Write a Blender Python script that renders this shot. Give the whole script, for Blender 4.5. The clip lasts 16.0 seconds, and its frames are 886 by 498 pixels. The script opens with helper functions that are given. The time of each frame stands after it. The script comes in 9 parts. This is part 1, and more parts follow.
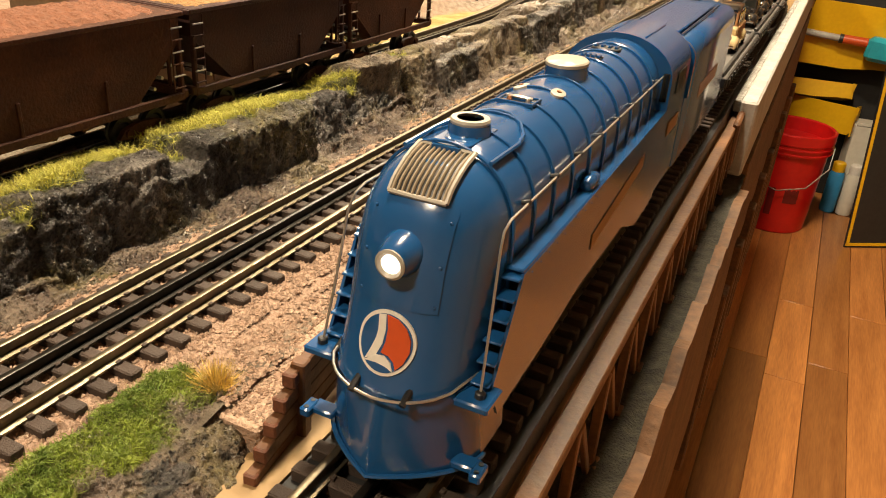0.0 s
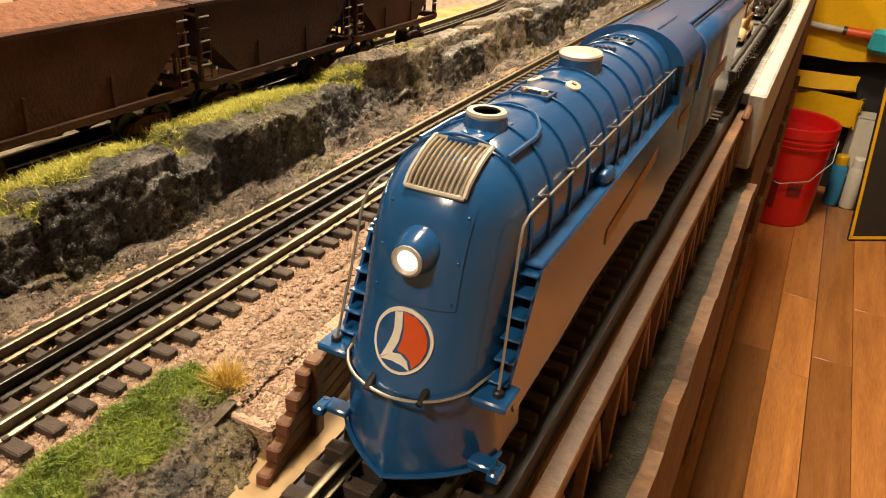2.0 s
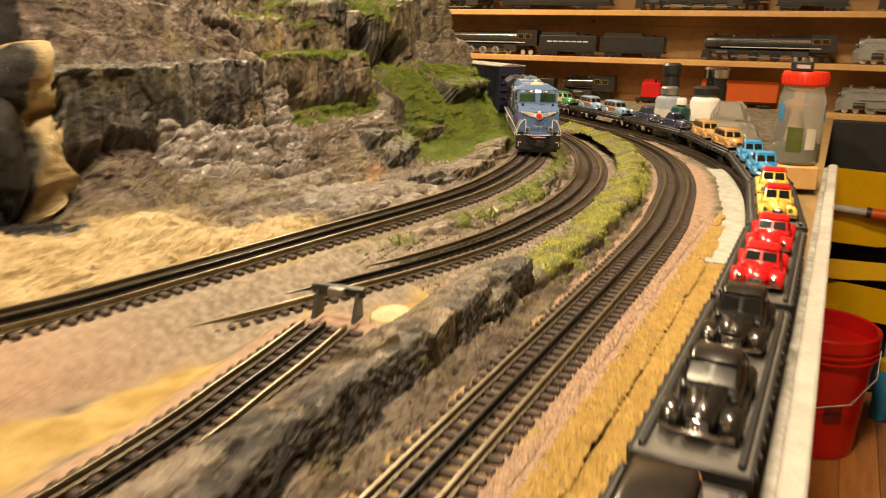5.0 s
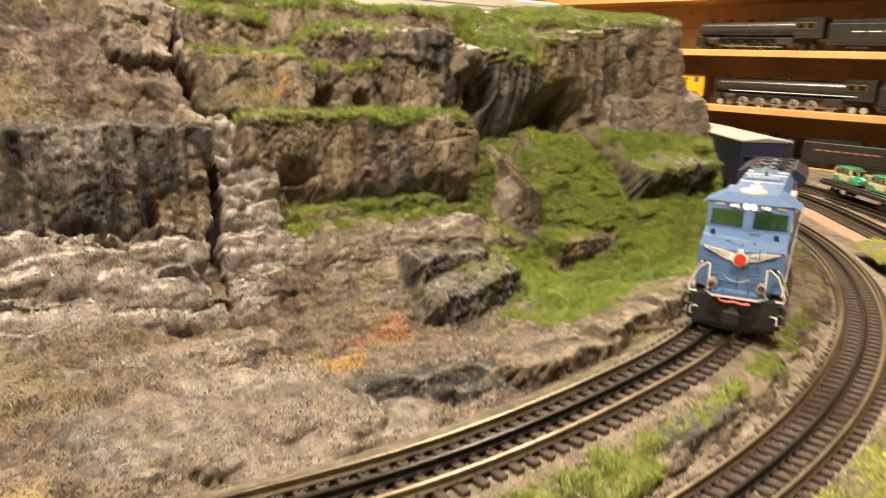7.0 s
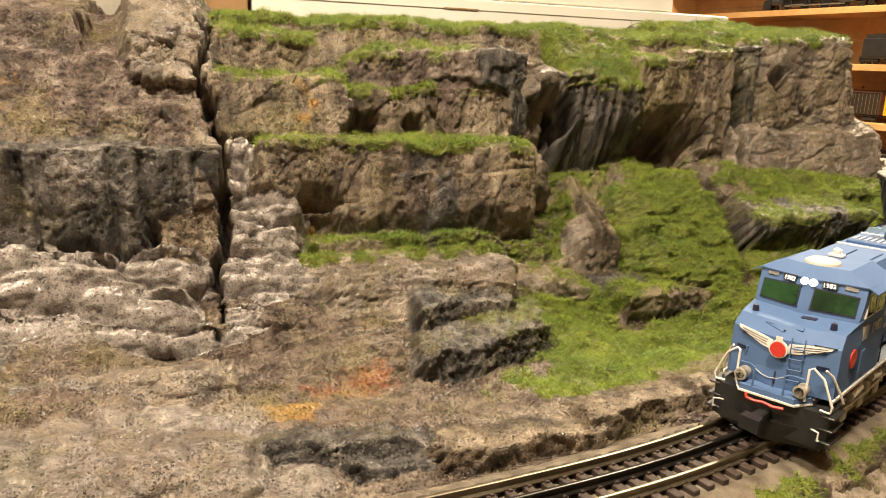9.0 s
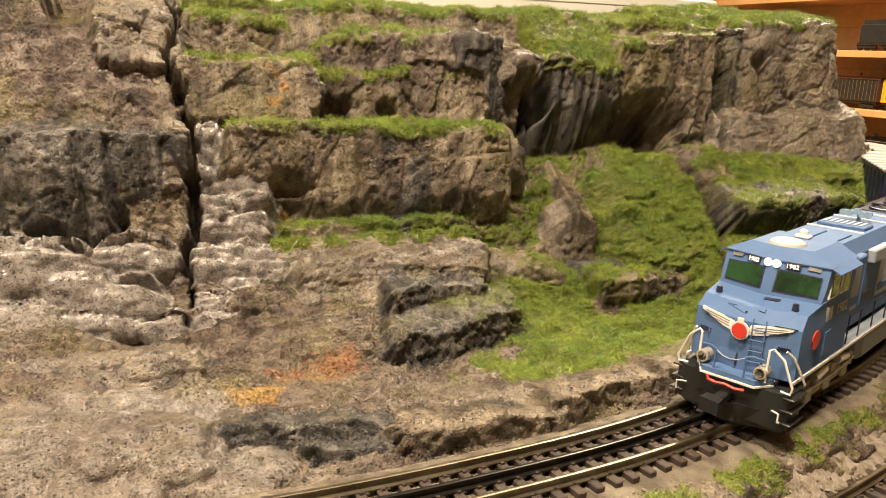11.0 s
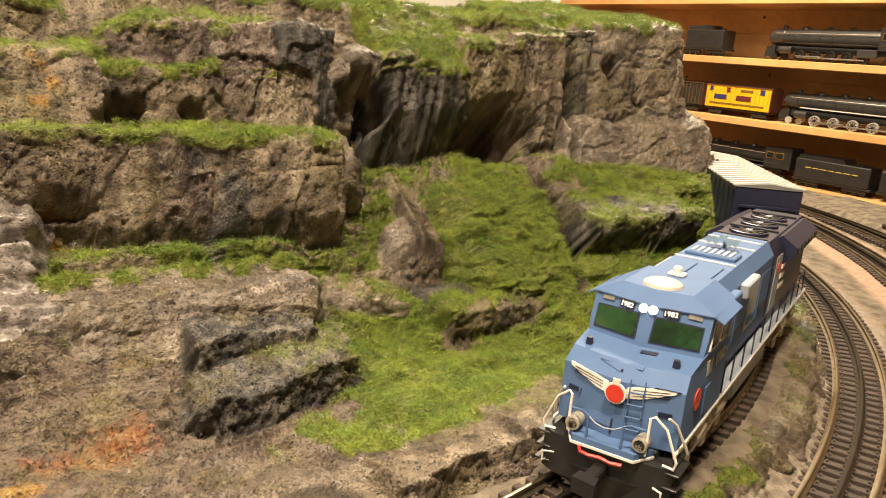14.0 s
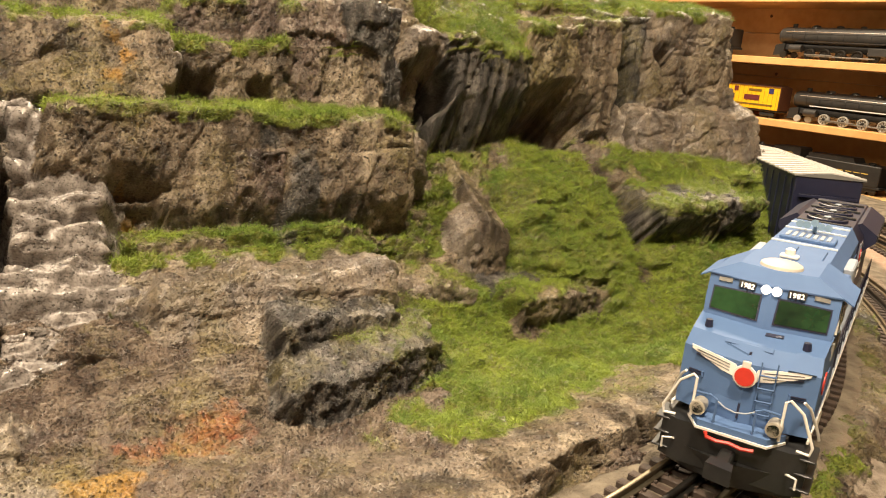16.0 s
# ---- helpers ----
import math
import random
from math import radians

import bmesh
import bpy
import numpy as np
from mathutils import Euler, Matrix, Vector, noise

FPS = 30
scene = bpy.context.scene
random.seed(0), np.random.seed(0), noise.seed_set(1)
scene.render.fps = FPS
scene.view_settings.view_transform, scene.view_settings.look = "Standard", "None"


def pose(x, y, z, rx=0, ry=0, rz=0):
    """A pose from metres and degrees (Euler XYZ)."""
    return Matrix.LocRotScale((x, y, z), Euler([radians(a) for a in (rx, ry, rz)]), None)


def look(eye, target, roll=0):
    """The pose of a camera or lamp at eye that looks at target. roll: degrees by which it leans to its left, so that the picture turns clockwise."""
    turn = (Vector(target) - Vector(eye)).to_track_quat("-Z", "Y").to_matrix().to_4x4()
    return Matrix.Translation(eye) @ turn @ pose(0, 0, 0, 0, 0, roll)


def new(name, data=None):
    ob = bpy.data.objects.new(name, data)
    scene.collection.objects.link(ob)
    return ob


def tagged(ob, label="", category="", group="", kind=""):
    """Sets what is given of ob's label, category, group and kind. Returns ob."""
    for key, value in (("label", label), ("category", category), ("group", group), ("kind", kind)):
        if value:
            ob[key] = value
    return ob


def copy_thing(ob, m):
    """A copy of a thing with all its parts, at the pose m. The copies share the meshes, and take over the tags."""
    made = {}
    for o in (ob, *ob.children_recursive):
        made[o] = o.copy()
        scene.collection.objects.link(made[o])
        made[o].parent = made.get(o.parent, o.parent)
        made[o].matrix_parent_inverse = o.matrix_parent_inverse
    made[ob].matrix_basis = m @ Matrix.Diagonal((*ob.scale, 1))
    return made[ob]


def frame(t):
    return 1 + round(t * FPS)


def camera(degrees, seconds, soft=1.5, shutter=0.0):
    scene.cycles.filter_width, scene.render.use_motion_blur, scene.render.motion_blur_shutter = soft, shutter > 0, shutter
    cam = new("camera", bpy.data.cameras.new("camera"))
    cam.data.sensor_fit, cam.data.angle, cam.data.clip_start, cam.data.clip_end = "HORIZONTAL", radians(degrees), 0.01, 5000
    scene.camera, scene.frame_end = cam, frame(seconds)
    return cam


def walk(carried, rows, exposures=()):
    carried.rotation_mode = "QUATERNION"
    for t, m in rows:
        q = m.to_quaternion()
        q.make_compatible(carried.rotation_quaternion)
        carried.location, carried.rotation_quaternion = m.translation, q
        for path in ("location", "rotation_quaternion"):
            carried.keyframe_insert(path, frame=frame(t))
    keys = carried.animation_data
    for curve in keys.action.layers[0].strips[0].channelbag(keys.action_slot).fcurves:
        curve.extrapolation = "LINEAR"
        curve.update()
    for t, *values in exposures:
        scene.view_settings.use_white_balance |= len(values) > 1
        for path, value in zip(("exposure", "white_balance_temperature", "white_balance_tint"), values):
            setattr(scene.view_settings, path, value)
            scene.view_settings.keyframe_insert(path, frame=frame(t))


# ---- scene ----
cam = camera(59.6, 16.0, 1.0, 0.4)
METRES, EYE, TILT, LEAN, TURN = 1.65, 0.25, -22.0, 0.0, 27.0
PATH = [
    (0, (0.219, 0.033, 0.165), (-0.514, 1.669, -0.722), 4.4),
    (0.5, (0.219, 0.033, 0.166), (-0.514, 1.667, -0.724), 4.5),
    (1, (0.217, 0.033, 0.165), (-0.515, 1.666, -0.728), 4.5),
    (1.5, (0.217, 0.034, 0.163), (-0.514, 1.665, -0.735), 4.6),
    (2, (0.213, 0.035, 0.163), (-0.519, 1.664, -0.737), 4.2),
    (2.5, (0.212, 0.035, 0.161), (-0.527, 1.664, -0.734), 4.0),
    (3, (0.216, 0.059, 0.161), (-0.534, 1.688, -0.723), 3.4),
    (3.5, (0.229, 0.172, 0.182), (-0.558, 1.81, -0.653), 2.2),
    (4, (0.249, 0.305, 0.202), (-0.591, 1.967, -0.527), 1.6),
    (4.5, (0.223, 0.462, 0.222), (-0.623, 2.169, -0.385), 0.7),
    (4.7, (0.202, 0.536, 0.228), (-0.64, 2.258, -0.342), 0.7),
    (6.8, (0.057, 1.265, 0.226), (-1.369, 2.579, -0.263), 1.9),
    (7, (0.058, 1.297, 0.237), (-1.458, 2.509, -0.243), 1.9),
    (7.5, (0.081, 1.396, 0.258), (-1.62, 2.345, -0.198), 2.2),
    (8, (0.088, 1.451, 0.263), (-1.692, 2.237, -0.197), 2.3),
    (8.2, (0.086, 1.465, 0.258), (-1.713, 2.21, -0.197), 2.3),
    (10.5, (0.101, 1.524, 0.252), (-1.727, 2.167, -0.244), 2.0),
    (11, (0.098, 1.53, 0.249), (-1.721, 2.194, -0.249), 2.0),
    (11.5, (0.095, 1.537, 0.252), (-1.711, 2.236, -0.249), 2.2),
    (12, (0.092, 1.543, 0.25), (-1.698, 2.279, -0.254), 2.4),
    (12.5, (0.09, 1.547, 0.247), (-1.678, 2.336, -0.255), 2.7),
    (13, (0.08, 1.553, 0.249), (-1.663, 2.396, -0.253), 3.0),
    (13.5, (0.04, 1.576, 0.253), (-1.663, 2.499, -0.243), 3.4),
    (14, (0.003, 1.58, 0.255), (-1.638, 2.607, -0.247), 4.2),
    (14.5, (-0.017, 1.565, 0.244), (-1.623, 2.648, -0.256), 4.7),
    (15, (-0.039, 1.539, 0.242), (-1.634, 2.64, -0.254), 5.0),
    (15.5, (-0.043, 1.53, 0.24), (-1.646, 2.621, -0.252), 5.1),
    (16, (-0.045, 1.527, 0.234), (-1.662, 2.593, -0.264), 4.9),
]
walk(cam, [(t, look(eye, target, roll)) for t, eye, target, roll in PATH],
     [(0, 0.12, 6900, 10), (3, 0.12, 6900, 10), (4, -0.12, 7500, 10), (4.7, -0.4, 7600, 10), (7, 0.0, 6500, 10), (16, 0.0, 6600, 10)])

# ---- light: warm room lamps under a white ceiling ----
world = bpy.data.worlds.new("room_dark")
world.use_nodes = True
world.node_tree.nodes["Background"].inputs[0].default_value = (1.0, 0.85, 0.65, 1)
world.node_tree.nodes["Background"].inputs[1].default_value = 0.015
scene.world = world
scene.view_settings.exposure = 0.0
FLOOR, CEIL = -0.95, 1.45

# ---- materials ----
def mat(name, col, rough=0.6, metal=0.0, col2=None, scale=30.0, bump=0.0, bump_scale=None, coat=0.0, detail=6.0, vary=0.0, spec=0.5):
    """A surface with two-scale colour variation and fine relief, in object metres."""
    m = bpy.data.materials.new(name)
    m.use_nodes = True
    nt = m.node_tree
    b = nt.nodes["Principled BSDF"]
    b.inputs["Roughness"].default_value = rough
    b.inputs["Metallic"].default_value = metal
    b.inputs["Coat Weight"].default_value = coat
    b.inputs["Coat Roughness"].default_value = 0.12
    b.inputs["Specular IOR Level"].default_value = spec
    tc = nt.nodes.new("ShaderNodeTexCoord")
    n1 = nt.nodes.new("ShaderNodeTexNoise")
    n1.inputs["Scale"].default_value, n1.inputs["Detail"].default_value = scale, detail
    nt.links.new(tc.outputs["Object"], n1.inputs["Vector"])
    n2 = nt.nodes.new("ShaderNodeTexNoise")
    n2.inputs["Scale"].default_value, n2.inputs["Detail"].default_value = scale * 7, 4
    nt.links.new(tc.outputs["Object"], n2.inputs["Vector"])
    mx = nt.nodes.new("ShaderNodeMath"); mx.operation = "MULTIPLY_ADD"
    mx.inputs[1].default_value, mx.inputs[2].default_value = 0.4, 0.0
    nt.links.new(n2.outputs["Fac"], mx.inputs[0])
    ad = nt.nodes.new("ShaderNodeMath"); ad.operation = "MULTIPLY_ADD"; ad.inputs[1].default_value = 0.6
    nt.links.new(n1.outputs["Fac"], ad.inputs[0]); nt.links.new(mx.outputs[0], ad.inputs[2])
    r = nt.nodes.new("ShaderNodeValToRGB")
    c2 = col2 or tuple(c * 0.82 for c in col)
    r.color_ramp.elements[0].position, r.color_ramp.elements[1].position = 0.36, 0.64
    r.color_ramp.elements[0].color, r.color_ramp.elements[1].color = (*c2, 1), (*col, 1)
    nt.links.new(ad.outputs[0], r.inputs["Fac"])
    out = r.outputs["Color"]
    if vary:
        oi = nt.nodes.new("ShaderNodeObjectInfo")
        geo = nt.nodes.new("ShaderNodeNewGeometry")
        s = nt.nodes.new("ShaderNodeMath"); s.operation = "ADD"
        nt.links.new(oi.outputs["Random"], s.inputs[0]); nt.links.new(geo.outputs["Random Per Island"], s.inputs[1])
        fr = nt.nodes.new("ShaderNodeMath"); fr.operation = "FRACT"; nt.links.new(s.outputs[0], fr.inputs[0])
        mr = nt.nodes.new("ShaderNodeMapRange")
        mr.inputs["To Min"].default_value, mr.inputs["To Max"].default_value = 1 - vary, 1 + vary
        nt.links.new(fr.outputs[0], mr.inputs["Value"])
        hs = nt.nodes.new("ShaderNodeHueSaturation")
        nt.links.new(mr.outputs[0], hs.inputs["Value"]); nt.links.new(out, hs.inputs["Color"])
        out = hs.outputs["Color"]
    nt.links.new(out, b.inputs["Base Color"])
    if bump:
        n3 = nt.nodes.new("ShaderNodeTexNoise")
        n3.inputs["Scale"].default_value, n3.inputs["Detail"].default_value = bump_scale or scale * 8, 8
        nt.links.new(tc.outputs["Object"], n3.inputs["Vector"])
        bp = nt.nodes.new("ShaderNodeBump")
        bp.inputs["Strength"].default_value, bp.inputs["Distance"].default_value = bump, 0.002
        nt.links.new(n3.outputs["Fac"], bp.inputs["Height"]); nt.links.new(bp.outputs["Normal"], b.inputs["Normal"])
    return m


def glow(name, col, strength):
    m = bpy.data.materials.new(name)
    m.use_nodes = True
    b = m.node_tree.nodes["Principled BSDF"]
    b.inputs["Base Color"].default_value = (*col, 1)
    b.inputs["Emission Color"].default_value = (*col, 1)
    b.inputs["Emission Strength"].default_value = strength
    return m


LOCO_BLUE = mat("loco_blue_enamel", (0.009, 0.078, 0.235), 0.20, col2=(0.008, 0.066, 0.20), scale=9, coat=0.5, bump=0.02, bump_scale=900)
STEEL = mat("bright_rail_steel", (0.27, 0.235, 0.17), 0.38, 0.95, (0.17, 0.135, 0.09), 60, 0.05)
RAILWEB = mat("brown_rail_side", (0.10, 0.075, 0.045), 0.5, 0.5, (0.06, 0.04, 0.02), 60)
BLACKRAIL = mat("blackened_centre_rail", (0.02, 0.018, 0.016), 0.3, 0.7, (0.04, 0.035, 0.03), 50)
TIE = mat("dark_brown_plastic_tie", (0.035, 0.022, 0.016), 0.6, 0, (0.055, 0.036, 0.026), 220, 0.5, 1800, vary=0.25)
BALLAST = mat("pink_granite_ballast", (0.46, 0.325, 0.24), 0.9, 0, (0.32, 0.205, 0.14), 140, 0.9, 700, vary=0.28)
PALEBALLAST = mat("pale_grey_ballast", (0.30, 0.25, 0.20), 0.9, 0, (0.16, 0.125, 0.095), 160, 0.9, 700, vary=0.25)
PLY = mat("pale_plywood", (0.31, 0.20, 0.09), 0.6, 0, (0.23, 0.14, 0.055), 20, 0.15)
WHITEPAINT = mat("white_paint_edge", (0.46, 0.44, 0.41), 0.6, 0, (0.34, 0.31, 0.28), 40, 0.2)
PINE = mat("clear_pine_board", (0.62, 0.37, 0.15), 0.45, 0, (0.50, 0.27, 0.095), 6, 0.08, 120)
WALLPAINT = mat("cream_wall_paint", (0.46, 0.38, 0.27), 0.8, 0, (0.43, 0.35, 0.24), 3, 0.1, 300)
CEILPAINT = mat("white_ceiling_paint", (0.50, 0.46, 0.39), 0.9, 0, (0.46, 0.42, 0.35), 3, 0.1, 300)
BLACKPLASTIC = mat("black_satin_plastic", (0.012, 0.012, 0.013), 0.42, 0, (0.02, 0.02, 0.02), 60, 0.05)
BLACKLOCO = mat("black_loco_paint", (0.017, 0.016, 0.016), 0.35, 0.1, (0.03, 0.028, 0.026), 40, 0.05)
GREYMETAL = mat("grey_cast_metal", (0.30, 0.29, 0.27), 0.4, 0.6, (0.2, 0.19, 0.17), 90, 0.15)
NICKEL = mat("bright_nickel_wire", (0.72, 0.69, 0.64), 0.3, 0.85)
WARMSILVER = mat("warm_silver_paint", (0.55, 0.47, 0.38), 0.35, 0.4, (0.48, 0.4, 0.31), 80)
RED_PLASTIC = mat("red_bucket_plastic", (0.62, 0.012, 0.012), 0.35, 0, (0.5, 0.01, 0.012), 8, 0.03)
YELLOW_PLASTIC = mat("yellow_plastic", (0.75, 0.43, 0.012), 0.4, 0, (0.66, 0.36, 0.01), 12, 0.03)
OREBROWN = mat("weathered_oxide_brown", (0.090, 0.031, 0.014), 0.7, 0, (0.050, 0.018, 0.010), 45, 0.3, 600, spec=0.25)
OREDARK = mat("weathered_dark_maroon", (0.035, 0.015, 0.014), 0.65, 0, (0.055, 0.020, 0.015), 45, 0.3, 600, spec=0.25)
ORELOAD = mat("orange_ore_load", (0.26, 0.105, 0.056), 0.9, 0, (0.15, 0.060, 0.030), 260, 1.0, 600)
SANDLOAD = mat("tan_grain_load", (0.38, 0.22, 0.09), 0.9, 0, (0.28, 0.15, 0.055), 160, 0.9, 800)
UPBLUE = mat("powder_blue_enamel", (0.085, 0.148, 0.29), 0.62, 0, (0.072, 0.128, 0.26), 14, 0.02, 900, spec=0.22)
NAVY = mat("dark_navy_enamel", (0.012, 0.014, 0.035), 0.4, 0, (0.018, 0.02, 0.045), 20)
WHITEGLOSS = mat("white_model_paint", (0.76, 0.73, 0.68), 0.45, 0, (0.66, 0.62, 0.56), 40)
HARDSHELL = mat("unpainted_foam_yellow", (0.74, 0.60, 0.36), 0.75, 0, (0.62, 0.47, 0.25), 25, 0.5, 120)
BLACKFOAM = mat("black_painted_foam", (0.008, 0.007, 0.006), 0.5, 0, (0.015, 0.013, 0.011), 30, 0.5, 200)
WOODBROWN = mat("stained_trestle_timber", (0.15, 0.060, 0.020), 0.55, 0, (0.075, 0.029, 0.010), 60, 0.2, 300, vary=0.25)
CREAM = mat("cream_enamel", (0.40, 0.37, 0.32), 0.4, 0, (0.33, 0.30, 0.25), 60)
ORANGE = mat("orange_red_decal", (0.62, 0.085, 0.02), 0.35)
GOLD = mat("aged_gold_lettering", (0.30, 0.16, 0.05), 0.4, 0.2, (0.22, 0.115, 0.04), 80)
COPPER = mat("copper_fittings", (0.45, 0.22, 0.12), 0.35, 0.9)
LAMPGLASS = glow("lit_headlight_lens", (1.0, 0.90, 0.74), 2.4)
WHEEL = mat("dark_steel_wheel", (0.05, 0.045, 0.04), 0.4, 0.7, (0.03, 0.025, 0.02), 80)
GLASSDARK = mat("dark_window_glass", (0.006, 0.008, 0.008), 0.08, 0, (0.01, 0.012, 0.011), 20, spec=0.8)
GREENGLASS = mat("green_tinted_windscreen", (0.022, 0.062, 0.024), 0.06, 0, (0.008, 0.018, 0.011), 24, spec=0.8, detail=0.0)
CHROME = mat("bright_chrome_trim", (0.75, 0.73, 0.7), 0.12, 1.0)
RUBBER = mat("black_rubber_tyre", (0.012, 0.012, 0.012), 0.7)

# ---- mesh builders ----
class MB:
    """Collects vertices and faces of one part."""

    def __init__(self):
        self.v, self.f, self.k = [], [], []

    def add(self, vs, fs, m=None, slot=0):
        o = len(self.v)
        self.v += [tuple(m @ Vector(p)) if m is not None else tuple(p) for p in vs]
        self.f += [tuple(i + o for i in q) for q in fs]
        self.k += [slot] * len(fs)
        return self

    def box(self, c, s, ch=0.0, m=None, slot=0):
        hx, hy, hz = (a / 2 for a in s)
        e = min(ch, hx * 0.9, hy * 0.9, hz * 0.9)
        if e <= 0:
            vs = [(c[0] + x * hx, c[1] + y * hy, c[2] + z * hz) for x in (-1, 1) for y in (-1, 1) for z in (-1, 1)]
            fs = [(0, 1, 3, 2), (4, 6, 7, 5), (0, 4, 5, 1), (2, 3, 7, 6), (0, 2, 6, 4), (1, 5, 7, 3)]
            return self.add(vs, fs, m, slot)
        rings = []
        for z, q in ((-hz, e), (-hz + e, 0), (hz - e, 0), (hz, e)):
            a, b = hx - q, hy - q
            g = e if q == 0 else e * 0.6
            rings.append([(c[0] + x, c[1] + y, c[2] + z) for x, y in ((a, b - g), (a - g, b), (-a + g, b), (-a, b - g), (-a, -b + g), (-a + g, -b), (a - g, -b), (a, -b + g))])
        return self.loft(rings, m, slot)

    def loft(self, rings, m=None, slot=0, caps=True, closed=True):
        n = len(rings[0])
        vs = [p for r in rings for p in r]
        fs = []
        for j in range(len(rings) - 1):
            for i in range(n if closed else n - 1):
                a, b = j * n + i, j * n + (i + 1) % n
                fs.append((a, b, b + n, a + n))
        if caps and closed:
            fs.append(tuple(range(n))[::-1])
            fs.append(tuple(range((len(rings) - 1) * n, len(rings) * n)))
        return self.add(vs, fs, m, slot)

    def cyl(self, p0, p1, r0, r1=None, n=12, slot=0, m=None):
        p0, p1 = Vector(p0), Vector(p1)
        r1 = r0 if r1 is None else r1
        q = (p1 - p0).to_track_quat("Z", "Y")
        ring = lambda p, r: [tuple(p + q @ Vector((r * math.cos(2 * math.pi * i / n), r * math.sin(2 * math.pi * i / n), 0))) for i in range(n)]  # noqa: E731
        return self.loft([ring(p0, r0), ring(p1, r1)], m, slot)

    def tube(self, pts, r, n=6, slot=0, m=None):
        rings = []
        ps = [Vector(p) for p in pts]
        up = None
        for i, p in enumerate(ps):
            d = (ps[min(i + 1, len(ps) - 1)] - ps[max(i - 1, 0)]).normalized()
            if up is None:
                up = Vector((0, 0, 1)) if abs(d.z) < 0.9 else Vector((1, 0, 0))
            s = d.cross(up).normalized()
            up = s.cross(d).normalized()
            rings.append([tuple(p + r * (math.cos(2 * math.pi * k / n) * s + math.sin(2 * math.pi * k / n) * up)) for k in range(n)])
        return self.loft(rings, m, slot)

    def lathe(self, prof, n=24, m=None, slot=0, caps=True):
        rings = [[(r * math.cos(2 * math.pi * i / n), r * math.sin(2 * math.pi * i / n), z) for i in range(n)] for r, z in prof]
        return self.loft(rings, m, slot, caps)

    def prism(self, poly, axis, a, b, m=None, slot=0):
        """A flat outline pushed from a to b along axis x, y or z."""
        def put(p, h):
            return {"x": (h, p[0], p[1]), "y": (p[0], h, p[1]), "z": (p[0], p[1], h)}[axis]
        return self.loft([[put(p, a) for p in poly], [put(p, b) for p in poly]], m, slot)

    def obj(self, name, mats, parent=None, label="", smooth=True, angle=35):
        me = bpy.data.meshes.new(name)
        me.from_pydata(self.v, [], self.f)
        mats = mats if isinstance(mats, (list, tuple)) else [mats]
        for q in mats:
            me.materials.append(q)
        if len(mats) > 1:
            me.polygons.foreach_set("material_index", self.k)
        bm = bmesh.new(); bm.from_mesh(me)
        bmesh.ops.recalc_face_normals(bm, faces=bm.faces)
        bm.to_mesh(me); bm.free()
        if smooth:
            me.shade_smooth()
            me.set_sharp_from_angle(angle=radians(angle))
        ob = new(name, me)
        if parent is not None:
            ob.parent = parent
        if label:
            tagged(ob, label)
        return ob


def thing(name, label, category, m=None, group="", kind=""):
    """An empty at the base of a thing that carries its parts."""
    ob = new(name)
    ob.empty_display_size = 0.01
    if m is not None:
        ob.matrix_basis = m
    return tagged(ob, label, category, group, kind)


def raw(name, vs, fs, material, parent=None, smooth=True):
    me = bpy.data.meshes.new(name)
    me.from_pydata(vs, [], fs)
    me.materials.append(material)
    if smooth:
        me.shade_smooth()
    ob = new(name, me)
    if parent is not None:
        ob.parent = parent
    return ob


def along(path, step):
    """Points and headings every step metres along a polyline of (x, y)."""
    p = np.array(path, float)
    seg = np.hypot(*(p[1:] - p[:-1]).T)
    s = np.r_[0, np.cumsum(seg)]
    d = np.arange(0, s[-1], step)
    x, y = np.interp(d, s, p[:, 0]), np.interp(d, s, p[:, 1])
    tx, ty = np.gradient(x), np.gradient(y)
    return x, y, np.arctan2(ty, tx)


def smooth_path(pts, n=24):
    """A Catmull-Rom line through a few plan points."""
    p = [Vector((*q, 0)) for q in pts]
    p = [2 * p[0] - p[1]] + p + [2 * p[-1] - p[-2]]
    out = []
    for i in range(1, len(p) - 2):
        for k in range(n):
            t = k / n
            a, b, c, d = p[i - 1], p[i], p[i + 1], p[i + 2]
            q = 0.5 * (2 * b + (c - a) * t + (2 * a - 5 * b + 4 * c - d) * t * t + (3 * b - a - 3 * c + d) * t ** 3)
            out.append((q.x, q.y))
    return out + [pts[-1]]


def arc(cx, cy, r, a0, a1, n=60):
    return [(cx + r * math.cos(radians(a0 + (a1 - a0) * i / n)), cy + r * math.sin(radians(a0 + (a1 - a0) * i / n))) for i in range(n + 1)]

# ---- the room ----
def wall(name, x0, y0, x1, y1, thick=0.1):
    d = math.hypot(x1 - x0, y1 - y0)
    m = pose((x0 + x1) / 2, (y0 + y1) / 2, (FLOOR + CEIL) / 2, 0, 0, math.degrees(math.atan2(y1 - y0, x1 - x0)))
    ob = MB().box((0, 0, 0), (d, thick, CEIL - FLOOR)).obj(name, WALLPAINT, smooth=False)
    ob.matrix_basis = m
    return tagged(ob, "cream painted wall of the train room", "wall", kind="structure")


WALL_TURN = 3.0
def wall_y(x):
    return 3.75 + x * math.tan(radians(WALL_TURN))


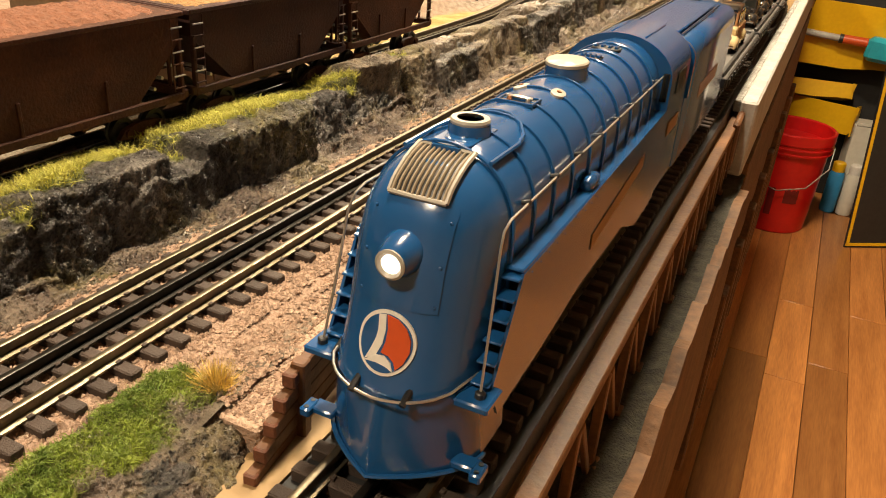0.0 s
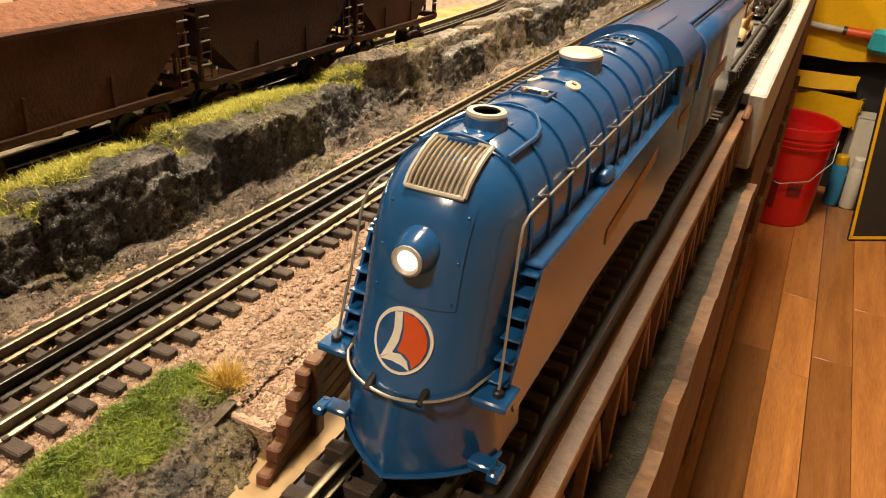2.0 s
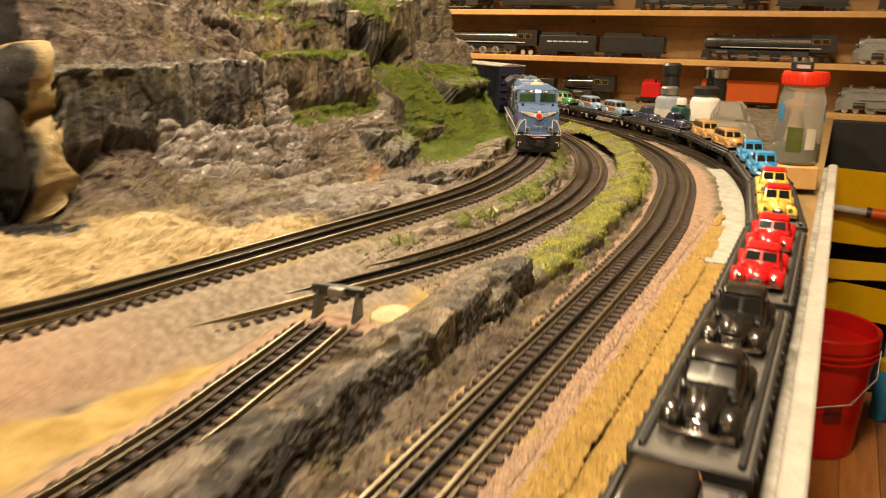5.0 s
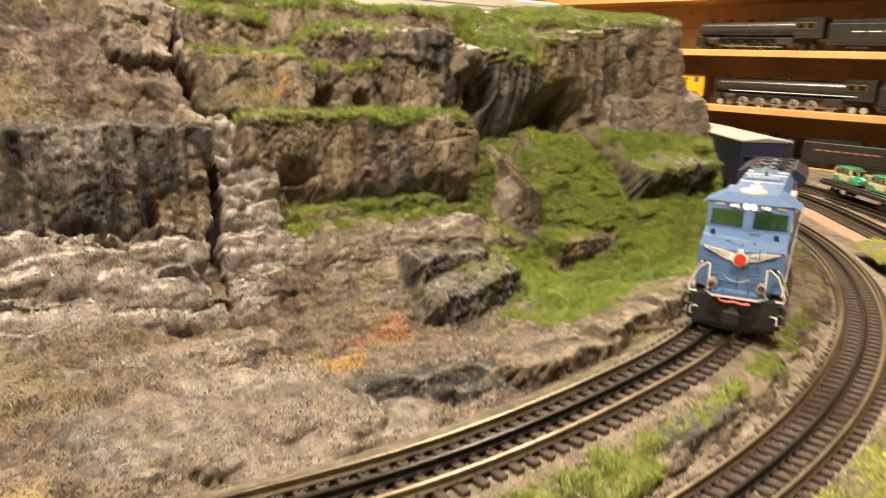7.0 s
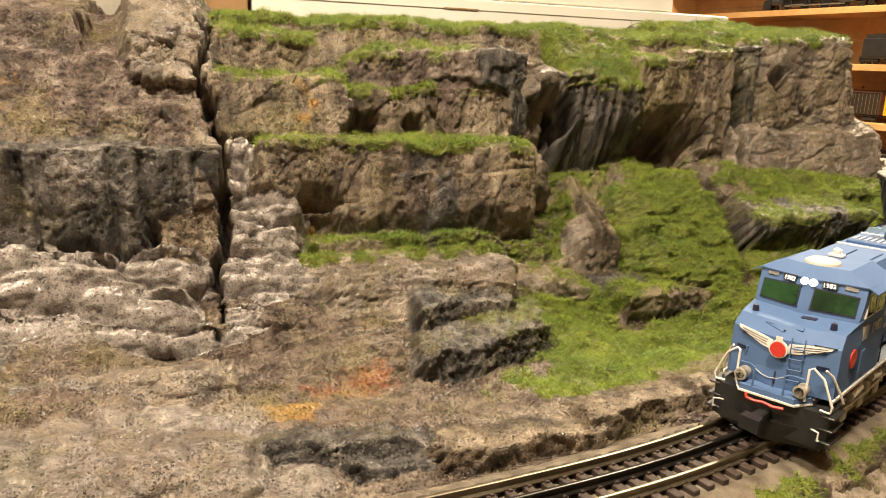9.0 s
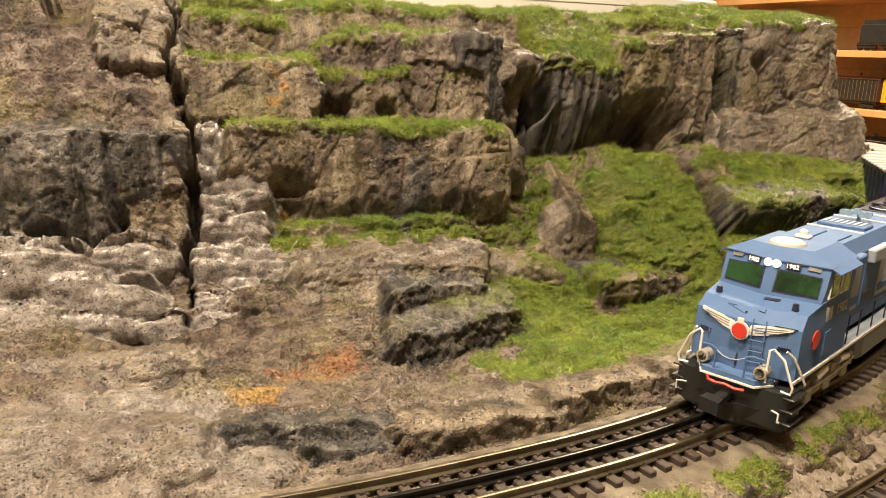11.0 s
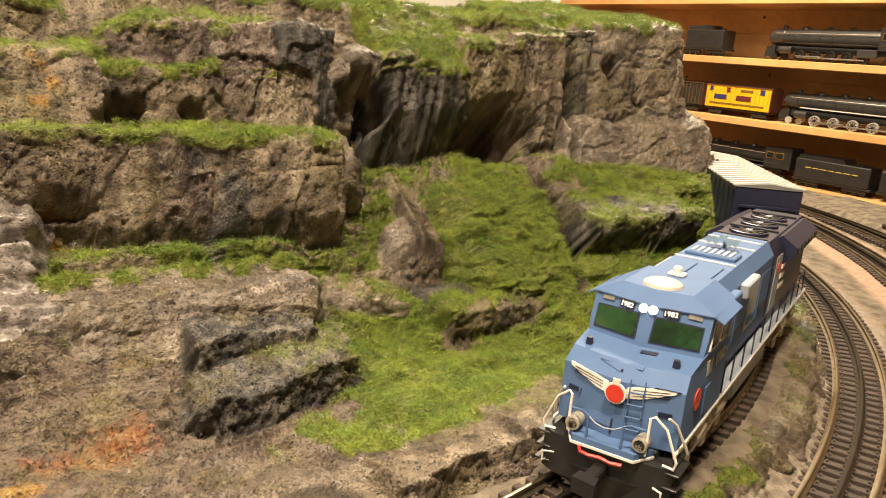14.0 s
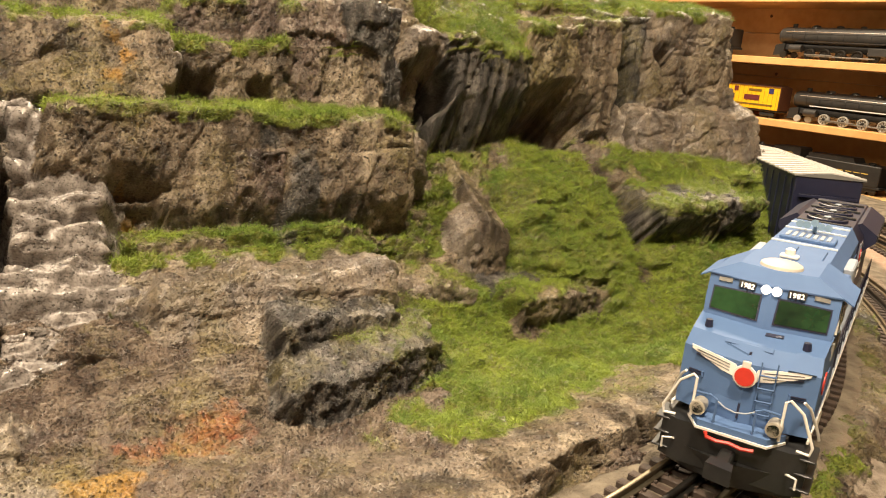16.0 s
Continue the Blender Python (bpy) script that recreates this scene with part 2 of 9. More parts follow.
wall("wall_north", -3.4, wall_y(-3.4), 2.4, wall_y(2.4))
wall("wall_east", 2.35, wall_y(2.35), 2.35, -2.2)
wall("wall_south", -3.4, -2.15, 2.4, -2.15)
wall("wall_west", -3.35, -2.2, -3.35, wall_y(-3.35))
tagged(MB().box((-0.5, 0.85, CEIL + 0.05), (6.2, 6.4, 0.1)).obj("ceiling", CEILPAINT, smooth=False), "white painted ceiling", "ceiling", kind="structure")
for lx, ly, p in ((-0.14, 0.70, 37), (0.05, 1.62, 45), (-1.3, 2.80, 70), (-0.16, -0.75, 30)):
    lamp = bpy.data.lights.new("ceiling_lamp", "AREA")
    lamp.shape, lamp.size, lamp.energy, lamp.color = "DISK", 0.22, p, (1.0, 0.84, 0.62)
    new("ceiling_lamp", lamp).matrix_basis = look((lx, ly, CEIL - 0.03), (lx, ly, 0))
PLANK = mat("oiled_mixed_hardwood", (0.50, 0.21, 0.062), 0.32, 0, (0.30, 0.11, 0.032), 5, 0.06, 200, vary=0.42)
_nt = PLANK.node_tree
_oi = _nt.nodes.new("ShaderNodeObjectInfo")
_mp = _nt.nodes.new("ShaderNodeMapping")
_mp.inputs["Scale"].default_value = (9.0, 0.7, 1.0)
_nt.links.new(_nt.nodes["Texture Coordinate"].outputs["Object"], _mp.inputs["Vector"])
_nt.links.new(_oi.outputs["Location"], _mp.inputs["Location"])
for _n in [q for q in _nt.nodes if q.bl_idname == "ShaderNodeTexNoise"]:
    _nt.links.new(_mp.outputs["Vector"], _n.inputs["Vector"])
floor = MB().box((-0.5, 0.85, FLOOR - 0.035), (6.2, 6.4, 0.05)).obj("floor", PLANK, smooth=False)
tagged(floor, "orange-brown plank floor of mixed tones", "floor", kind="structure")
rng = random.Random(12)
PLANKS = {}
for i in range(13):
    y = -0.9 - rng.uniform(0, 0.7)
    while y < 3.7:
        ln = rng.choice((0.45, 0.6, 0.9, 1.2))
        if ln not in PLANKS:
            o = MB().box((0, 0, -0.006), (0.098, ln - 0.0015, 0.012), 0.0008).obj("plank", PLANK)
            PLANKS[ln] = o.data
            bpy.data.objects.remove(o)
        if y + ln < 3.68:
            o = new("plank", PLANKS[ln]); o.parent = floor
            o.matrix_basis = pose(0.06 + 0.0995 * i, y + ln / 2, FLOOR + 0.003)
        y += ln
table = MB().box((-0.57, 1.45, -0.0445), (1.46, 3.9, 0.018)).obj("layout_table", PLY, smooth=False)
tagged(table, "plywood deck that carries the model railway", "table", kind="structure")

# ---- track plan (plan lines, rail height) ----
LINE_M = [(0, -0.45)] + smooth_path([(0, 1.0), (0, 1.5), (-0.014, 1.7), (-0.045, 1.91), (-0.1, 2.1), (-0.197, 2.285), (-0.312, 2.43), (-0.455, 2.575), (-0.63, 2.735), (-0.85, 2.88), (-1.1, 2.98)], 10)
LINE_B = [(x, y) for x, y in zip(*(np.array(LINE_M).T + 0.1265 * np.array([np.gradient(np.array(LINE_M)[:, 1]), -np.gradient(np.array(LINE_M)[:, 0])]) / np.hypot(np.gradient(np.array(LINE_M)[:, 0]), np.gradient(np.array(LINE_M)[:, 1]))))]
LINE_S = smooth_path([(-0.75, -0.1), (-0.52, 0.42), (-0.336, 0.876), (-0.272, 1.053), (-0.227, 1.171), (-0.180, 1.30), (-0.150, 1.43), (-0.140, 1.58)]) + arc(-1.32, 1.58, 1.18, 0, 75)[1:]
LINE_D = smooth_path([(-0.80, 0.1), (-0.55, 0.52), (-0.395, 0.80), (-0.330, 0.98), (-0.305, 1.10), (-0.278, 1.26), (-0.252, 1.41), (-0.238, 1.54), (-0.245, 1.68), (-0.270, 1.83), (-0.335, 2.03), (-0.45, 2.215), (-0.61, 2.36), (-0.82, 2.46), (-1.05, 2.5)])
LINE_H = smooth_path([(-0.122, -0.45), (-0.122, 0.4), (-0.122, 0.85), (-0.135, 1.0), (-0.150, 1.10)])
Z_M, Z_B, Z_S, Z_D, Z_H = 0.0, -0.012, 0.005, 0.0275, 0.015


def offset_line(line, d):
    p = np.array(line)
    t = np.gradient(p, axis=0)
    t /= np.hypot(*t.T)[:, None]
    return p + d * np.stack([t[:, 1], -t[:, 0]], 1)


def rail(line, d, z, top, parent, material, label):
    """A T rail: foot, web and head swept along the line."""
    prof = [(-0.0030, -0.0055), (0.0030, -0.0055), (0.0030, -0.0048), (0.0007, -0.0042), (0.0007, -0.0018), (0.0014, -0.0013), (0.0013, -0.0002), (0.0009, 0), (-0.0009, 0), (-0.0013, -0.0002), (-0.0014, -0.0013), (-0.0007, -0.0018), (-0.0007, -0.0042), (-0.0030, -0.0048)]
    x, y, a = along(line, 0.012)
    rings = [[(px + (d + u) * math.sin(h), py - (d + u) * math.cos(h), z + w) for u, w in prof] for px, py, h in zip(x, y, a)]
    mb = MB()
    mb.loft(rings)
    return mb.obj("rail", material, parent, label, angle=50)


def tie_mesh():
    mb = MB()
    mb.box((0, 0, -0.0085), (0.058, 0.0058, 0.0058), 0.0006)
    for s in (-0.017, 0.0, 0.017):
        for e in (-1, 1):
            mb.box((s + e * 0.0032, 0, -0.0050), (0.0016, 0.0022, 0.0014))
    ob = mb.obj("tie", TIE)
    me = ob.data
    bpy.data.objects.remove(ob)
    return me


TIE_MESH = tie_mesh()


def track(label, line, z, gauge=0.0172, step=0.0122, y0=-9, y1=9):
    t = thing("track", label, "track", kind="structure")
    for d, mt, lb in ((-gauge, STEEL, "polished bright outer rail"), (gauge, STEEL, "polished bright outer rail"), (0, BLACKRAIL, "blackened centre rail")):
        rail(line, d, z, 0, t, mt, lb)
    x, y, a = along(line, step)
    rng = random.Random(5)
    for px, py, h in zip(x, y, a):
        if y0 < py < y1:
            o = new("tie", TIE_MESH)
            o.parent = t
            o.matrix_basis = pose(px, py, z + rng.uniform(-.0002, .0002), 0, 0, math.degrees(h) - 90 + rng.uniform(-0.8, 0.8))
    return t


track("three-rail model track with bright rails on brown ties in pink ballast", LINE_M, Z_M, y0=0.02)
track("three-rail model track under the blue streamlined train", LINE_B, Z_B, y0=0.02)
track("curved three-rail track in pale ballast", LINE_S, Z_S, 0.019, y0=0.7)
track("curved three-rail track along the foot of the cliff", LINE_D, Z_D, 0.0180, y0=0.7)
track("three-rail siding under the ore cars ending at a bumper", LINE_H, Z_H, y0=0.1)

# ---- rock and ground tools ----
LAT = np.random.RandomState(7).rand(256, 256)


def vn(x, y, seed=0):
    """Smooth value noise in -1..1 on arrays."""
    xi, yi = np.floor(x).astype(int), np.floor(y).astype(int)
    fx, fy = x - xi, y - yi
    fx, fy = fx * fx * (3 - 2 * fx), fy * fy * (3 - 2 * fy)
    g = lambda i, j: LAT[(i + 37 * seed) % 256, (j + 91 * seed) % 256]  # noqa: E731
    a = g(xi, yi) * (1 - fx) + g(xi + 1, yi) * fx
    b = g(xi, yi + 1) * (1 - fx) + g(xi + 1, yi + 1) * fx
    return 2 * (a * (1 - fy) + b * fy) - 1


def fb(x, y, seed=0, n=4):
    return sum(vn(x * 2 ** k, y * 2 ** k, seed + k) * 0.55 ** k for k in range(n))


def cells(x, y, seed=0):
    """Distance to the nearest of scattered points, their value, and the gap to the second nearest."""
    xi, yi = np.floor(x).astype(int), np.floor(y).astype(int)
    d1, d2, val = np.full(x.shape, 9.0), np.full(x.shape, 9.0), np.zeros(x.shape)
    for i in (-1, 0, 1):
        for j in (-1, 0, 1):
            px = xi + i + LAT[(xi + i + 11 * seed) % 256, (yi + j) % 256]
            py = yi + j + LAT[(xi + i) % 256, (yi + j + 53 + seed) % 256]
            d = np.hypot(x - px, y - py)
            v = LAT[(xi + i + 5) % 256, (yi + j + 17 + seed) % 256]
            near = d < d1
            d2 = np.where(near, d1, np.minimum(d2, d))
            val = np.where(near, v, val)
            d1 = np.where(near, d, d1)
    return d1, val, d2 - d1


def sstep(a, b, x):
    t = np.clip((x - a) / (b - a), 0, 1)
    return t * t * (3 - 2 * t)


def smin(a, b, k):
    t = np.clip(0.5 + 0.5 * (b - a) / k, 0, 1)
    return b * (1 - t) + a * t - k * t * (1 - t)


R2 = math.sqrt(2)


def facets(x, y, seed, amp, tilt, groove, edge=0.05):
    """Broken planes: each cell has its own step and slant, with a groove between."""
    xi, yi = np.floor(x).astype(int), np.floor(y).astype(int)
    d1, d2 = np.full(x.shape, 9.0), np.full(x.shape, 9.0)
    val, dx, dy = np.zeros(x.shape), np.zeros(x.shape), np.zeros(x.shape)
    for i in (-1, 0, 1):
        for j in (-1, 0, 1):
            ux = x - (xi + i + LAT[(xi + i + 11 * seed) % 256, (yi + j) % 256])
            uy = y - (yi + j + LAT[(xi + i) % 256, (yi + j + 53 + seed) % 256])
            d = np.hypot(ux, uy)
            near = d < d1
            d2 = np.where(near, d1, np.minimum(d2, d))
            val = np.where(near, LAT[(xi + i + 5) % 256, (yi + j + 17 + seed) % 256], val)
            dx, dy = np.where(near, ux, dx), np.where(near, uy, dy)
            d1 = np.where(near, d, d1)
    t1, t2 = (val * 7.13) % 1 - 0.5, (val * 13.7) % 1 - 0.5
    return (val - 0.5) * amp + tilt * (t1 * dx + t2 * dy) - groove * np.exp(-((d2 - d1) / edge) ** 2)


def blur(q, n):
    """A box blur of a grid, n cells to each side."""
    for ax in (0, 1):
        pad = [(n, n) if k == ax else (0, 0) for k in range(2)]
        c = np.cumsum(np.pad(q, pad, mode="edge"), axis=ax)
        c = np.insert(c, 0, 0, axis=ax)
        m = 2 * n + 1
        q = (np.take(c, range(m, c.shape[ax]), ax) - np.take(c, range(0, c.shape[ax] - m), ax)) / m
    return q


def rockface(name, line, a0, a1, w0, w1, res, profiles, rocks, cuts, stains, material, label, rough=1.0, kind="structure", category="rock", flip=1, coarse=None, sc=1.0):
    """A hillside as one sheet over a plane tilted by 45 degrees. a runs along the plan line, p into the hill to its left, z up.
    profiles: {a: [(p, z), ...]} of the bare slope; rocks: blocks with a front, a top, a batter and a kind, the foremost of which is seen.
    The broken relief then stands out along the faces' own directions; sc makes it finer."""
    aa = np.arange(a0, a1, res) if coarse is None else np.r_[np.arange(a0, coarse, 0.0035), np.arange(coarse, a1, res)]
    A, W = np.meshgrid(aa, np.arange(w0, w1, res))
    V = W * R2
    stations = sorted(profiles)
    hs = []
    for s in stations:
        q = np.array(profiles[s], float)
        ww, hh = (q[:, 0] + q[:, 1]) / R2, (q[:, 1] - q[:, 0]) / R2
        hs.append(np.interp(W[:, 0], ww, hh))
    hs = np.array(hs)
    H = np.stack([np.interp(A[0], stations, hs[:, j]) for j in range(len(W))])
    H = H + rough / sc * (0.0045 * fb(A * 20 * sc, W * 20 * sc, 3, 3) + 0.0035 * vn(A * 13 * sc, W * 17 * sc, 44))
    K = np.zeros(A.shape, int)          # 0 bare slope, else the rock's number
    TOP = np.zeros(A.shape, bool)
    wob = 0.008 / sc * fb(A * 38 * sc, W * 38 * sc, 9, 4)
    wob2 = 0.008 / sc * fb(A * 38 * sc, W * 38 * sc, 23, 4)
    rocks = [tuple(r) + (0.0, None, 0.75)[len(r) - 9:] for r in rocks]
    rocks = [r[:10] + (r[4] - 0.045,) + r[11:] if r[10] is None and r[5] >= 0.2 and r[4] > 0.1 and r[7] not in ("shell", "black", "lobes", "boulders") else r for r in rocks]
    for k, (y0, y1, p0, p1, zt, batter, slope, sort, grass, dz, zb, und) in enumerate(rocks, 1):
        i0, i1 = np.searchsorted(aa, y0 - 0.06), np.searchsorted(aa, y1 + 0.06)
        if i1 - i0 < 2:
            continue
        S = np.s_[:, i0:i1]
        a_, w_ = A[S], W[S]
        if sort == "lobes":
            h, wide, high = np.full(a_.shape, -9.0), batter, slope
            rs = random.Random(100 + k)
            zc = zb + 0.35 * high
            while zc < zt:
                yc = y0 + rs.uniform(0, 0.5) * wide
                while yc < y1:
                    ry, rz = wide * rs.uniform(0.32, 0.75), high * rs.uniform(0.50, 0.85)
                    zj, deep = zc + high * rs.uniform(-0.35, 0.35), rz * rs.uniform(0.5, 0.8)
                    pf = p0 + (p1 - p0) * (zj - zb) / (zt - zb) + rs.uniform(-0.25, 0.25) * high
                    ps = np.full(a_.shape, pf)
                    for _ in range(3):
                        r2 = ((a_ - yc + 0.7 * wob[S]) / ry) ** 2 + ((R2 * w_ - ps - zj + 0.12 * (a_ - yc) + 0.5 * wob2[S]) / rz) ** 2
                        ps = pf + deep * (1 - np.sqrt(np.clip(1 - r2, 0, 1)))
                    h = np.maximum(h, w_ - R2 * ps - 3.0 * np.clip(np.sqrt(r2) - 1, 0, 400) * rz)
                    yc += ry * rs.uniform(1.15, 1.6)
                zc += high * rs.uniform(0.60, 0.80)
            over = h > H[S]
            H[S] = np.where(over, h, H[S])
            K[S] = np.where(over, k, K[S])
            TOP[S] = np.where(over, False, TOP[S])
            continue
        if sort == "boulders":
            h, wide, high = np.full(a_.shape, -9.0), batter, slope
            rs = random.Random(200 + k)
            pc = p0
            while pc <= p1:
                yc = y0 + rs.uniform(0, 0.6) * wide
                while yc < y1:
                    ry, rw, up = wide * rs.uniform(0.42, 0.8), high * rs.uniform(0.5, 0.85), high * rs.uniform(0.35, 0.75)
                    pj = pc + high * rs.uniform(-0.2, 0.2)
                    wc, hc = (pj + zt) / R2, (zt - pj) / R2
                    r2 = ((a_ - yc + 0.5 * wob[S]) / ry) ** 2 + ((w_ - wc + 0.2 * (a_ - yc) + 0.4 * wob2[S]) / rw) ** 2
                    h = np.maximum(h, np.where(r2 < 1, hc - (w_ - wc) - 0.45 * up + 1.15 * up * np.sqrt(np.clip(1 - r2, 0, 1)), -9.0))
                    yc += ry * rs.uniform(1.1, 1.6)
                pc += high * rs.uniform(0.6, 0.8)
            over = h > H[S]
            H[S] = np.where(over, h, H[S])
            K[S] = np.where(over, k, K[S])
            TOP[S] = np.where(over, False, TOP[S])
            continue
        u_ = np.clip((a_ - y0) / (y1 - y0), 0, 1)
        P = p0 + (p1 - p0) * u_
        F = -P + 0.003 / sc * fb(a_ * 22 * sc, w_ * 22 * sc, 50 + k, 2)
        ZT = zt + dz * u_
        Z = ZT + 0.0035 / sc * fb(a_ * 40 * sc, w_ * 12 * sc, 60 + k, 3)
        C = F + batter * (ZT - 0.04)
        hf = (R2 * C + w_ * (1 - batter)) / (1 + batter)
        ht = (R2 * (Z - slope * P) - w_ * (1 - slope)) / (1 + slope)
        ht = np.minimum(ht, R2 * (ZT + 0.042 + 0.003 * vn(a_ * 30, w_ * 30, 70 + k)) - w_)
        if zb is not None:
            low = zb + 0.008 / sc * fb(a_ * 34 * sc, np.full(a_.shape, 0.37 * k), 80 + k, 3)
            hf = np.minimum(hf, (R2 * (F - und * low) + w_ * (1 + und)) / (1 - und))
        thin = min(1.0, (y1 - y0) / 0.10)
        e = np.maximum(y0 - a_ - thin * wob[S], a_ - y1 - thin * wob2[S])
        round_ = sort in ("foam", "shell", "pale")
        h = smin(hf, ht, 0.006 if round_ else 0.0015) - (2.2 if round_ else 5.0) * np.clip(e, 0, 1) - 300 * np.clip(e - 0.03, 0, 1)
        h = h - 1.3 * np.clip(w_ - (P + ZT) / R2 - 0.7 * (0.25 if zt > 0.085 else 0.018 if p0 < 0.4 else 0.04), 0, 1)
        over = h > H[S]
        H[S] = np.where(over, h, H[S])
        K[S] = np.where(over, k, K[S])
        TOP[S] = np.where(over, ht < hf, TOP[S])
    Z = (W + H) / R2
    bare = np.zeros(A.shape)
    for y, z, ry, rz, d in cuts:
        r = ((A - y + 0.8 * wob) / ry) ** 2 + ((Z - z + 0.8 * wob2) / rz) ** 2
        H = H - d * np.exp(-r * r)
        bare = np.maximum(bare, np.exp(-(0.6 * r) ** 2))
    P, Z = (W - H) / R2, (W + H) / R2
    # broken relief
    xs, ys = A * sc, V * sc
    wx, wy = 0.010 * fb(xs * 26, ys * 22, 2, 3), 0.010 * fb(xs * 26, ys * 22, 15, 3)
    big = facets((xs + wx) * 12, (ys + wy) * 13, 4, 0.012, 0.022, 0.0045, 0.04)
    mid = facets((xs + wx) * 30, (ys + wy) * 36, 21, 0.0075, 0.013, 0.0024, 0.06)
    small = facets((xs + 0.5 * wx) * 88, (ys + 0.5 * wy) * 100, 33, 0.0028, 0.0048, 0.0012, 0.14)
    grit = fb(xs * 210, ys * 210, 31, 3) * 0.0011
    panel = facets((xs + 0.6 * wx) * 24, (ys + 0.6 * wy) * 11, 52, 0.0055, 0.0085, 0.0016, 0.03)
    flute = 0.0095 * np.abs(vn(xs * 44 + 14 * wx, ys * 2.5, 12)) + 0.0030 * np.abs(vn(xs * 120 + 9 * wx, ys * 7, 13)) - 0.005
    lobe = 0.0042 * np.abs(vn(xs * 34 + 40 * wx, ys * 62 + 50 * wy, 16)) + 0.0022 * np.abs(vn(xs * 90 + 40 * wy, ys * 120, 26)) - 0.002 + 0.0007 * fb(xs * 130, ys * 120, 41, 3)
    c2, v2, g2 = cells(xs * 8 + 0.3 * vn(xs * 14, ys * 14, 17), ys * 8 + 0.3 * vn(xs * 14, ys * 14, 18), 19)
    blob = 0.050 * np.sqrt(np.clip(1 - (c2 / 0.95) ** 2, 0, 1)) - 0.028 - 0.012 * np.exp(-(g2 / 0.08) ** 2) + 0.004 * fb(xs * 40, ys * 40, 42, 3)
    c5, v5, _ = cells(xs * 260, ys * 220, 77)
    c6, v6, _ = cells(xs * 95, ys * 85, 78)
    pits = 0.0024 * np.clip(1.3 - c5 / 0.36, 0, 1) * (v5 > 0.45) * sstep(-0.3, 0.2, vn(xs * 20, ys * 20, 61)) + 0.0040 * np.clip(1 - c6 / 0.22, 0, 1) * (v6 > 0.86)
    crust = 0.0042 * sstep(0.0, 0.10, fb(xs * 17 + 8 * wx, ys * 26 + ys * xs * 9, 91, 4)) + 0.0030 * sstep(0.05, 0.12, fb(xs * 40, ys * 60, 93, 3))
    D = crust + 0.5 * small + 1.2 * grit
    fine = 0.35 * small + 0.8 * grit
    for k, r in enumerate(rocks, 1):
        m = K == k
        if r[7] in ("foam", "lobes", "boulders"):
            D = np.where(m, lobe, D)
        elif r[7] == "shell":
            D = np.where(m, blob, D)
        elif r[7] == "black":
            D = np.where(m, 0.12 * blob, D)
        else:
            face = {"col": 0.25 * big + 0.35 * panel + fine + 1.3 * flute - 0.8 * pits, "pale": 0.3 * big + 0.3 * panel + 0.25 * small + 0.5 * grit + 0.5 * crust - 0.25 * pits,
                    "dark": 0.2 * big + 0.25 * panel + fine + grit - 0.8 * pits}.get(r[7], 0.22 * big + 0.55 * panel + fine + 0.2 * flute - 0.8 * pits)
            D = np.where(m, np.where(TOP, 0.25 * mid + 0.5 * small + grit, face), D)
    D = D * rough / sc
    g = [blur(q, 4) for q in (A, P, Z)]
    du, dv = [np.gradient(q, axis=1) for q in g], [np.gradient(q, axis=0) for q in g]
    na, npp, nz = (du[1] * dv[2] - du[2] * dv[1], du[2] * dv[0] - du[0] * dv[2], du[0] * dv[1] - du[1] * dv[0])
    ln_ = np.sqrt(na ** 2 + npp ** 2 + nz ** 2) + 1e-12
    sg = np.where(nz - npp < 0, -1.0, 1.0) / ln_
    A2, P, Z = A + D * na * sg, P + D * npp * sg, Z + D * nz * sg
    # covers
    gr = np.zeros(A.shape); fo = np.zeros(A.shape); di = np.zeros(A.shape); pk = np.zeros(A.shape); dk = np.zeros(A.shape); sh = np.zeros(A.shape)
    bl = np.zeros(A.shape)
    for k, (sort, grass) in enumerate((r[7:9] for r in rocks), 1):
        m = K == k
        gr[m & TOP] = grass
        fo[m] = {"foam": 1, "lobes": 1, "boulders": 0.42, "pale": 0.40}.get(sort, 0)
        pk[m] = 1.0 if sort == "pink" else 0
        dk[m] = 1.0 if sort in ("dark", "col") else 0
        sh[m] = 1.0 if sort == "shell" else 0
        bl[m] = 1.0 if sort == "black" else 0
    di[K == 0] = 1
    for k, r in enumerate(rocks, 1):
        if r[7] == "boulders":
            di[K == k] = 0.5
    for what, y, p, ry, rp, amt in stains:
        g = amt * np.exp(-(((A - y + 2 * wob) / ry) ** 2 + ((P - p + 2 * wob2) / rp) ** 2) ** 2)
        if what == "grass":
            gr = np.maximum(gr, g * (K == 0))
        elif what == "nograss":
            gr = gr * (1 - np.clip(g, 0, 1))
    lip = np.zeros(A.shape)
    lip[:-4] = gr[4:]
    gr = np.maximum(gr, 0.75 * lip)
    patch = sstep(-0.45, 0.05, fb(A * 60, W * 60, 77, 3))
    gr = np.clip(gr * (0.45 + 0.75 * patch) * (1 - bare), 0, 1)
    ru = np.zeros(A.shape); ye = np.zeros(A.shape)
    for what, y, p, ry, rp, amt in stains:
        g = amt * np.exp(-((A - y + 2 * wob) / ry) ** 2 - ((P - p + 2 * wob2) / rp) ** 2)
        if what == "rust":
            ru = np.maximum(ru, g)
        elif what == "ochre":
            ye = np.maximum(ye, g)
        elif what == "dark":
            dk = np.maximum(dk, g)
        elif what == "shell":
            sh = np.maximum(sh, g); di = di * (1 - g)
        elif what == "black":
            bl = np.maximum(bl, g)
        elif what == "foam":
            fo = np.maximum(fo, g)
    lump = gr * (0.0022 + 0.0028 * fb(A * 55 * sc, V * 55 * sc, 88, 3)) / sc
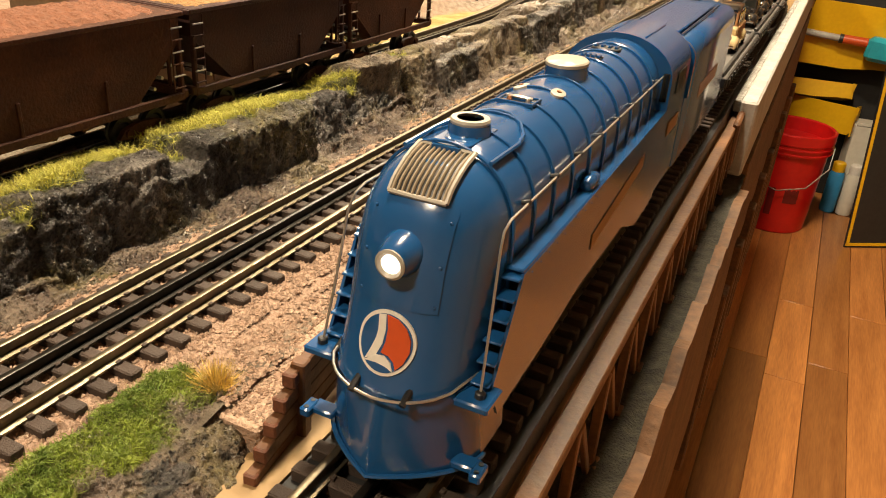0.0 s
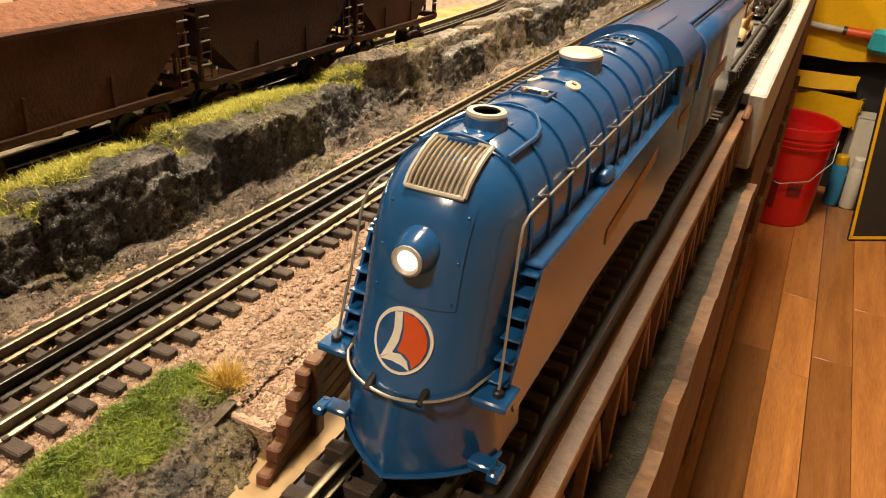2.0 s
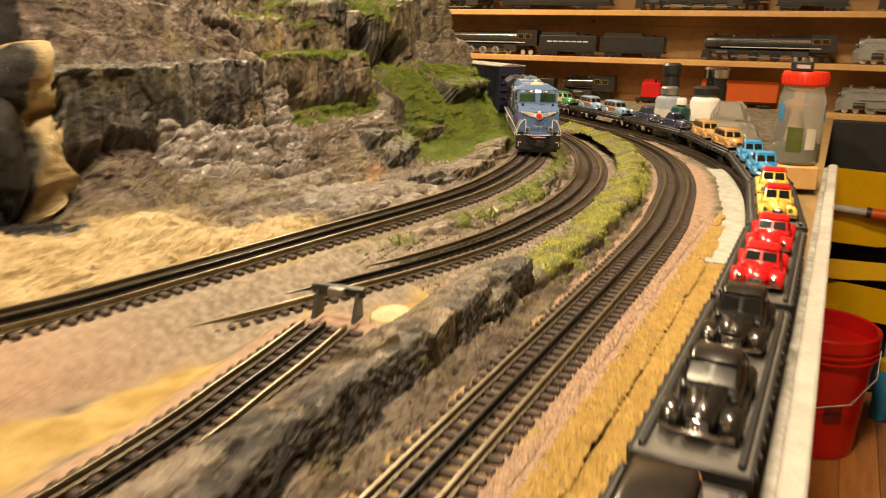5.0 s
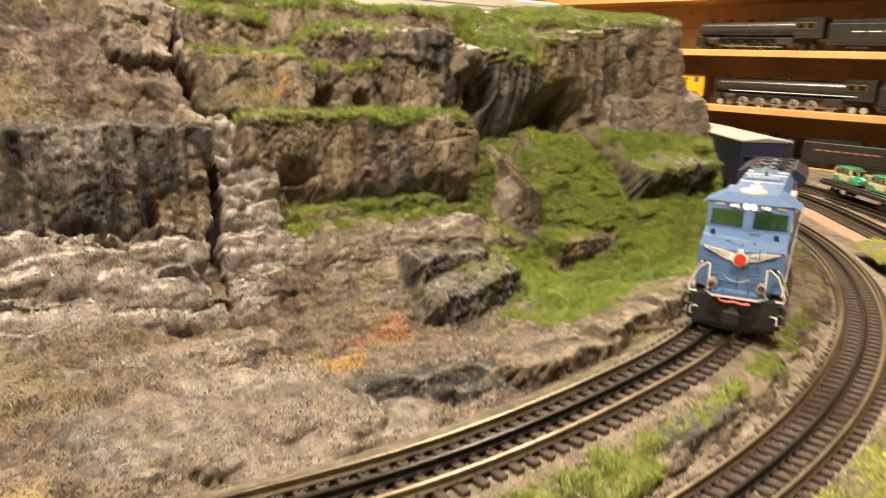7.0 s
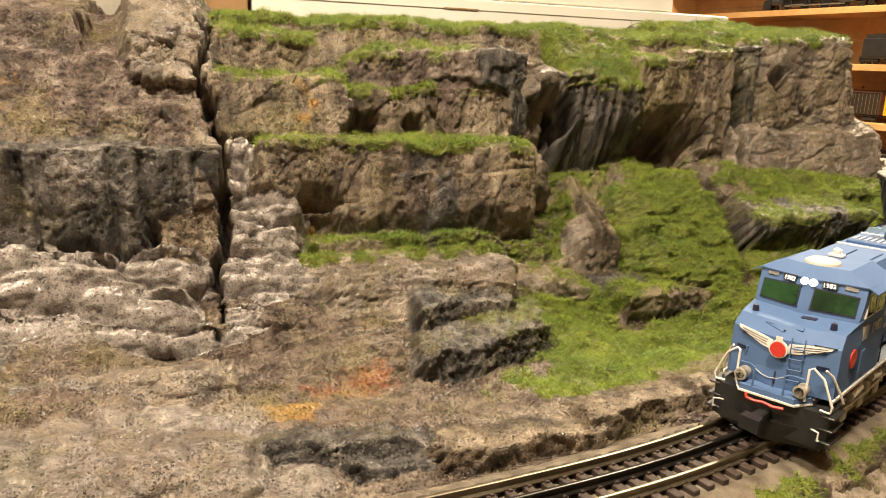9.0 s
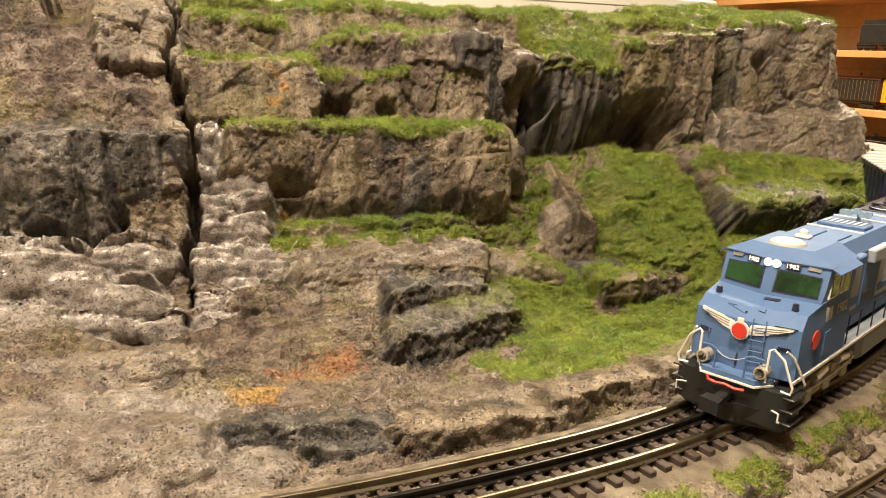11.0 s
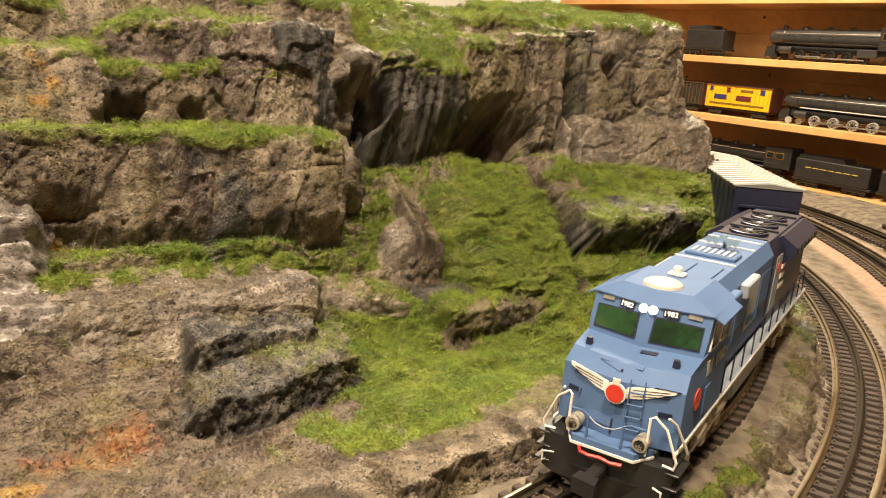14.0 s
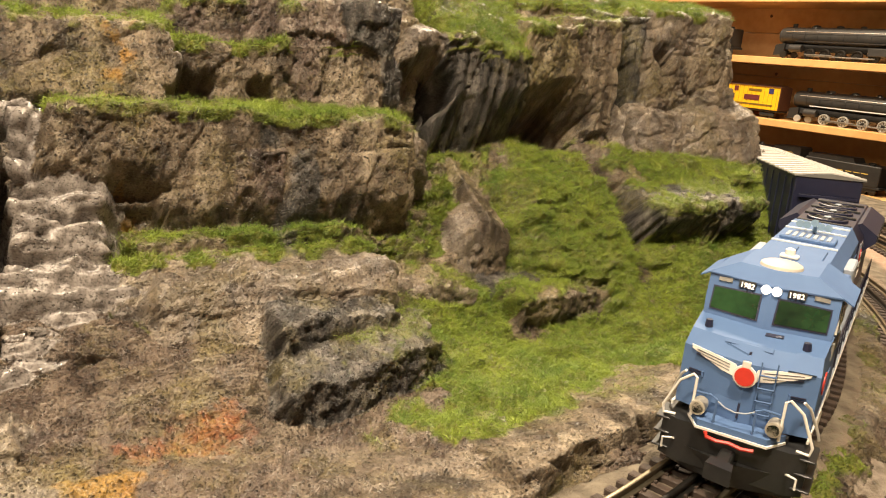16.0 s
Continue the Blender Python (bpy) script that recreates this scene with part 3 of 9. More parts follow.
    A2, P, Z = A2 + 0.3 * lump * na * sg, P + lump * npp * sg, Z + lump * nz * sg
    # to the plan
    ln = np.array(line, float)
    seg = np.r_[0, np.cumsum(np.hypot(*(ln[1:] - ln[:-1]).T))]
    s = A[0]
    th = np.arctan2(np.gradient(np.interp(s, seg, ln[:, 1])), np.gradient(np.interp(s, seg, ln[:, 0])))
    lx, ly = np.interp(A2, seg, ln[:, 0], left=None), np.interp(A2, seg, ln[:, 1])
    X = lx - flip * P * np.sin(th)[None]
    Y = ly + flip * P * np.cos(th)[None]
    n = A.shape[1]
    vs = np.stack([X.ravel(), Y.ravel(), Z.ravel()], 1)
    idx = np.arange(A.size).reshape(A.shape)
    quads = np.stack([idx[:-1, :-1], idx[:-1, 1:], idx[1:, 1:], idx[1:, :-1]], -1).reshape(-1, 4)
    ob = raw(name, vs.tolist(), quads.tolist(), material)
    me = ob.data
    for nm, chans in (("cover", (gr, fo, di)), ("stain", (ru, ye, dk)), ("paint", (pk, sh, bl))):
        at = me.color_attributes.new(nm, "FLOAT_COLOR", "POINT")
        at.data.foreach_set("color", np.stack([c.ravel() for c in chans] + [np.ones(A.size)], 1).astype(np.float32).ravel())
    tagged(ob, label, category, kind=kind)
    return ob, vs.reshape(A.shape[0], n, 3), gr


def blades(name, grid, mask, count, length, material, label, seed=1, parent=None, droop=0.6, width=0.0002):
    """Static grass: thin bent blades on the masked cells of a grid of points."""
    rs = np.random.RandomState(seed)
    cellm = mask[:-1, :-1] * mask[1:, 1:]
    du = grid[:-1, 1:] - grid[:-1, :-1]; dv = grid[1:, :-1] - grid[:-1, :-1]
    area = np.linalg.norm(np.cross(du, dv), axis=2)
    wgt = (area * np.clip(cellm, 0, 1)).ravel()
    if wgt.sum() <= 0:
        return None
    pick = rs.choice(wgt.size, count, p=wgt / wgt.sum())
    j, i = np.unravel_index(pick, cellm.shape)
    u, v = rs.rand(count, 1), rs.rand(count, 1)
    base = grid[j, i] + u * du[j, i] + v * dv[j, i]
    nrm = np.cross(du[j, i], dv[j, i]); nrm /= np.linalg.norm(nrm, axis=1)[:, None] + 1e-12
    nrm[nrm[:, 2] < 0] *= -1
    up = 0.5 * nrm + np.array([0, 0, 0.6]) + droop * rs.randn(count, 3)
    up[:, 2] = np.abs(up[:, 2]) * 0.8 + 0.05
    up /= np.linalg.norm(up, axis=1)[:, None]
    side = np.cross(up, rs.randn(count, 3)); side /= np.linalg.norm(side, axis=1)[:, None] + 1e-9
    L = length * (0.5 + 0.8 * rs.rand(count, 1))
    bend = 0.35 * L * rs.randn(count, 3); bend[:, 2] = -np.abs(bend[:, 2]) * 0.6
    mid = base + 0.55 * L * up
    tip = base + L * up + bend
    vs = np.concatenate([base - width * side - 0.0004 * up, base + width * side - 0.0004 * up, mid + 0.8 * width * side, mid - 0.8 * width * side, tip], 1).reshape(-1, 3)
    o = 5 * np.arange(count)[:, None]
    me = bpy.data.meshes.new(name)
    me.from_pydata(vs.tolist(), [], (o + np.array([0, 1, 2, 3])).tolist() + (o + np.array([3, 2, 4])).tolist())
    me.materials.append(material)
    ob = new(name, me)
    if parent is not None:
        ob.parent = parent
    return tagged(ob, label, "grass", kind="stuff")


def rock_mat():
    """Painted plaster and foam rock: covers and stains by region, grain, pits with their shade painted in, and
    dry-brushed edges.
    """
    m = bpy.data.materials.new("painted_rock")
    m.use_nodes = True
    nt = m.node_tree
    L = nt.links.new
    b = nt.nodes["Principled BSDF"]
    tc = nt.nodes.new("ShaderNodeTexCoord")

    def noise_at(scale, detail=8, stretch=None, rough=0.6):
        n = nt.nodes.new("ShaderNodeTexNoise")
        n.inputs["Scale"].default_value, n.inputs["Detail"].default_value, n.inputs["Roughness"].default_value = scale, detail, rough
        if stretch:
            mp = nt.nodes.new("ShaderNodeMapping")
            mp.inputs["Scale"].default_value = stretch
            L(tc.outputs["Object"], mp.inputs["Vector"]); L(mp.outputs["Vector"], n.inputs["Vector"])
        else:
            L(tc.outputs["Object"], n.inputs["Vector"])
        return n.outputs["Fac"]

    def ramp(fac, stops):
        r = nt.nodes.new("ShaderNodeValToRGB")
        e = r.color_ramp.elements
        while len(e) < len(stops):
            e.new(0.5)
        for q, (p, c) in zip(e, stops):
            q.position, q.color = p, (*c, 1)
        L(fac, r.inputs["Fac"])
        return r.outputs["Color"]

    def mix(fac, a, c):
        x = nt.nodes.new("ShaderNodeMix"); x.data_type = "RGBA"
        L(fac, x.inputs["Factor"]); L(a, x.inputs[6]); L(c, x.inputs[7])
        return x.outputs[2]

    def chan(attr):
        a = nt.nodes.new("ShaderNodeAttribute"); a.attribute_name = attr
        s = nt.nodes.new("ShaderNodeSeparateColor"); L(a.outputs["Color"], s.inputs["Color"])
        return s.outputs

    def edge(mask, amount=0.35, scale=220):
        """Breaks a region's border with noise."""
        n = nt.nodes.new("ShaderNodeMath"); n.operation = "MULTIPLY_ADD"
        n.inputs[1].default_value, n.inputs[2].default_value = 2 * amount, -amount
        L(noise_at(scale, 5), n.inputs[0])
        a = nt.nodes.new("ShaderNodeMath"); a.operation = "ADD"; L(mask, a.inputs[0]); L(n.outputs[0], a.inputs[1])
        r = nt.nodes.new("ShaderNodeMapRange"); r.inputs["From Min"].default_value, r.inputs["From Max"].default_value = 0.3, 0.62
        L(a.outputs[0], r.inputs["Value"])
        return r.outputs[0]

    cover, stain, paint = chan("cover"), chan("stain"), chan("paint")
    big = noise_at(26, 6)
    rock = ramp(big, [(0.30, (0.022, 0.017, 0.013)), (0.44, (0.085, 0.060, 0.040)), (0.57, (0.31, 0.24, 0.165)), (0.75, (0.14, 0.118, 0.092))])
    streak = ramp(noise_at(60, 6, (1, 1, 0.16)), [(0.38, (0.030, 0.024, 0.018)), (0.52, (0.15, 0.115, 0.078)), (0.66, (0.50, 0.42, 0.31))])
    half = nt.nodes.new("ShaderNodeValue"); half.outputs[0].default_value = 0.45
    rock = mix(half.outputs[0], rock, streak)
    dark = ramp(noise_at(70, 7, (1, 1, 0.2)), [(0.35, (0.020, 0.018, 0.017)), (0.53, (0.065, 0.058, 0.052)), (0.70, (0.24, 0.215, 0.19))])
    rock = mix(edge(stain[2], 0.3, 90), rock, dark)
    pink = ramp(noise_at(48, 8), [(0.35, (0.040, 0.027, 0.022)), (0.5, (0.125, 0.088, 0.070)), (0.65, (0.29, 0.235, 0.195))])
    rock = mix(edge(paint[0], 0.3, 60), rock, pink)
    dirt = ramp(noise_at(55, 9), [(0.30, (0.040, 0.026, 0.020)), (0.46, (0.084, 0.058, 0.043)), (0.60, (0.17, 0.126, 0.093)), (0.75, (0.11, 0.085, 0.066))])
    smear = nt.nodes.new("ShaderNodeMapRange"); smear.inputs["From Min"].default_value, smear.inputs["From Max"].default_value, smear.inputs["To Max"].default_value = 0.50, 0.62, 0.8
    L(noise_at(19, 7, (1.3, 0.7, 1), 0.62), smear.inputs["Value"])
    lime = ramp(noise_at(70, 6), [(0.3, (0.145, 0.11, 0.08)), (0.7, (0.30, 0.248, 0.19))])
    dirt = mix(smear.outputs[0], dirt, lime)
    rock = mix(edge(cover[2], 0.3, 120), rock, dirt)
    foam = ramp(noise_at(90, 6), [(0.3, (0.11, 0.096, 0.086)), (0.5, (0.24, 0.213, 0.195)), (0.7, (0.38, 0.345, 0.32))])
    rock = mix(edge(cover[1], 0.25, 120), rock, foam)
    ochre = ramp(noise_at(120, 5), [(0.3, (0.22, 0.11, 0.025)), (0.7, (0.42, 0.24, 0.06))])
    rock = mix(edge(stain[1], 0.4, 140), rock, ochre)
    rust = ramp(noise_at(150, 5), [(0.3, (0.16, 0.045, 0.020)), (0.7, (0.34, 0.11, 0.045))])
    rock = mix(edge(stain[0], 0.4, 140), rock, rust)
    # thin flock dust and fine speckle
    dust = nt.nodes.new("ShaderNodeMapRange"); dust.inputs["From Min"].default_value, dust.inputs["From Max"].default_value, dust.inputs["To Max"].default_value = 0.50, 0.68, 0.6
    L(noise_at(17, 7, None, 0.7), dust.inputs["Value"])
    nofoam = nt.nodes.new("ShaderNodeMath"); nofoam.operation = "MULTIPLY_ADD"; nofoam.inputs[1].default_value, nofoam.inputs[2].default_value = -1.0, 1.0
    L(cover[1], nofoam.inputs[0])
    dm = nt.nodes.new("ShaderNodeMath"); dm.operation = "MULTIPLY"; L(dust.outputs[0], dm.inputs[0]); L(nofoam.outputs[0], dm.inputs[1])
    moss = ramp(noise_at(260, 4), [(0.35, (0.07, 0.065, 0.014)), (0.65, (0.30, 0.25, 0.065))])
    rock = mix(dm.outputs[0], rock, moss)
    sp = nt.nodes.new("ShaderNodeMix"); sp.data_type = "RGBA"; sp.blend_type = "MULTIPLY"; sp.inputs["Factor"].default_value = 0.6
    L(rock, sp.inputs[6]); L(ramp(noise_at(640, 3, None, 0.6), [(0.36, (0.12, 0.11, 0.10)), (0.47, (0.75, 0.74, 0.73)), (0.56, (1.0, 1.0, 1.0))]), sp.inputs[7])
    rock = sp.outputs[2]
    # pale flecks from fine noise, in broad patches off the foam
    fleck = nt.nodes.new("ShaderNodeMapRange"); fleck.inputs["From Min"].default_value, fleck.inputs["From Max"].default_value, fleck.inputs["To Max"].default_value = 0.58, 0.68, 0.45
    L(noise_at(560, 3, None, 0.6), fleck.inputs["Value"])
    dusted = nt.nodes.new("ShaderNodeMapRange"); dusted.inputs["From Min"].default_value, dusted.inputs["From Max"].default_value = 0.40, 0.62
    L(noise_at(34, 5), dusted.inputs["Value"])
    fl = nt.nodes.new("ShaderNodeMath"); fl.operation = "MULTIPLY"; L(fleck.outputs[0], fl.inputs[0])
    df = nt.nodes.new("ShaderNodeMath"); df.operation = "MULTIPLY"; L(dusted.outputs[0], df.inputs[0]); L(nofoam.outputs[0], df.inputs[1]); L(df.outputs[0], fl.inputs[1])
    chalk = nt.nodes.new("ShaderNodeRGB"); chalk.outputs[0].default_value = (0.55, 0.47, 0.37, 1)
    rock = mix(fl.outputs[0], rock, chalk.outputs[0])
    # dry-brushed edges
    geo = nt.nodes.new("ShaderNodeNewGeometry")
    rim = nt.nodes.new("ShaderNodeMapRange")
    rim.inputs["From Min"].default_value, rim.inputs["From Max"].default_value, rim.inputs["To Max"].default_value = 0.54, 0.68, 0.4
    L(geo.outputs["Pointiness"], rim.inputs["Value"])
    pale = nt.nodes.new("ShaderNodeRGB"); pale.outputs[0].default_value = (0.52, 0.45, 0.36, 1)
    rock = mix(rim.outputs[0], rock, pale.outputs[0])
    turf = ramp(noise_at(110, 6), [(0.3, (0.05, 0.065, 0.010)), (0.5, (0.12, 0.14, 0.020)), (0.7, (0.22, 0.21, 0.05))])
    rock = mix(edge(cover[0], 0.3, 160), rock, turf)
    shell = ramp(noise_at(40, 6), [(0.3, (0.34, 0.23, 0.095)), (0.55, (0.47, 0.355, 0.185)), (0.8, (0.54, 0.44, 0.26))])
    rock = mix(edge(paint[1], 0.12, 60), rock, shell)
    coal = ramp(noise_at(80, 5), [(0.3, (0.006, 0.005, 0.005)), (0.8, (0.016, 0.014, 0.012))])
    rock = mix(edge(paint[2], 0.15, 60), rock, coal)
    # pits, their shade painted in as a near-black colour
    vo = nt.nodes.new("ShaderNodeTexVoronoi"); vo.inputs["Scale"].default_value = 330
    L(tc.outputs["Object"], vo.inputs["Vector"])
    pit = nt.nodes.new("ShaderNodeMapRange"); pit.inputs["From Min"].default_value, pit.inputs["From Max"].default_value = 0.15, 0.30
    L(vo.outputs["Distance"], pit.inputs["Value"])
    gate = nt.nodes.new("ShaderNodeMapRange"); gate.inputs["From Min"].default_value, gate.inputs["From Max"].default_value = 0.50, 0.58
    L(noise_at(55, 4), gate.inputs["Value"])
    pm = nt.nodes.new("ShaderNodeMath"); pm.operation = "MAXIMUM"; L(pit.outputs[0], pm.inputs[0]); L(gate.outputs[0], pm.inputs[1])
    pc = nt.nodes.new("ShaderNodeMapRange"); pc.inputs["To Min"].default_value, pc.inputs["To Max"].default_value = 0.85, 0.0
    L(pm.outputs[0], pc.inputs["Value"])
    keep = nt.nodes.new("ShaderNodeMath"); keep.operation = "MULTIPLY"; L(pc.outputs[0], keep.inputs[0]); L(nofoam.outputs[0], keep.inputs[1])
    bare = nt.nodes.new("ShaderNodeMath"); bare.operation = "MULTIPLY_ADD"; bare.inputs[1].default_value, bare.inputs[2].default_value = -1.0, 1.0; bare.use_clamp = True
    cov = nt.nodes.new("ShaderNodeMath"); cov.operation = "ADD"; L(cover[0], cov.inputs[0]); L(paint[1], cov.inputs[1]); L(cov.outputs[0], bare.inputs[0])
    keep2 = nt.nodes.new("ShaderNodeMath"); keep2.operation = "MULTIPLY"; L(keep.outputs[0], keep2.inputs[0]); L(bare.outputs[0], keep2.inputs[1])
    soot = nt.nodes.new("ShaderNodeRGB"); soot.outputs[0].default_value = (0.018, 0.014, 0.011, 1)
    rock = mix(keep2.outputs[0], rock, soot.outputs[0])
    L(rock, b.inputs["Base Color"])
    rg = nt.nodes.new("ShaderNodeMapRange"); rg.inputs["To Min"].default_value, rg.inputs["To Max"].default_value = 0.36, 0.20
    L(cover[1], rg.inputs["Value"]); L(rg.outputs[0], b.inputs["Roughness"])
    b1 = nt.nodes.new("ShaderNodeBump"); b1.inputs["Strength"].default_value, b1.inputs["Distance"].default_value = 1.0, 0.0018
    L(pm.outputs[0], b1.inputs["Height"])
    fine = nt.nodes.new("ShaderNodeTexVoronoi"); fine.inputs["Scale"].default_value = 560
    L(tc.outputs["Object"], fine.inputs["Vector"])
    pore = nt.nodes.new("ShaderNodeMapRange"); pore.inputs["From Min"].default_value, pore.inputs["From Max"].default_value = 0.10, 0.42
    L(fine.outputs["Distance"], pore.inputs["Value"])
    ps = nt.nodes.new("ShaderNodeMath"); ps.operation = "MULTIPLY"; L(pore.outputs[0], ps.inputs[0]); L(nofoam.outputs[0], ps.inputs[1])
    b3 = nt.nodes.new("ShaderNodeBump"); b3.inputs["Strength"].default_value, b3.inputs["Distance"].default_value = 1.0, 0.0014
    L(ps.outputs[0], b3.inputs["Height"]); L(b1.outputs["Normal"], b3.inputs["Normal"])
    b2 = nt.nodes.new("ShaderNodeBump"); b2.inputs["Strength"].default_value, b2.inputs["Distance"].default_value = 1.0, 0.0014
    calm = nt.nodes.new("ShaderNodeMapRange"); calm.inputs["To Min"].default_value, calm.inputs["To Max"].default_value = 1.0, 0.22
    L(cover[1], calm.inputs["Value"]); L(calm.outputs[0], b2.inputs["Strength"])
    L(noise_at(640, 6, None, 0.7), b2.inputs["Height"]); L(b3.outputs["Normal"], b2.inputs["Normal"])
    L(b2.outputs["Normal"], b.inputs["Normal"])
    return m


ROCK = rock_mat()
GRASS = mat("olive_static_grass", (0.27, 0.33, 0.042), 0.6, 0, (0.085, 0.15, 0.017), 20, vary=0.28)
GRASSYELLOW = mat("yellow_green_static_grass", (0.58, 0.54, 0.12), 0.7, 0, (0.38, 0.38, 0.07), 60, vary=0.3)

# ---- the cliff behind the curve ----
BACK = [(0.70, 0.2), (0.80, 0.275), (1.1, 0.285)]
PROFILES = {
    0.7: [(0.38, 0.0), (0.46, 0.02), (0.50, 0.05), (0.56, 0.07), (0.62, 0.10), (0.68, 0.18)] + BACK,
    1.0: [(0.30, 0.0), (0.36, 0.018), (0.40, 0.04), (0.46, 0.05), (0.52, 0.042), (0.60, 0.05), (0.66, 0.1)] + BACK,
    1.17: [(0.27, 0.0), (0.325, 0.018), (0.36, 0.04), (0.40, 0.048), (0.46, 0.03), (0.58, 0.02), (0.66, 0.06)] + BACK,
    1.26: [(0.25, 0.0), (0.305, 0.010), (0.335, 0.018), (0.37, 0.018), (0.44, 0.012), (0.50, 0.025), (0.55, 0.06), (0.62, 0.12)] + BACK,
    1.43: [(0.23, 0.0), (0.29, 0.005), (0.33, 0.010), (0.39, 0.014), (0.46, 0.024), (0.513, 0.036), (0.55, 0.06), (0.62, 0.12)] + BACK,
    1.5: [(0.22, 0.0), (0.285, 0.004), (0.33, 0.008), (0.39, 0.008), (0.46, 0.012), (0.525, 0.016), (0.552, 0.05), (0.62, 0.12)] + BACK,
    1.65: [(0.22, 0.0), (0.290, 0.009), (0.315, 0.018), (0.35, 0.014), (0.42, 0.008), (0.45, 0.012), (0.47, 0.024), (0.50, 0.040), (0.53, 0.048), (0.58, 0.056), (0.64, 0.12)] + BACK,
    1.8: [(0.23, 0.0), (0.30, 0.008), (0.325, 0.024), (0.34, 0.026), (0.39, 0.013), (0.44, 0.008), (0.48, 0.026), (0.53, 0.046), (0.57, 0.056), (0.60, 0.105), (0.65, 0.16)] + BACK,
    1.87: [(0.25, 0.0), (0.32, 0.008), (0.345, 0.026), (0.40, 0.012), (0.46, 0.006), (0.50, 0.014), (0.55, 0.036), (0.575, 0.054), (0.60, 0.098), (0.64, 0.145), (0.66, 0.165)] + BACK,
    1.93: [(0.265, 0.0), (0.34, 0.009), (0.365, 0.024), (0.42, 0.008), (0.47, 0.000), (0.50, 0.008), (0.555, 0.036), (0.578, 0.056), (0.604, 0.106), (0.64, 0.147), (0.66, 0.165)] + BACK,
    1.97: [(0.28, 0.0), (0.355, 0.010), (0.38, 0.024), (0.42, 0.008), (0.47, 0.000), (0.50, 0.002), (0.53, 0.024), (0.555, 0.076), (0.588, 0.116), (0.64, 0.150), (0.66, 0.165)] + BACK,
    2.12: [(0.37, 0.0), (0.43, 0.02), (0.48, 0.045), (0.52, 0.074), (0.545, 0.104), (0.57, 0.128), (0.62, 0.15), (0.66, 0.172)] + BACK,
    2.32: [(0.48, 0.0), (0.515, 0.04), (0.54, 0.09), (0.57, 0.130), (0.61, 0.150), (0.68, 0.18)] + BACK,
}
ROCKS, CUTS = [], []


def block(y0, y1, p0, p1, top, batter=0.03, slope=0.1, sort="rock", grass=0.0, dz=0.0, zb=None, und=0.75):
    """A block of rock: its ends along the wall, depth of its front at each end, top, lean, slope of the top, undercut below zb."""
    ROCKS.append((y0, y1, p0, p1, top, batter, slope, sort, grass, dz, zb, und))


def lobes(y0, y1, z0, z1, p0, p1, wide, high):
    """A heap of swollen lobes between two heights."""
    ROCKS.append((y0, y1, p0, p1, z1, wide, high, "lobes", 0, 0.0, z0, 0.0))


def boulders(y0, y1, p0, p1, z, wide, high):
    """Rounded boulders bedded in the ground at height z."""
    ROCKS.append((y0, y1, p0, p1, z, wide, high, "boulders", 0, 0.0, None, 0.0))


def hollow(y, z, ry, rz, deep):
    CUTS.append((y, z, ry, rz, deep))


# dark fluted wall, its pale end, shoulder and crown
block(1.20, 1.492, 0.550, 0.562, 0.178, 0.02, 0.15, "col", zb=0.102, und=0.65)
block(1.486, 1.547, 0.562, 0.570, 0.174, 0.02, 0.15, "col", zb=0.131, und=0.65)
block(1.530, 1.549, 0.568, 0.572, 0.182, 0.1, 0.3, "pale", zb=0.128)
block(1.20, 1.546, 0.572, 0.588, 0.210, 0.35, 0.4, "pink", dz=-0.010)
block(1.20, 1.480, 0.596, 0.604, 0.250, 0.35, 0.3, "pink", dz=-0.010)
block(1.44, 1.544, 0.602, 0.608, 0.236, 0.4, 0.3, "pink")
block(1.482, 1.542, 0.608, 0.614, 0.268, 0.25, 0.35, "pale", zb=0.240)
block(1.20, 1.44, 0.622, 0.632, 0.280, 0.2, 0.1, "pink")
block(1.497, 1.545, 0.566, 0.568, 0.126, 0.05, 0.1)
# swollen pale rock at its foot
lobes(1.34, 1.44, 0.068, 0.098, 0.538, 0.552, 0.055, 0.026)
lobes(1.425, 1.525, 0.042, 0.092, 0.522, 0.548, 0.080, 0.034)
lobes(1.462, 1.525, 0.016, 0.046, 0.502, 0.522, 0.062, 0.030)
lobes(1.34, 1.415, 0.030, 0.074, 0.516, 0.540, 0.048, 0.032)
block(1.34, 1.44, 0.505, 0.505, 0.038, 0.5, 0.0, "dark")
block(1.30, 1.41, 0.47, 0.475, 0.026, 0.3, 0.25, "dark")
block(1.40, 1.548, 0.440, 0.436, 0.034, 0.5, -0.16, "pale")
boulders(1.37, 1.545, 0.352, 0.392, 0.015, 0.060, 0.044)
boulders(1.45, 1.580, 0.312, 0.342, 0.010, 0.040, 0.030)
block(1.552, 1.655, 0.322, 0.312, 0.026, 0.35, 0.05, "dark")
# frozen white fall beside the crack
lobes(1.560, 1.586, 0.124, 0.182, 0.578, 0.596, 0.034, 0.019)
lobes(1.558, 1.612, 0.086, 0.130, 0.560, 0.580, 0.042, 0.017)
lobes(1.556, 1.614, 0.056, 0.088, 0.544, 0.560, 0.046, 0.018)
lobes(1.554, 1.596, 0.024, 0.058, 0.518, 0.544, 0.048, 0.021)
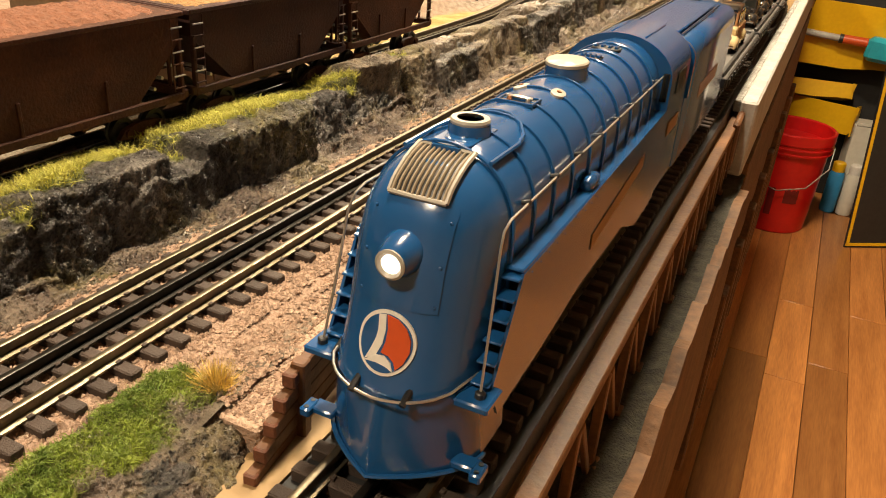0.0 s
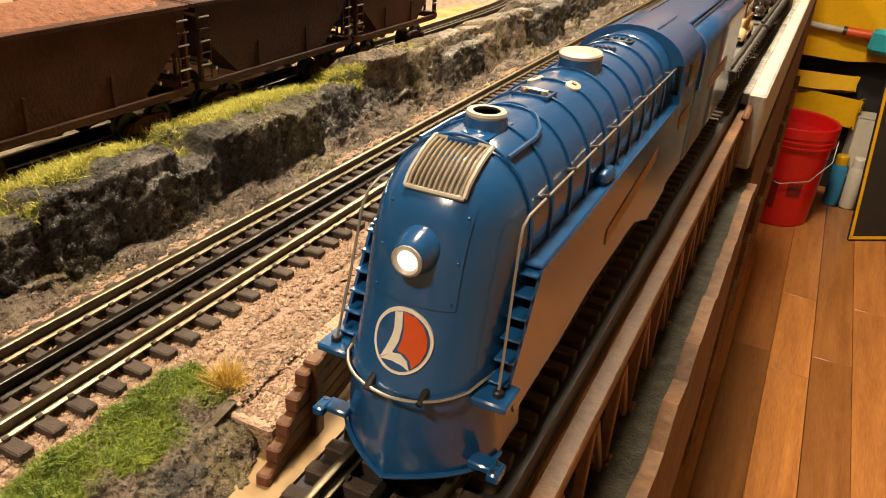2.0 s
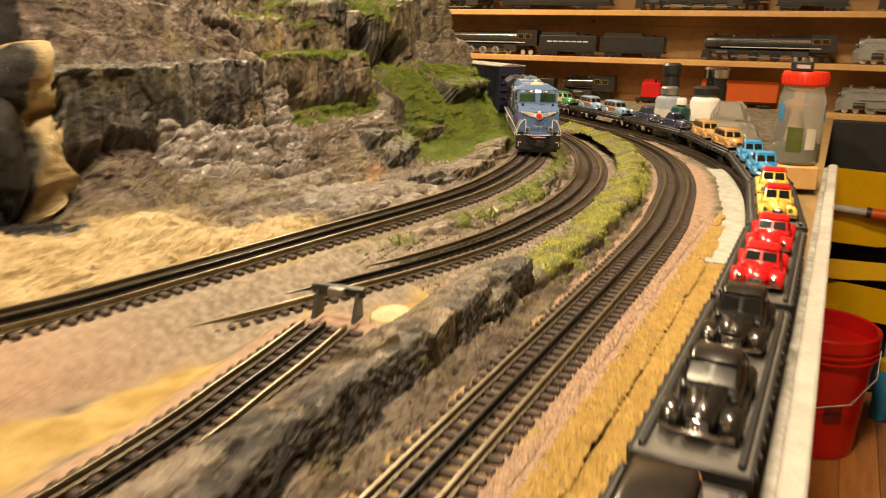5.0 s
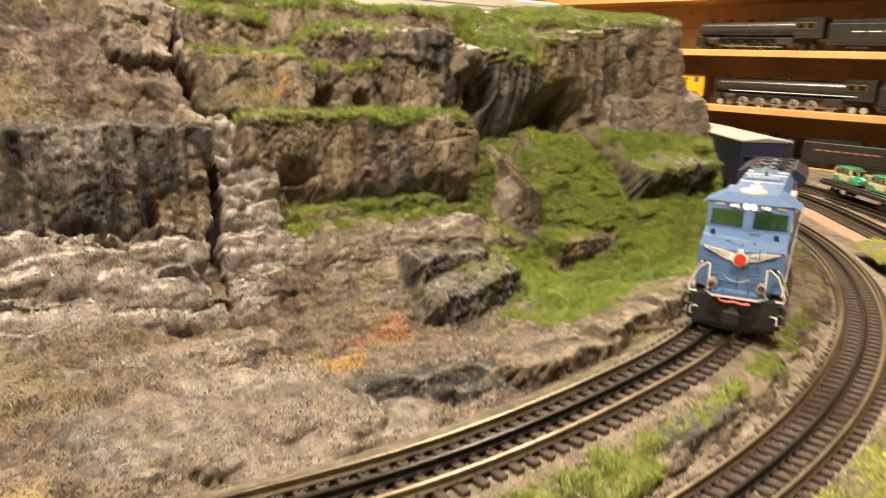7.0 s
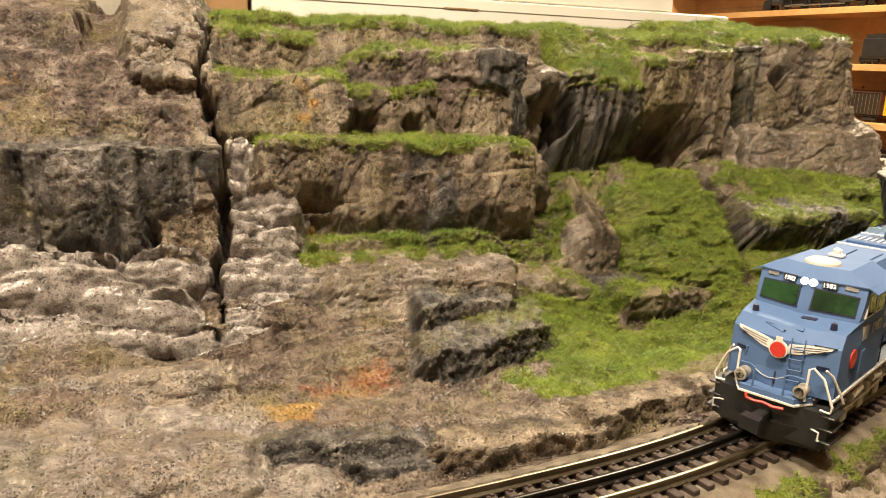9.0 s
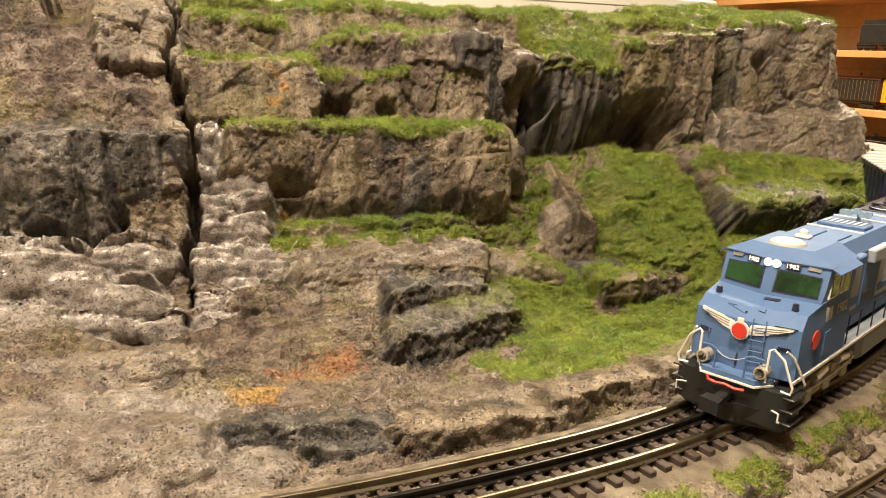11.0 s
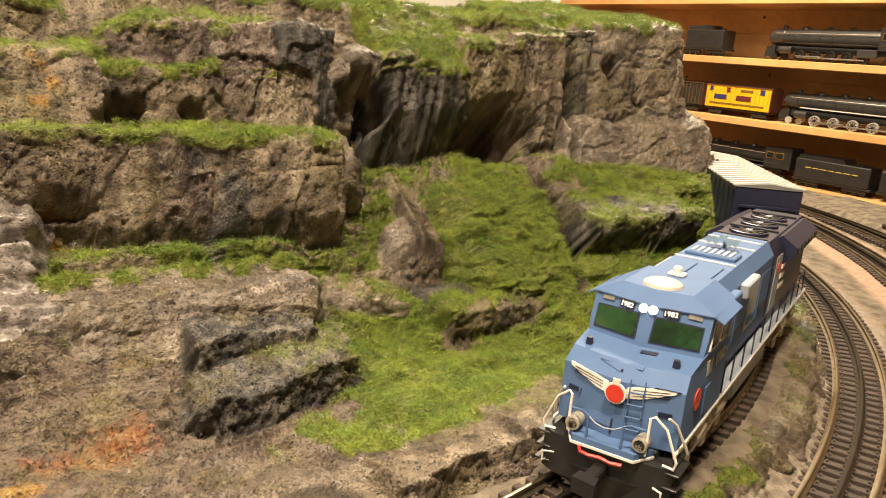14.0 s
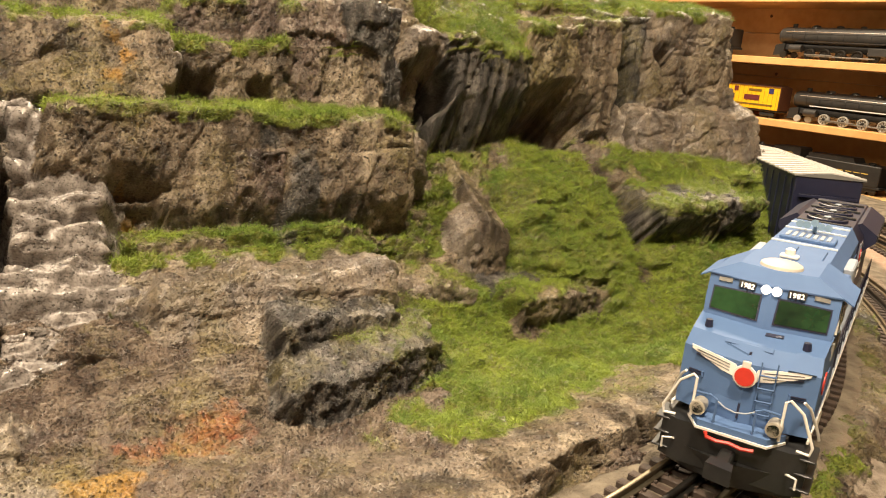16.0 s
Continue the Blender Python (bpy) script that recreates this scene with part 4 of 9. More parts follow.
# layered walls in the middle
block(1.580, 1.662, 0.574, 0.580, 0.184, 0.05, 0.05, "rock", 0.5, zb=0.142, und=0.6)
block(1.650, 1.838, 0.581, 0.575, 0.183, 0.03, 0.06, "rock", 0.85, dz=-0.008, zb=0.112, und=0.4)
block(1.815, 1.862, 0.575, 0.594, 0.172, 0.08, 0.3, "pale", 0.1, dz=-0.012, zb=0.132)
block(1.697, 1.733, 0.575, 0.574, 0.152, 0.02, 0.3, "pink", zb=0.116)
block(1.776, 1.832, 0.569, 0.571, 0.150, 0.05, 0.4, "rock", dz=0.010, zb=0.122)
block(1.640, 1.800, 0.594, 0.592, 0.120, 0.3, 0.3, "pale", 0.2)
block(1.552, 1.662, 0.600, 0.598, 0.232, 0.35, 0.05, "rock", 0.8, zb=0.182)
block(1.652, 1.828, 0.626, 0.628, 0.221, 0.03, 0.05, "rock", 0.95, dz=0.008)
block(1.551, 1.637, 0.642, 0.643, 0.270, 0.06, 0.1, "rock", 0.9)
block(1.668, 1.714, 0.648, 0.640, 0.250, 0.1, 0.1, "pink", 0.6, dz=0.014)
block(1.706, 1.768, 0.642, 0.640, 0.262, 0.06, 0.1, "pink", 0.7)
block(1.750, 1.802, 0.630, 0.632, 0.256, 0.06, 0.1, "pink", 0.5, dz=0.012)
block(1.548, 1.95, 0.668, 0.672, 0.283, 0.3, 0.03, "rock", 1.0, dz=0.006)
block(1.94, 2.13, 0.664, 0.660, 0.284, 0.4, 0.05, "rock", 1.0)
# ledges and slabs under them
block(1.630, 1.802, 0.569, 0.569, 0.093, 0.02, 0.08, "rock", 0.95, zb=0.072)
block(1.612, 1.800, 0.534, 0.540, 0.075, 0.5, 0.15, "pale", 0.85, dz=0.004)
block(1.640, 1.784, 0.508, 0.484, 0.074, 0.4, 0.12, "pale", 0.15, dz=0.010)
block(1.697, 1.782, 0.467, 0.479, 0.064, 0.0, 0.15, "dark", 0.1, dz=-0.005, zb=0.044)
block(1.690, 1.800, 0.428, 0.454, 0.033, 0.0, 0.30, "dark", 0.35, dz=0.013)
block(1.585, 1.70, 0.500, 0.480, 0.034, 0.6, 0.4, "rock")
# grey columns, plate, overhang and cave
block(1.800, 1.850, 0.631, 0.626, 0.264, 0.0, 0.1, "col", 0.1, zb=0.192, und=0.5)
block(1.846, 1.876, 0.634, 0.638, 0.250, 0.0, 0.2, "rock", 0.1, zb=0.178)
block(1.857, 1.908, 0.615, 0.617, 0.247, 0.0, 0.12, "pale", 0, zb=0.234, und=0.93)
block(1.893, 1.940, 0.614, 0.612, 0.242, 0.0, 0.75, "col", 0.95, zb=0.205, und=0.45)
block(1.930, 1.986, 0.611, 0.617, 0.236, 0.0, 0.75, "col", 0.95, zb=0.205, und=0.55)
block(1.980, 2.060, 0.620, 0.630, 0.262, 0.0, 0.08, "rock", 0.7, zb=0.212, und=0.92)
block(2.046, 2.110, 0.631, 0.634, 0.274, 0.02, 0.05, "rock", 0.4, zb=0.165)
block(2.098, 2.152, 0.647, 0.644, 0.284, 0.02, 0.05, "col", 0.4)
# pale nose at the far end
block(2.135, 2.288, 0.652, 0.640, 0.290, 0.08, 0.1, "pale", 0.85, dz=0.004)
block(2.165, 2.284, 0.638, 0.630, 0.246, 0.10, 0.3, "rock")
block(2.205, 2.292, 0.634, 0.626, 0.214, 0.10, 0.3, "pale")
block(2.120, 2.312, 0.614, 0.584, 0.180, 0.35, 0.4, "pale", 0.15)
# spikes, ledges and slabs in the turf
block(1.832, 1.902, 0.566, 0.566, 0.058, 0.0, 0.2, "rock", 0.1, dz=0.014)
block(1.890, 1.912, 0.562, 0.564, 0.082, 0.0, 0.6, "pale", dz=0.012)
block(1.909, 1.932, 0.558, 0.560, 0.100, 0.0, 0.6, "rock", dz=-0.014)
block(1.820, 1.882, 0.530, 0.532, 0.056, 0.1, 0.3, "pale", 0.4, dz=-0.008)
block(1.904, 1.955, 0.528, 0.530, 0.042, 0.1, 0.3, "dark", 0.1)
block(1.915, 2.030, 0.502, 0.512, 0.045, 0.0, 0.15, "rock", 0.95, dz=-0.003, zb=0.022)
block(2.072, 2.204, 0.513, 0.505, 0.116, 0.0, 0.12, "dark", 0.6, zb=0.100, und=0.92)
# low broken bank along the rails
block(1.655, 1.765, 0.296, 0.302, 0.030, 0.0, 0.02, "rock", 0.1)
block(1.760, 1.862, 0.306, 0.326, 0.033, 0.0, 0.02, "rock", 0.2)
block(1.858, 1.960, 0.328, 0.354, 0.034, 0.0, 0.02, "rock", 0.3)
block(1.60, 1.66, 0.300, 0.302, 0.020, 0.2, 0.1, "dark")
# unpainted shell and black void before the cliff
block(0.62, 1.085, 0.515, 0.53, 0.20, 0.15, 0.35, "shell")
block(0.86, 1.12, 0.53, 0.535, 0.140, 0.05, 0.1, "shell")
block(0.62, 0.98, 0.58, 0.60, 0.34, 0.2, 0.1, "shell")
block(1.150, 1.196, 0.565, 0.56, 0.184, 0.0, 0.1, "shell")
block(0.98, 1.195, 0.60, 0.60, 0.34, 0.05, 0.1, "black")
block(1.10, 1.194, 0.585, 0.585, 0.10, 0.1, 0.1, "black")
# the long crack, holes, slot, cave and fissure
hollow(1.543, 0.262, 0.005, 0.024, 0.06)
hollow(1.540, 0.230, 0.006, 0.024, 0.06)
hollow(1.549, 0.190, 0.005, 0.026, 0.055)
hollow(1.551, 0.150, 0.005, 0.030, 0.055)
hollow(1.549, 0.105, 0.0045, 0.030, 0.05)
hollow(1.546, 0.060, 0.0045, 0.030, 0.04)
hollow(1.684, 0.196, 0.014, 0.0085, 0.045)
hollow(1.737, 0.193, 0.009, 0.0065, 0.045)
hollow(1.888, 0.198, 0.008, 0.034, 0.05)
hollow(2.030, 0.178, 0.042, 0.026, 0.05)
hollow(2.060, 0.105, 0.011, 0.065, 0.065)
hollow(2.186, 0.252, 0.012, 0.014, 0.035)
hollow(1.632, 0.130, 0.020, 0.014, 0.025)
hollow(2.128, 0.20, 0.005, 0.05, 0.025)
hollow(2.225, 0.212, 0.008, 0.008, 0.02)
STAINS = [("rust", 1.635, 0.435, 0.034, 0.022, 0.62), ("ochre", 1.580, 0.42, 0.026, 0.014, 0.75), ("ochre", 1.622, 0.605, 0.022, 0.014, 0.75), ("dark", 1.742, 0.577, 0.017, 0.02, 1.1), ("ochre", 1.40, 0.61, 0.03, 0.01, 0.4),
          ("grass", 1.80, 0.42, 0.10, 0.045, 1.2), ("grass", 1.91, 0.44, 0.10, 0.10, 1.2), ("grass", 1.93, 0.57, 0.085, 0.065, 1.3), ("grass", 2.0, 0.60, 0.045, 0.05, 1.3), ("grass", 2.15, 0.55, 0.07, 0.085, 1.3),
          ("grass", 1.68, 0.545, 0.08, 0.02, 0.9), ("dark", 1.38, 0.35, 0.08, 0.05, 0.9), ("dark", 1.58, 0.33, 0.06, 0.04, 1.0), ("dark", 1.40, 0.45, 0.04, 0.03, 0.7),
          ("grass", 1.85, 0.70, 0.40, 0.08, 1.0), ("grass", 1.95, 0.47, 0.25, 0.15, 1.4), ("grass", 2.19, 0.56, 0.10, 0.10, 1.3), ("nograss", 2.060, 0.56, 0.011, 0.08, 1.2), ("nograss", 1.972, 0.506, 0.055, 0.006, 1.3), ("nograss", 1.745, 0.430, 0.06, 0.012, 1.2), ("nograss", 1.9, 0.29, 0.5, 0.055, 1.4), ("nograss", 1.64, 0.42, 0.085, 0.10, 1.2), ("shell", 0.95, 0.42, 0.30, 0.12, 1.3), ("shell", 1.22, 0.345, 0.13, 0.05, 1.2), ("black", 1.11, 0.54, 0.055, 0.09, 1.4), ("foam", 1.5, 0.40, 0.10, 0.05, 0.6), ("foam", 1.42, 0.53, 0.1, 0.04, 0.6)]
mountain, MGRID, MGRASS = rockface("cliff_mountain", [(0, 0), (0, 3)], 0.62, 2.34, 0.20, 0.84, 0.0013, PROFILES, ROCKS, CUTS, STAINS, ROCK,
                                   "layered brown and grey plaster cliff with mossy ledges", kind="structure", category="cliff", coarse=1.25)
blades("cliff_grass", MGRID, np.where(MGRASS > 0.35, MGRASS, 0), 360000, 0.0066, GRASS, "tufts of olive green static grass on the cliff ledges", 3, droop=0.85, width=0.00014)

# ---- ground sheet under the tracks ----
def dist_line(line, xs, ys):
    p = np.array(line)
    best = np.full(xs.shape, 9.0)
    for i in range(len(p) - 1):
        d = p[i + 1] - p[i]
        u = np.clip(((xs - p[i, 0]) * d[0] + (ys - p[i, 1]) * d[1]) / (d @ d + 1e-12), 0, 1)
        best = np.minimum(best, np.hypot(xs - p[i, 0] - u * d[0], ys - p[i, 1] - u * d[1]))
    return best


def ground_mat():
    m = mat("scenic_ground", (0.40, 0.275, 0.20), 0.9, 0, (0.25, 0.16, 0.11), 130, 1.0, 620)
    nt = m.node_tree
    b = nt.nodes["Principled BSDF"]
    src = b.inputs["Base Color"].links[0].from_socket
    tc = nt.nodes["Texture Coordinate"]
    at = nt.nodes.new("ShaderNodeAttribute"); at.attribute_name = "cover"
    sp = nt.nodes.new("ShaderNodeSeparateColor"); nt.links.new(at.outputs["Color"], sp.inputs["Color"])
    for k, (lo, hi, sc) in enumerate((((0.16, 0.125, 0.09), (0.30, 0.25, 0.20), 150), ((0.28, 0.18, 0.05), (0.41, 0.30, 0.115), 40), ((0.08, 0.062, 0.042), (0.20, 0.165, 0.12), 60))):
        n = nt.nodes.new("ShaderNodeTexNoise"); n.inputs["Scale"].default_value, n.inputs["Detail"].default_value = sc, 8
        nt.links.new(tc.outputs["Object"], n.inputs["Vector"])
        r = nt.nodes.new("ShaderNodeValToRGB")
        r.color_ramp.elements[0].position, r.color_ramp.elements[1].position = 0.36, 0.64
        r.color_ramp.elements[0].color, r.color_ramp.elements[1].color = (*lo, 1), (*hi, 1)
        nt.links.new(n.outputs["Fac"], r.inputs["Fac"])
        x = nt.nodes.new("ShaderNodeMix"); x.data_type = "RGBA"
        nt.links.new(sp.outputs[k], x.inputs["Factor"]); nt.links.new(src, x.inputs[6]); nt.links.new(r.outputs["Color"], x.inputs[7])
        src = x.outputs[2]
    nt.links.new(src, b.inputs["Base Color"])
    return m


GROUND = ground_mat()
GX = np.arange(-1.3, 0.0705, 0.007)
GY = np.arange(-0.4, 3.3, 0.008)
XS, YS = np.meshgrid(GX, GY)
dM, dS, dD, dH, dB = (dist_line(l[::2] + [l[-1]], XS, YS) for l in (LINE_M, LINE_S, LINE_D, LINE_H, LINE_B))
BASE = -0.012 + 0.003 * fb(XS * 14, YS * 14, 4)
for dd, z in ((dH, Z_H), (dD, Z_D), (dS, Z_S), (dM, Z_M)):
    bed = z - 0.0092 - np.clip(dd - 0.038, 0, 1) * 0.55
    BASE = np.where(dd < 0.075, np.maximum(BASE, bed), BASE)
BASE = BASE + 0.0006 * fb(XS * 160, YS * 160, 8, 3)
BASE = np.where(dB < 0.06, np.minimum(BASE, -0.012 - 0.014 * sstep(0.062, 0.05, dB)), BASE)
pale = sstep(0.065, 0.045, dS) * sstep(0.9, 1.1, YS)
sand = sstep(0.0, 0.02, fb(XS * 20, YS * 20, 5) * 0.02 + np.minimum.reduce([dH - 0.045, dS - 0.045, 0.25 - np.abs(XS + 0.22)])) * (XS < LINE_H[-1][0] + 0.2) * sstep(0.45, 0.75, YS) * sstep(1.32, 1.22, YS)
dirt = sstep(0.048, 0.060, np.minimum.reduce([dS, dM, dH])) * (1 - sand)
n = XS.shape[1]
fs = [(j * n + i, j * n + i + 1, (j + 1) * n + i + 1, (j + 1) * n + i) for j in range(XS.shape[0] - 1) for i in range(n - 1)]
ground = raw("ground", np.stack([XS.ravel(), YS.ravel(), BASE.ravel()], 1).tolist(), fs, GROUND)
at = ground.data.color_attributes.new("cover", "FLOAT_COLOR", "POINT")
at.data.foreach_set("color", np.stack([pale.ravel(), sand.ravel(), dirt.ravel(), np.ones(XS.size)], 1).astype(np.float32).ravel())
tagged(ground, "layout ground of pink gravel, sand and dirt", "ground", kind="structure")


def random_rocks(seed, a0, a1, p, zt, size, sorts, grass, spread=0.008, batter=0.15):
    rs = random.Random(seed)
    out, a = [], a0
    while a < a1:
        ln = rs.uniform(*size)
        q = p + rs.uniform(-spread, spread)
        out.append((a, a + ln * 1.15, q, q + rs.uniform(-0.006, 0.006), zt * rs.uniform(0.62, 1.1), batter * rs.uniform(0, 2), rs.uniform(0.0, 0.2), rs.choice(sorts), grass(a, rs)))
        a += ln * rs.uniform(0.7, 1.0)
    return out


# ridge between the gravel main line and the ore siding
ridge_rocks = random_rocks(4, 0.0, 1.25, 0.047, 0.029, (0.045, 0.10), ("dark", "rock", "dark", "dark"), lambda a, rs: 1.0 if a < 0.5 else 0.0, 0.006) \
    + random_rocks(9, 0.5, 1.25, 0.064, 0.032, (0.03, 0.06), ("pale", "dark", "rock"), lambda a, rs: 0.0, 0.008)
RPROF = {0.0: [(0.036, -0.010), (0.046, -0.009), (0.060, 0.006), (0.075, 0.016), (0.09, 0.010), (0.12, 0.004)], 0.55: [(0.034, -0.010), (0.045, -0.008), (0.06, 0.006), (0.075, 0.012), (0.09, 0.008), (0.12, 0.003)],
         1.3: [(0.034, -0.010), (0.05, -0.002), (0.07, 0.008), (0.085, 0.008), (0.10, 0.004), (0.12, 0.0)]}
ridge, RG, RGR = rockface("rock_ridge", [(0, 0), (0, 2)], -0.02, 1.28, 0.014, 0.086, 0.0012, RPROF, ridge_rocks, [], [("grass", 0.2, 0.088, 0.33, 0.019, 1.4), ("grass", 0.06, 0.078, 0.09, 0.025, 1.2), ("nograss", 0.25, 0.040, 0.6, 0.032, 1.2)], ROCK, "low ridge of dark broken rock between two tracks", 1.0, "structure", "rock ridge", sc=1.9)
blades("ridge_grass", RG, np.where(RGR > 0.3, RGR, 0), 45000, 0.0056, GRASSYELLOW, "yellow-green static grass on top of the rock ridge", 5, droop=0.45, width=0.00017)

# bank between the pale curve and the cliff track
bank_rocks = random_rocks(14, 0.9, 2.9, 0.037, 0.015, (0.03, 0.07), ("rock", "pale", "pale", "dark"), lambda a, rs: 0.9 if rs.random() < 0.6 else 0.1, 0.005)
BANK = [(0.024, -0.010), (0.030, -0.004), (0.038, 0.006), (0.048, 0.013), (0.058, 0.014), (0.068, 0.010), (0.080, 0.002)]
BPROF = {0.5: BANK, 3.0: BANK}
bank, BG, BGR = rockface("grass_bank", LINE_S, 0.9, 3.0, 0.012, 0.058, 0.0016, BPROF, bank_rocks, [], [("grass", 1.9, 0.056, 1.4, 0.012, 1.2), ("nograss", 2.40, 0.05, 0.25, 0.03, 0.7)], ROCK, "broken rock bank with grass between two curved tracks", 1.0, "structure", "bank", sc=1.7)
blades("bank_grass", BG, np.where(BGR > 0.3, BGR, 0), 13000, 0.0042, GRASS, "yellow-green static grass along the rock bank", 6, droop=0.6)
# lower bank between the gravel main line and the pale curve
low_rocks = random_rocks(24, 1.3, 3.0, 0.050, 0.012, (0.03, 0.08), ("rock", "dark", "pale"), lambda a, rs: 0.8, 0.006)
LPROF = {0.5: [(0.034, -0.012), (0.05, -0.004), (0.06, 0.004), (0.085, 0.004), (0.11, -0.004)], 3.0: [(0.034, -0.012), (0.05, -0.004), (0.06, 0.004), (0.075, 0.004), (0.09, -0.004)]}
lowbank, LG, LGR = rockface("grass_bank", LINE_M, 1.70, 3.0, 0.014, 0.070, 0.0018, LPROF, low_rocks, [], [("grass", 2.3, 0.075, 1.2, 0.03, 1.1)], ROCK, "low mossy rock bank beside the gravel track", 1.0, "structure", "bank", sc=2.4)
blades("bank_grass", LG, np.where(LGR > 0.3, LGR, 0), 12000, 0.005, GRASSYELLOW, "short yellow-green grass on the low bank", 7, droop=0.5)

# ---- the blue streamlined locomotive ----
def lerp_tab(tab, z):
    return float(np.interp(z, [a for a, _ in tab], [b for _, b in tab]))


NOSE_Y = [(0.004, -0.003), (0.02, -0.0045), (0.034, -0.003), (0.05, 0.003), (0.06, 0.0055), (0.074, 0.0085), (0.086, 0.0135), (0.094, 0.020), (0.0985, 0.028), (0.1015, 0.040)]


def nose_hw(z):
    return 0.0238 if z < 0.078 else 0.0238 * math.sqrt(max(0.0, 1 - ((z - 0.078) / 0.0240) ** 2))


def nose_y(x, z, out=0.0):
    hw = max(nose_hw(z), 1e-4)
    u = min(abs(x) / hw, 0.999)
    return lerp_tab(NOSE_Y, z) + 0.030 * (hw / 0.0238) * (1 - (1 - u ** 2.5) ** (1 / 2.5)) - out


def shell_ring(z, back, front=None, n=22):
    hw = max(nose_hw(z), 0.0006)
    xs = [hw * math.sin(math.pi * (i / n - 0.5)) for i in range(n + 1)]
    return [(x, nose_y(x, z), z) for x in xs] + [(hw, back, z), (-hw, back, z)]


LOCO_X, LOCO_Y, LOCO_Z = 0.1265, 0.201, Z_B
loco = thing("streamlined_locomotive", "glossy blue streamlined model steam locomotive with lit headlight", "locomotive", pose(LOCO_X, LOCO_Y, LOCO_Z))
levels = [0.034, 0.042, 0.05, 0.058, 0.066, 0.072, 0.078] + [0.078 + 0.0239 * math.sin(radians(a)) for a in (10, 20, 30, 40, 50, 58, 66, 73, 79, 84, 88)]
mb = MB(); mb.loft([shell_ring(z, 0.256) for z in levels])
mb.obj("boiler_shroud", LOCO_BLUE, loco, "smooth blue streamlined boiler casing", angle=50)
# pilot with its bottom lip
def pilot_ring(z, k):
    n, hw = 22, 0.0240 + 0.003 * k
    out = []
    for i in range(n + 1):
        x = hw * math.sin(math.pi * (i / n - 0.5))
        u = abs(x) / hw
        out.append((x, -0.003 - 0.0035 * k + 0.03 * (0.55 * (1 - (1 - min(u, 0.999) ** 2.4) ** (1 / 2.4)) + 0.45 * u * (0.4 + 0.6 * k)), z))
    return out + [(hw, 0.04, z), (-hw, 0.04, z)]


mb = MB(); mb.loft([pilot_ring(z, k) for z, k in ((0.004, 1.0), (0.012, 0.8), (0.022, 0.4), (0.030, 0.1), (0.035, 0.0))])
mb.obj("pilot", LOCO_BLUE, loco, "blue streamlined prow", angle=50)
mb = MB(); mb.tube([(p[0] * 1.03, p[1] - 0.0006, 0.0045) for p in pilot_ring(0.004, 1.0)[:23]], 0.0009, 6)
mb.obj("pilot_lip", LOCO_BLUE, loco)
for s in (-1, 1):
    mb = MB()
    mb.box((s * 0.0265, 0.010, 0.0085), (0.009, 0.006, 0.0025), 0.0005)
    mb.box((s * 0.0315, 0.008, 0.0085), (0.004, 0.0075, 0.0035), 0.0006)
    pad = mb.obj("step_pad", LOCO_BLUE, loco)
    for dy in (-0.002, 0.002):
        MB().cyl((s * 0.0315, 0.008 + dy, 0.0102), (s * 0.0315, 0.008 + dy, 0.0105), 0.0009, n=8).obj("hole", BLACKPLASTIC, pad)
# raised access panel round the lamp
mb = MB()
zs = np.linspace(0.0600, 0.0885, 9); xs = np.linspace(-0.0135, 0.0135, 9)
mb.loft([[(x, nose_y(x, z, 0.0005), z) for x in xs] for z in zs], closed=False)
mb.obj("access_panel", LOCO_BLUE, loco, angle=80)
for sx in (-0.0122, 0.0122):
    for z in (0.062, 0.074, 0.086):
        MB().lathe([(0.0006, 0), (0.0004, 0.0005), (0.0001, 0.0006)], 6, pose(sx, nose_y(sx, z, 0.0003), z, 90)).obj("rivet", LOCO_BLUE, loco)
LAMP_Z = 0.0752
lamp_y = nose_y(0, LAMP_Z) + 0.0015
housing = MB().lathe([(0.0072, -0.004), (0.0072, 0.0), (0.0066, 0.0022), (0.0056, 0.0055), (0.0047, 0.0072), (0.0043, 0.0075)], 28, pose(0, lamp_y, LAMP_Z, 92)).obj("headlight", LOCO_BLUE, loco, "blue bullet headlight housing")
MB().lathe([(0.0046, 0.0071), (0.0048, 0.0081), (0.0040, 0.0085), (0.0030, 0.0074)], 28, pose(0, lamp_y, LAMP_Z, 92), caps=False).obj("lamp_rim", CREAM, housing)
MB().lathe([(0.0031, 0.0075), (0.0024, 0.0081), (0.0012, 0.0084), (0.0002, 0.0085)], 24, pose(0, lamp_y, LAMP_Z, 92)).obj("lamp_lens", LAMPGLASS, housing, "glowing white lens")
# round badge: rim, disc, orange and white fields following the nose
def badge_part(name, outline, material, out, z0=0.0492):
    mb = MB()
    c = (sum(p[0] for p in outline) / len(outline), sum(p[1] for p in outline) / len(outline))
    pts = [(x, nose_y(x, z0 + z, out), z0 + z) for x, z in outline]
    k = len(pts)
    mb.add(pts + [(c[0], nose_y(c[0], z0 + c[1], out), z0 + c[1])] + [(p[0], p[1] + 0.0006, p[2]) for p in pts], [(i, (i + 1) % k, k) for i in range(k)] + [(i, i + k + 1, (i + 1) % k + k + 1, (i + 1) % k) for i in range(k)])
    return mb.obj(name, material, badge, angle=60)


def ring_pts(r, n=40):
    return [(r * math.cos(2 * math.pi * i / n), r * math.sin(2 * math.pi * i / n)) for i in range(n)]


